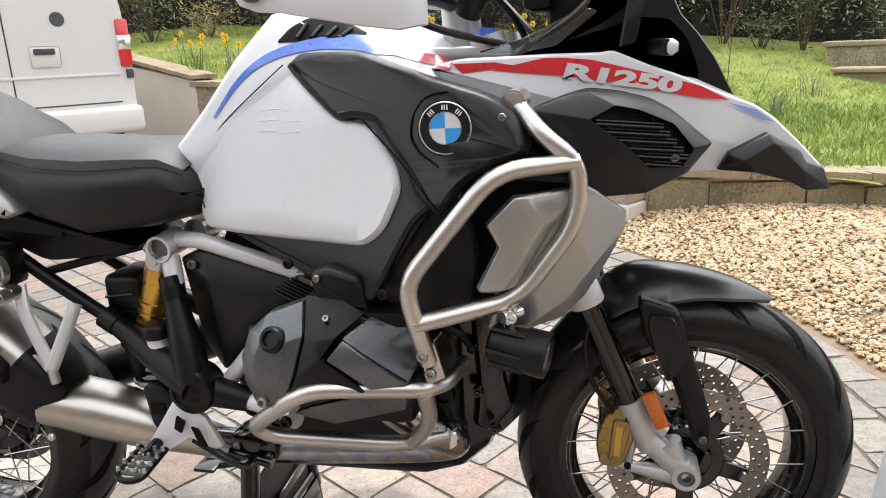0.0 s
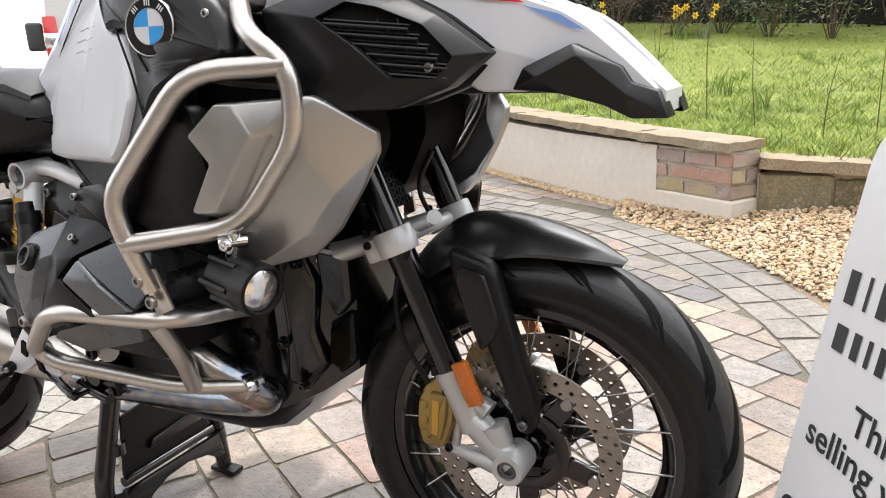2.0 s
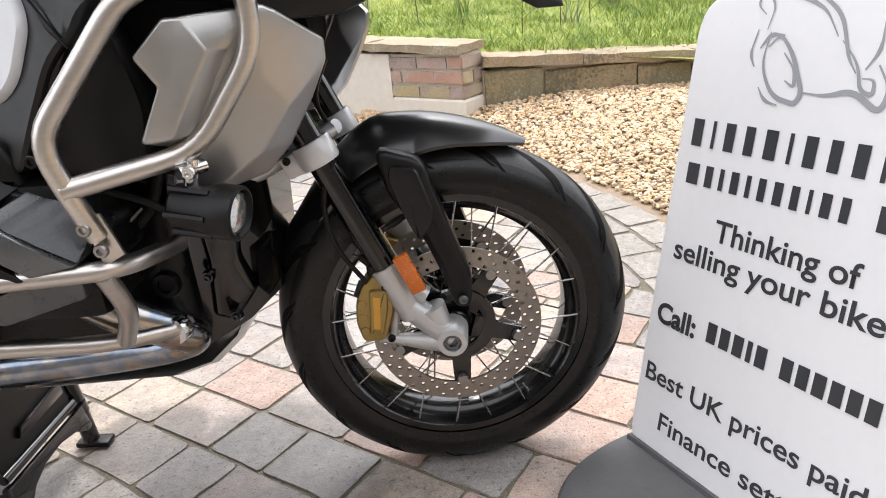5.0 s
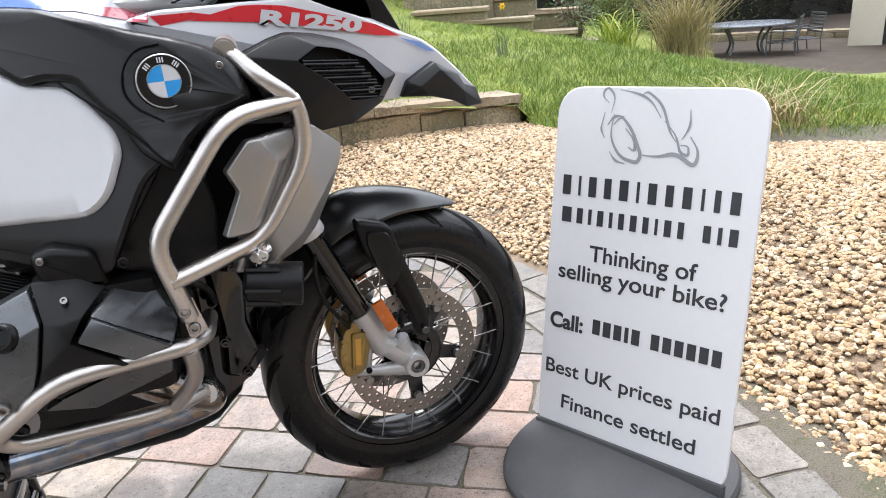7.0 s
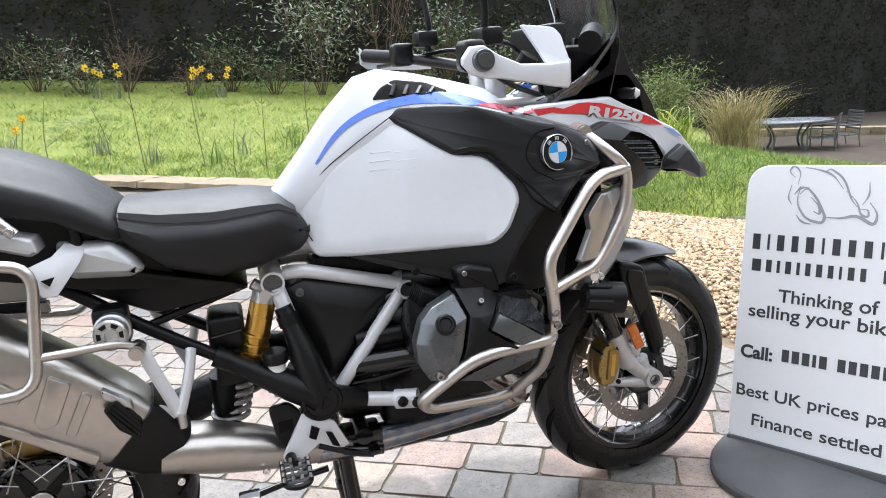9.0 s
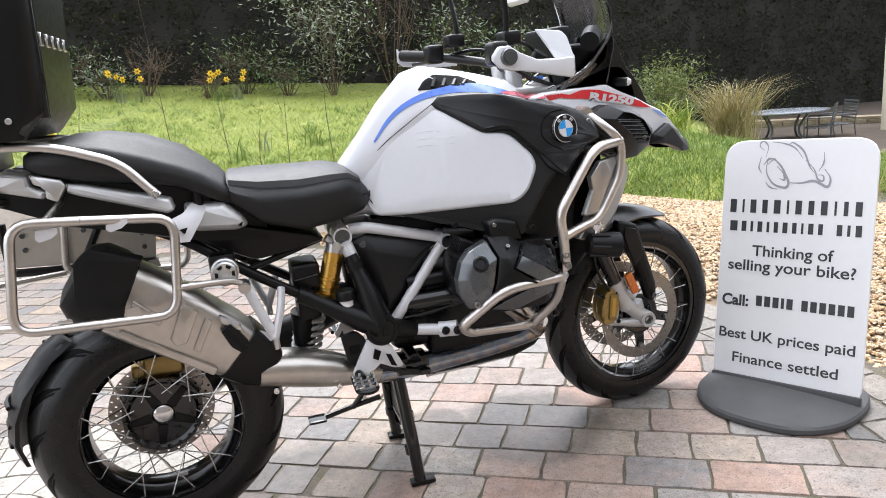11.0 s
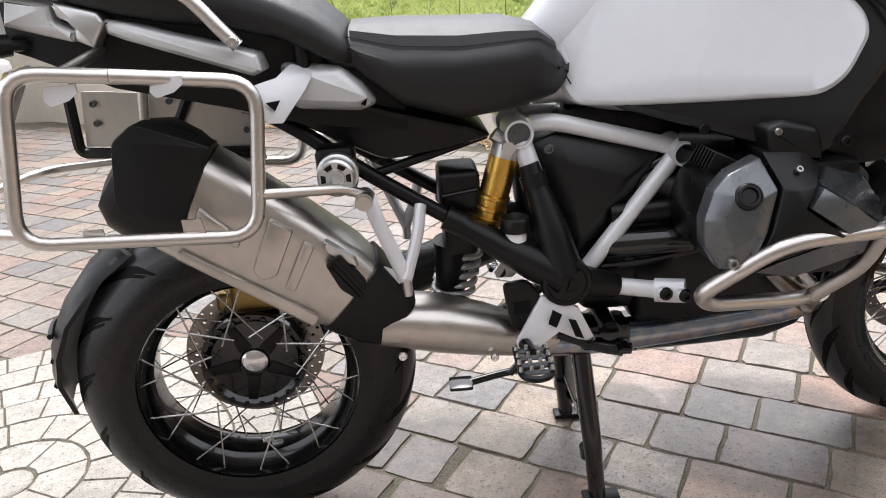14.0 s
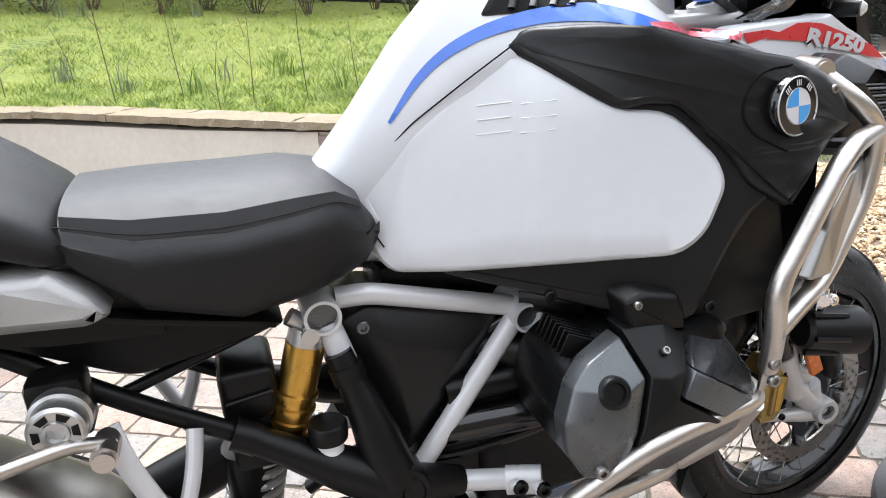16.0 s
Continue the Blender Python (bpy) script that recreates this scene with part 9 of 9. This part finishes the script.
        q = Vector((c.x, c.y, 0.0345)) + fo * 0.09 + fl * (r * math.cos(a)) + fo * (r * math.sin(a))
        part("moulded_mark", lathe([(0.006, 0), (0.008, 0.003), (0.0095, 0), (0.006, 0)], q, (0, 0, 1), 10), SIGN_RUBBER, base)


pavement_sign()


# ---- gravel edging and setts, the last and most numerous ----
def sett_mesh(lx, ly, seed):
    """A tumbled sett: worn corners and chipped edges; its upper face at z = 0."""
    rnd = random.Random(seed)
    o = []
    for cx, cy, a0 in ((1, 1, 0), (-1, 1, 90), (-1, -1, 180), (1, -1, 270)):
        k = rnd.uniform(0.004, 0.013)
        for a in (0, 45, 90):
            t = radians(a0 + a)
            o.append((cx * (lx / 2 - k) + math.cos(t) * k, cy * (ly / 2 - k) + math.sin(t) * k))
        w = ((-1, 0), (0, -1), (1, 0), (0, 1))[a0 // 90]
        for f in (0.33, 0.67):
            x, y = cx * lx / 2, cy * ly / 2
            o.append((x + w[0] * lx * f, y) if w[0] else (x, y + w[1] * ly * f))
    o = [(x + rnd.uniform(-1, 1) * 0.0028, y + rnd.uniform(-1, 1) * 0.0028) for x, y in o]
    n = len(o)
    verts = [(x, y, -0.014) for x, y in o] + [(x - math.copysign(0.003, x), y - math.copysign(0.003, y), rnd.uniform(-0.0012, 0.0006)) for x, y in o]
    return verts, [(i, (i + 1) % n, n + (i + 1) % n, n + i) for i in range(n)] + [tuple(range(n, 2 * n))]


def wedge_mesh(r0, r1, half, seed):
    """A sett of a ring: a sector about the origin, pointing along x."""
    rnd = random.Random(seed)
    o = [(r, a) for r, a in ((r0, -half), (r1, -half), (r1, -half * 0.33), (r1, half * 0.33), (r1, half), (r0, half), (r0, 0))]
    rim, top = [], []
    for r, a in o:
        g = 0.0017 / max(r, 0.05)
        r += (0.0016 if r == r0 else -0.0016) + rnd.uniform(-0.0015, 0.0015)
        a -= math.copysign(g, a) if a else 0
        rim.append((r * math.cos(a), r * math.sin(a), -0.014))
        r += 0.0025 if r < (r0 + r1) / 2 else -0.0025
        a -= math.copysign(g, a) if a else 0
        top.append((r * math.cos(a), r * math.sin(a), rnd.uniform(-0.001, 0.0006)))
    n = len(o)
    return rim + top, [(i, (i + 1) % n, n + (i + 1) % n, n + i) for i in range(n)] + [tuple(range(n, 2 * n))]


FAN = Vector((-0.655, 0.01, 0))
# where one sett ends and the next begins, in metres along the courses beside the stand and the front wheel
ENDS = {1: (-0.735, -0.542, -0.315, -0.084, 0.12, 0.311, 0.52), 0: (-0.72, -0.53, -0.327, -0.164, 0.041, 0.243, 0.482, 0.66), -1: (-0.75, -0.56, -0.373, -0.22, -0.004, 0.198, 0.36, 0.555, 0.76),
        -2: (-0.783, -0.607, -0.44, -0.274, -0.075, 0.163, 0.401, 0.649), -3: (-0.74, -0.561, -0.397, -0.232, 0.006, 0.248, 0.441, 0.66), -4: (-0.83, -0.61, -0.367, -0.134, 0.031, 0.191, 0.384, 0.58)}


def setts():
    rnd = random.Random(77)
    heading = math.atan2(-0.515, 0.857)
    u, w = Vector((math.cos(heading), math.sin(heading), 0)), Vector((-math.sin(heading), math.cos(heading), 0))
    base = Vector((1.222, -0.112, 0))
    fan_r, kerb_r = 0.738, RING[2] - 0.305
    laid, cut = [], []

    def course(row):
        marks = ENDS.get(row, ())
        s = (marks[0] if marks else 0.0) - 0.2 * rnd.random()
        ends = [s]
        while s > -7:
            s -= rnd.choice((0.13, 0.155, 0.175, 0.175, 0.2, 0.225))
            ends.insert(0, s)
        ends += list(marks)
        s = ends[-1]
        while s < 6:
            s += rnd.choice((0.13, 0.155, 0.175, 0.175, 0.2, 0.225))
            ends.append(s)
        return zip(ends, ends[1:])
    for row in range(-36, 42):
        for s0, s1 in course(row):
            if s1 - s0 < 0.06:
                continue
            p = base + u * ((s0 + s1) / 2) + w * (0.158 * (row + 0.5))
            l = round(s1 - s0, 3)
            d = math.hypot(p.x - RING[0], p.y - RING[1])
            f = (p - FAN).length
            outside = d > RING[2] + 0.09 and p.x < 0.86 and p.y > 2
            if (d > kerb_r + 0.03 and p.x > -2.0 and not outside) or f < fan_r - 0.02 or p.y < -4.8 or p.x < -6.5 or p.x > 3:
                continue
            if behind(WALL_LINE, p.x, p.y, -0.16) or (p.x < -2.5 and p.y > 5.6):
                continue
            q = (p, l, rnd.randrange(3), heading + rnd.uniform(-0.012, 0.012), rnd.uniform(-0.0025, 0.0015))
            near_kerb = abs(d - kerb_r) < 0.16 and p.x > -2.0 and not outside
            (cut if near_kerb or f < fan_r + 0.16 else laid).append(q)
    shapes = {}

    def sett_shape(l, v):
        if (l, v) not in shapes:
            verts, faces = sett_mesh(l - 0.004, 0.158 - 0.004, int(l * 1000) * 7 + v)
            shapes[l, v] = (verts, faces)
        return shapes[l, v]

    def placed(p, l, v, a, h):
        c, s = math.cos(a), math.sin(a)
        verts, faces = sett_shape(l, v)
        return [(p.x + x * c - y * s, p.y + x * s + y * c, z + h) for x, y, z in verts], faces

    def trimmed(verts):
        """Setts that meet the kerb or the fan are cut to its curve."""
        out = []
        for x, y, z in verts:
            k, d = math.hypot(x - RING[0], y - RING[1]), math.hypot(x - FAN.x, y - FAN.y)
            if k > kerb_r and x > -2.1:
                x, y = RING[0] + (x - RING[0]) * kerb_r / k, RING[1] + (y - RING[1]) * kerb_r / k
            if d < fan_r:
                x, y = FAN.x + (x - FAN.x) * fan_r / d, FAN.y + (y - FAN.y) * fan_r / d
            out.append((x, y, z))
        return out
    laid.sort(key=lambda q: (q[0] - Vector((0.9, -0.25, 0))).length)
    meshes = {}
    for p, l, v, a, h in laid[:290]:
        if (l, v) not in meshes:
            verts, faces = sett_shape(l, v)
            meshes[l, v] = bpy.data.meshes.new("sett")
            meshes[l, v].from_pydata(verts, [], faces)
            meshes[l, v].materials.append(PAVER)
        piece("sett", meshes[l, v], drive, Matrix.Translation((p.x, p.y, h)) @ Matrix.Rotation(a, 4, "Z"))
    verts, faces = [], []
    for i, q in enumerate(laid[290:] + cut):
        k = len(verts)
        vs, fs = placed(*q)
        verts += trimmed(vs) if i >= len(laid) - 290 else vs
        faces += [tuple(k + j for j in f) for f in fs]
    raw("far_setts", verts, faces, PAVER_DIMMED, drive, "tumbled concrete setts", kind="stuff")
    # the curved kerb: two courses of narrower setts round the ring
    me = bpy.data.meshes.new("kerb_sett")
    kv, kf = sett_mesh(0.176, 0.142, 5)
    me.from_pydata(kv, [], kf)
    me.materials.append(PAVER_MOSS)
    for c, (r, n) in enumerate(((RING[2] - 0.225, 116), (RING[2] - 0.075, 121))):
        for k in range(n):
            a = 2 * math.pi * (k + 0.5 * c) / n
            p = Vector((RING[0] + r * math.cos(a), RING[1] + r * math.sin(a), 0))
            if p.x > -2.0 and -4.8 < p.y < 3.9 and not behind(WALL_LINE, p.x, p.y, -0.1):
                piece("kerb_sett", me, drive, Matrix.Translation((p.x, p.y, rnd.uniform(-0.003, 0.002))) @ Matrix.Rotation(a + math.pi / 2 + rnd.uniform(-0.02, 0.02), 4, "Z"))
    # rings of small wedge setts about a round centre
    for ring in range(6):
        r0 = 0.06 + 0.113 * ring
        n = max(6, round(2 * math.pi * (r0 + 0.056) / 0.098))
        for v in range(2):
            me = bpy.data.meshes.new("ring_sett")
            wv, wf = wedge_mesh(r0, r0 + 0.113, math.pi / n, ring * 5 + v)
            me.from_pydata(wv, [], wf)
            me.materials.append(PAVER_GREY)
            for k in range(v, n, 2):
                piece("ring_sett", me, drive, Matrix.Translation((FAN.x, FAN.y, rnd.uniform(-0.002, 0.001))) @ Matrix.Rotation(2 * math.pi * (k + 0.37 * ring) / n, 4, "Z"))
    me = bpy.data.meshes.new("ring_stone")
    bm = lathe([(0.055, -0.014), (0.053, -0.003), (0.048, 0.0), (0, 0.001)], (0, 0, 0), (0, 0, 1), 20)
    bm.to_mesh(me)
    bm.free()
    me.materials.append(PAVER_GREY)
    piece("ring_stone", me, drive, Matrix.Translation(FAN))


setts()
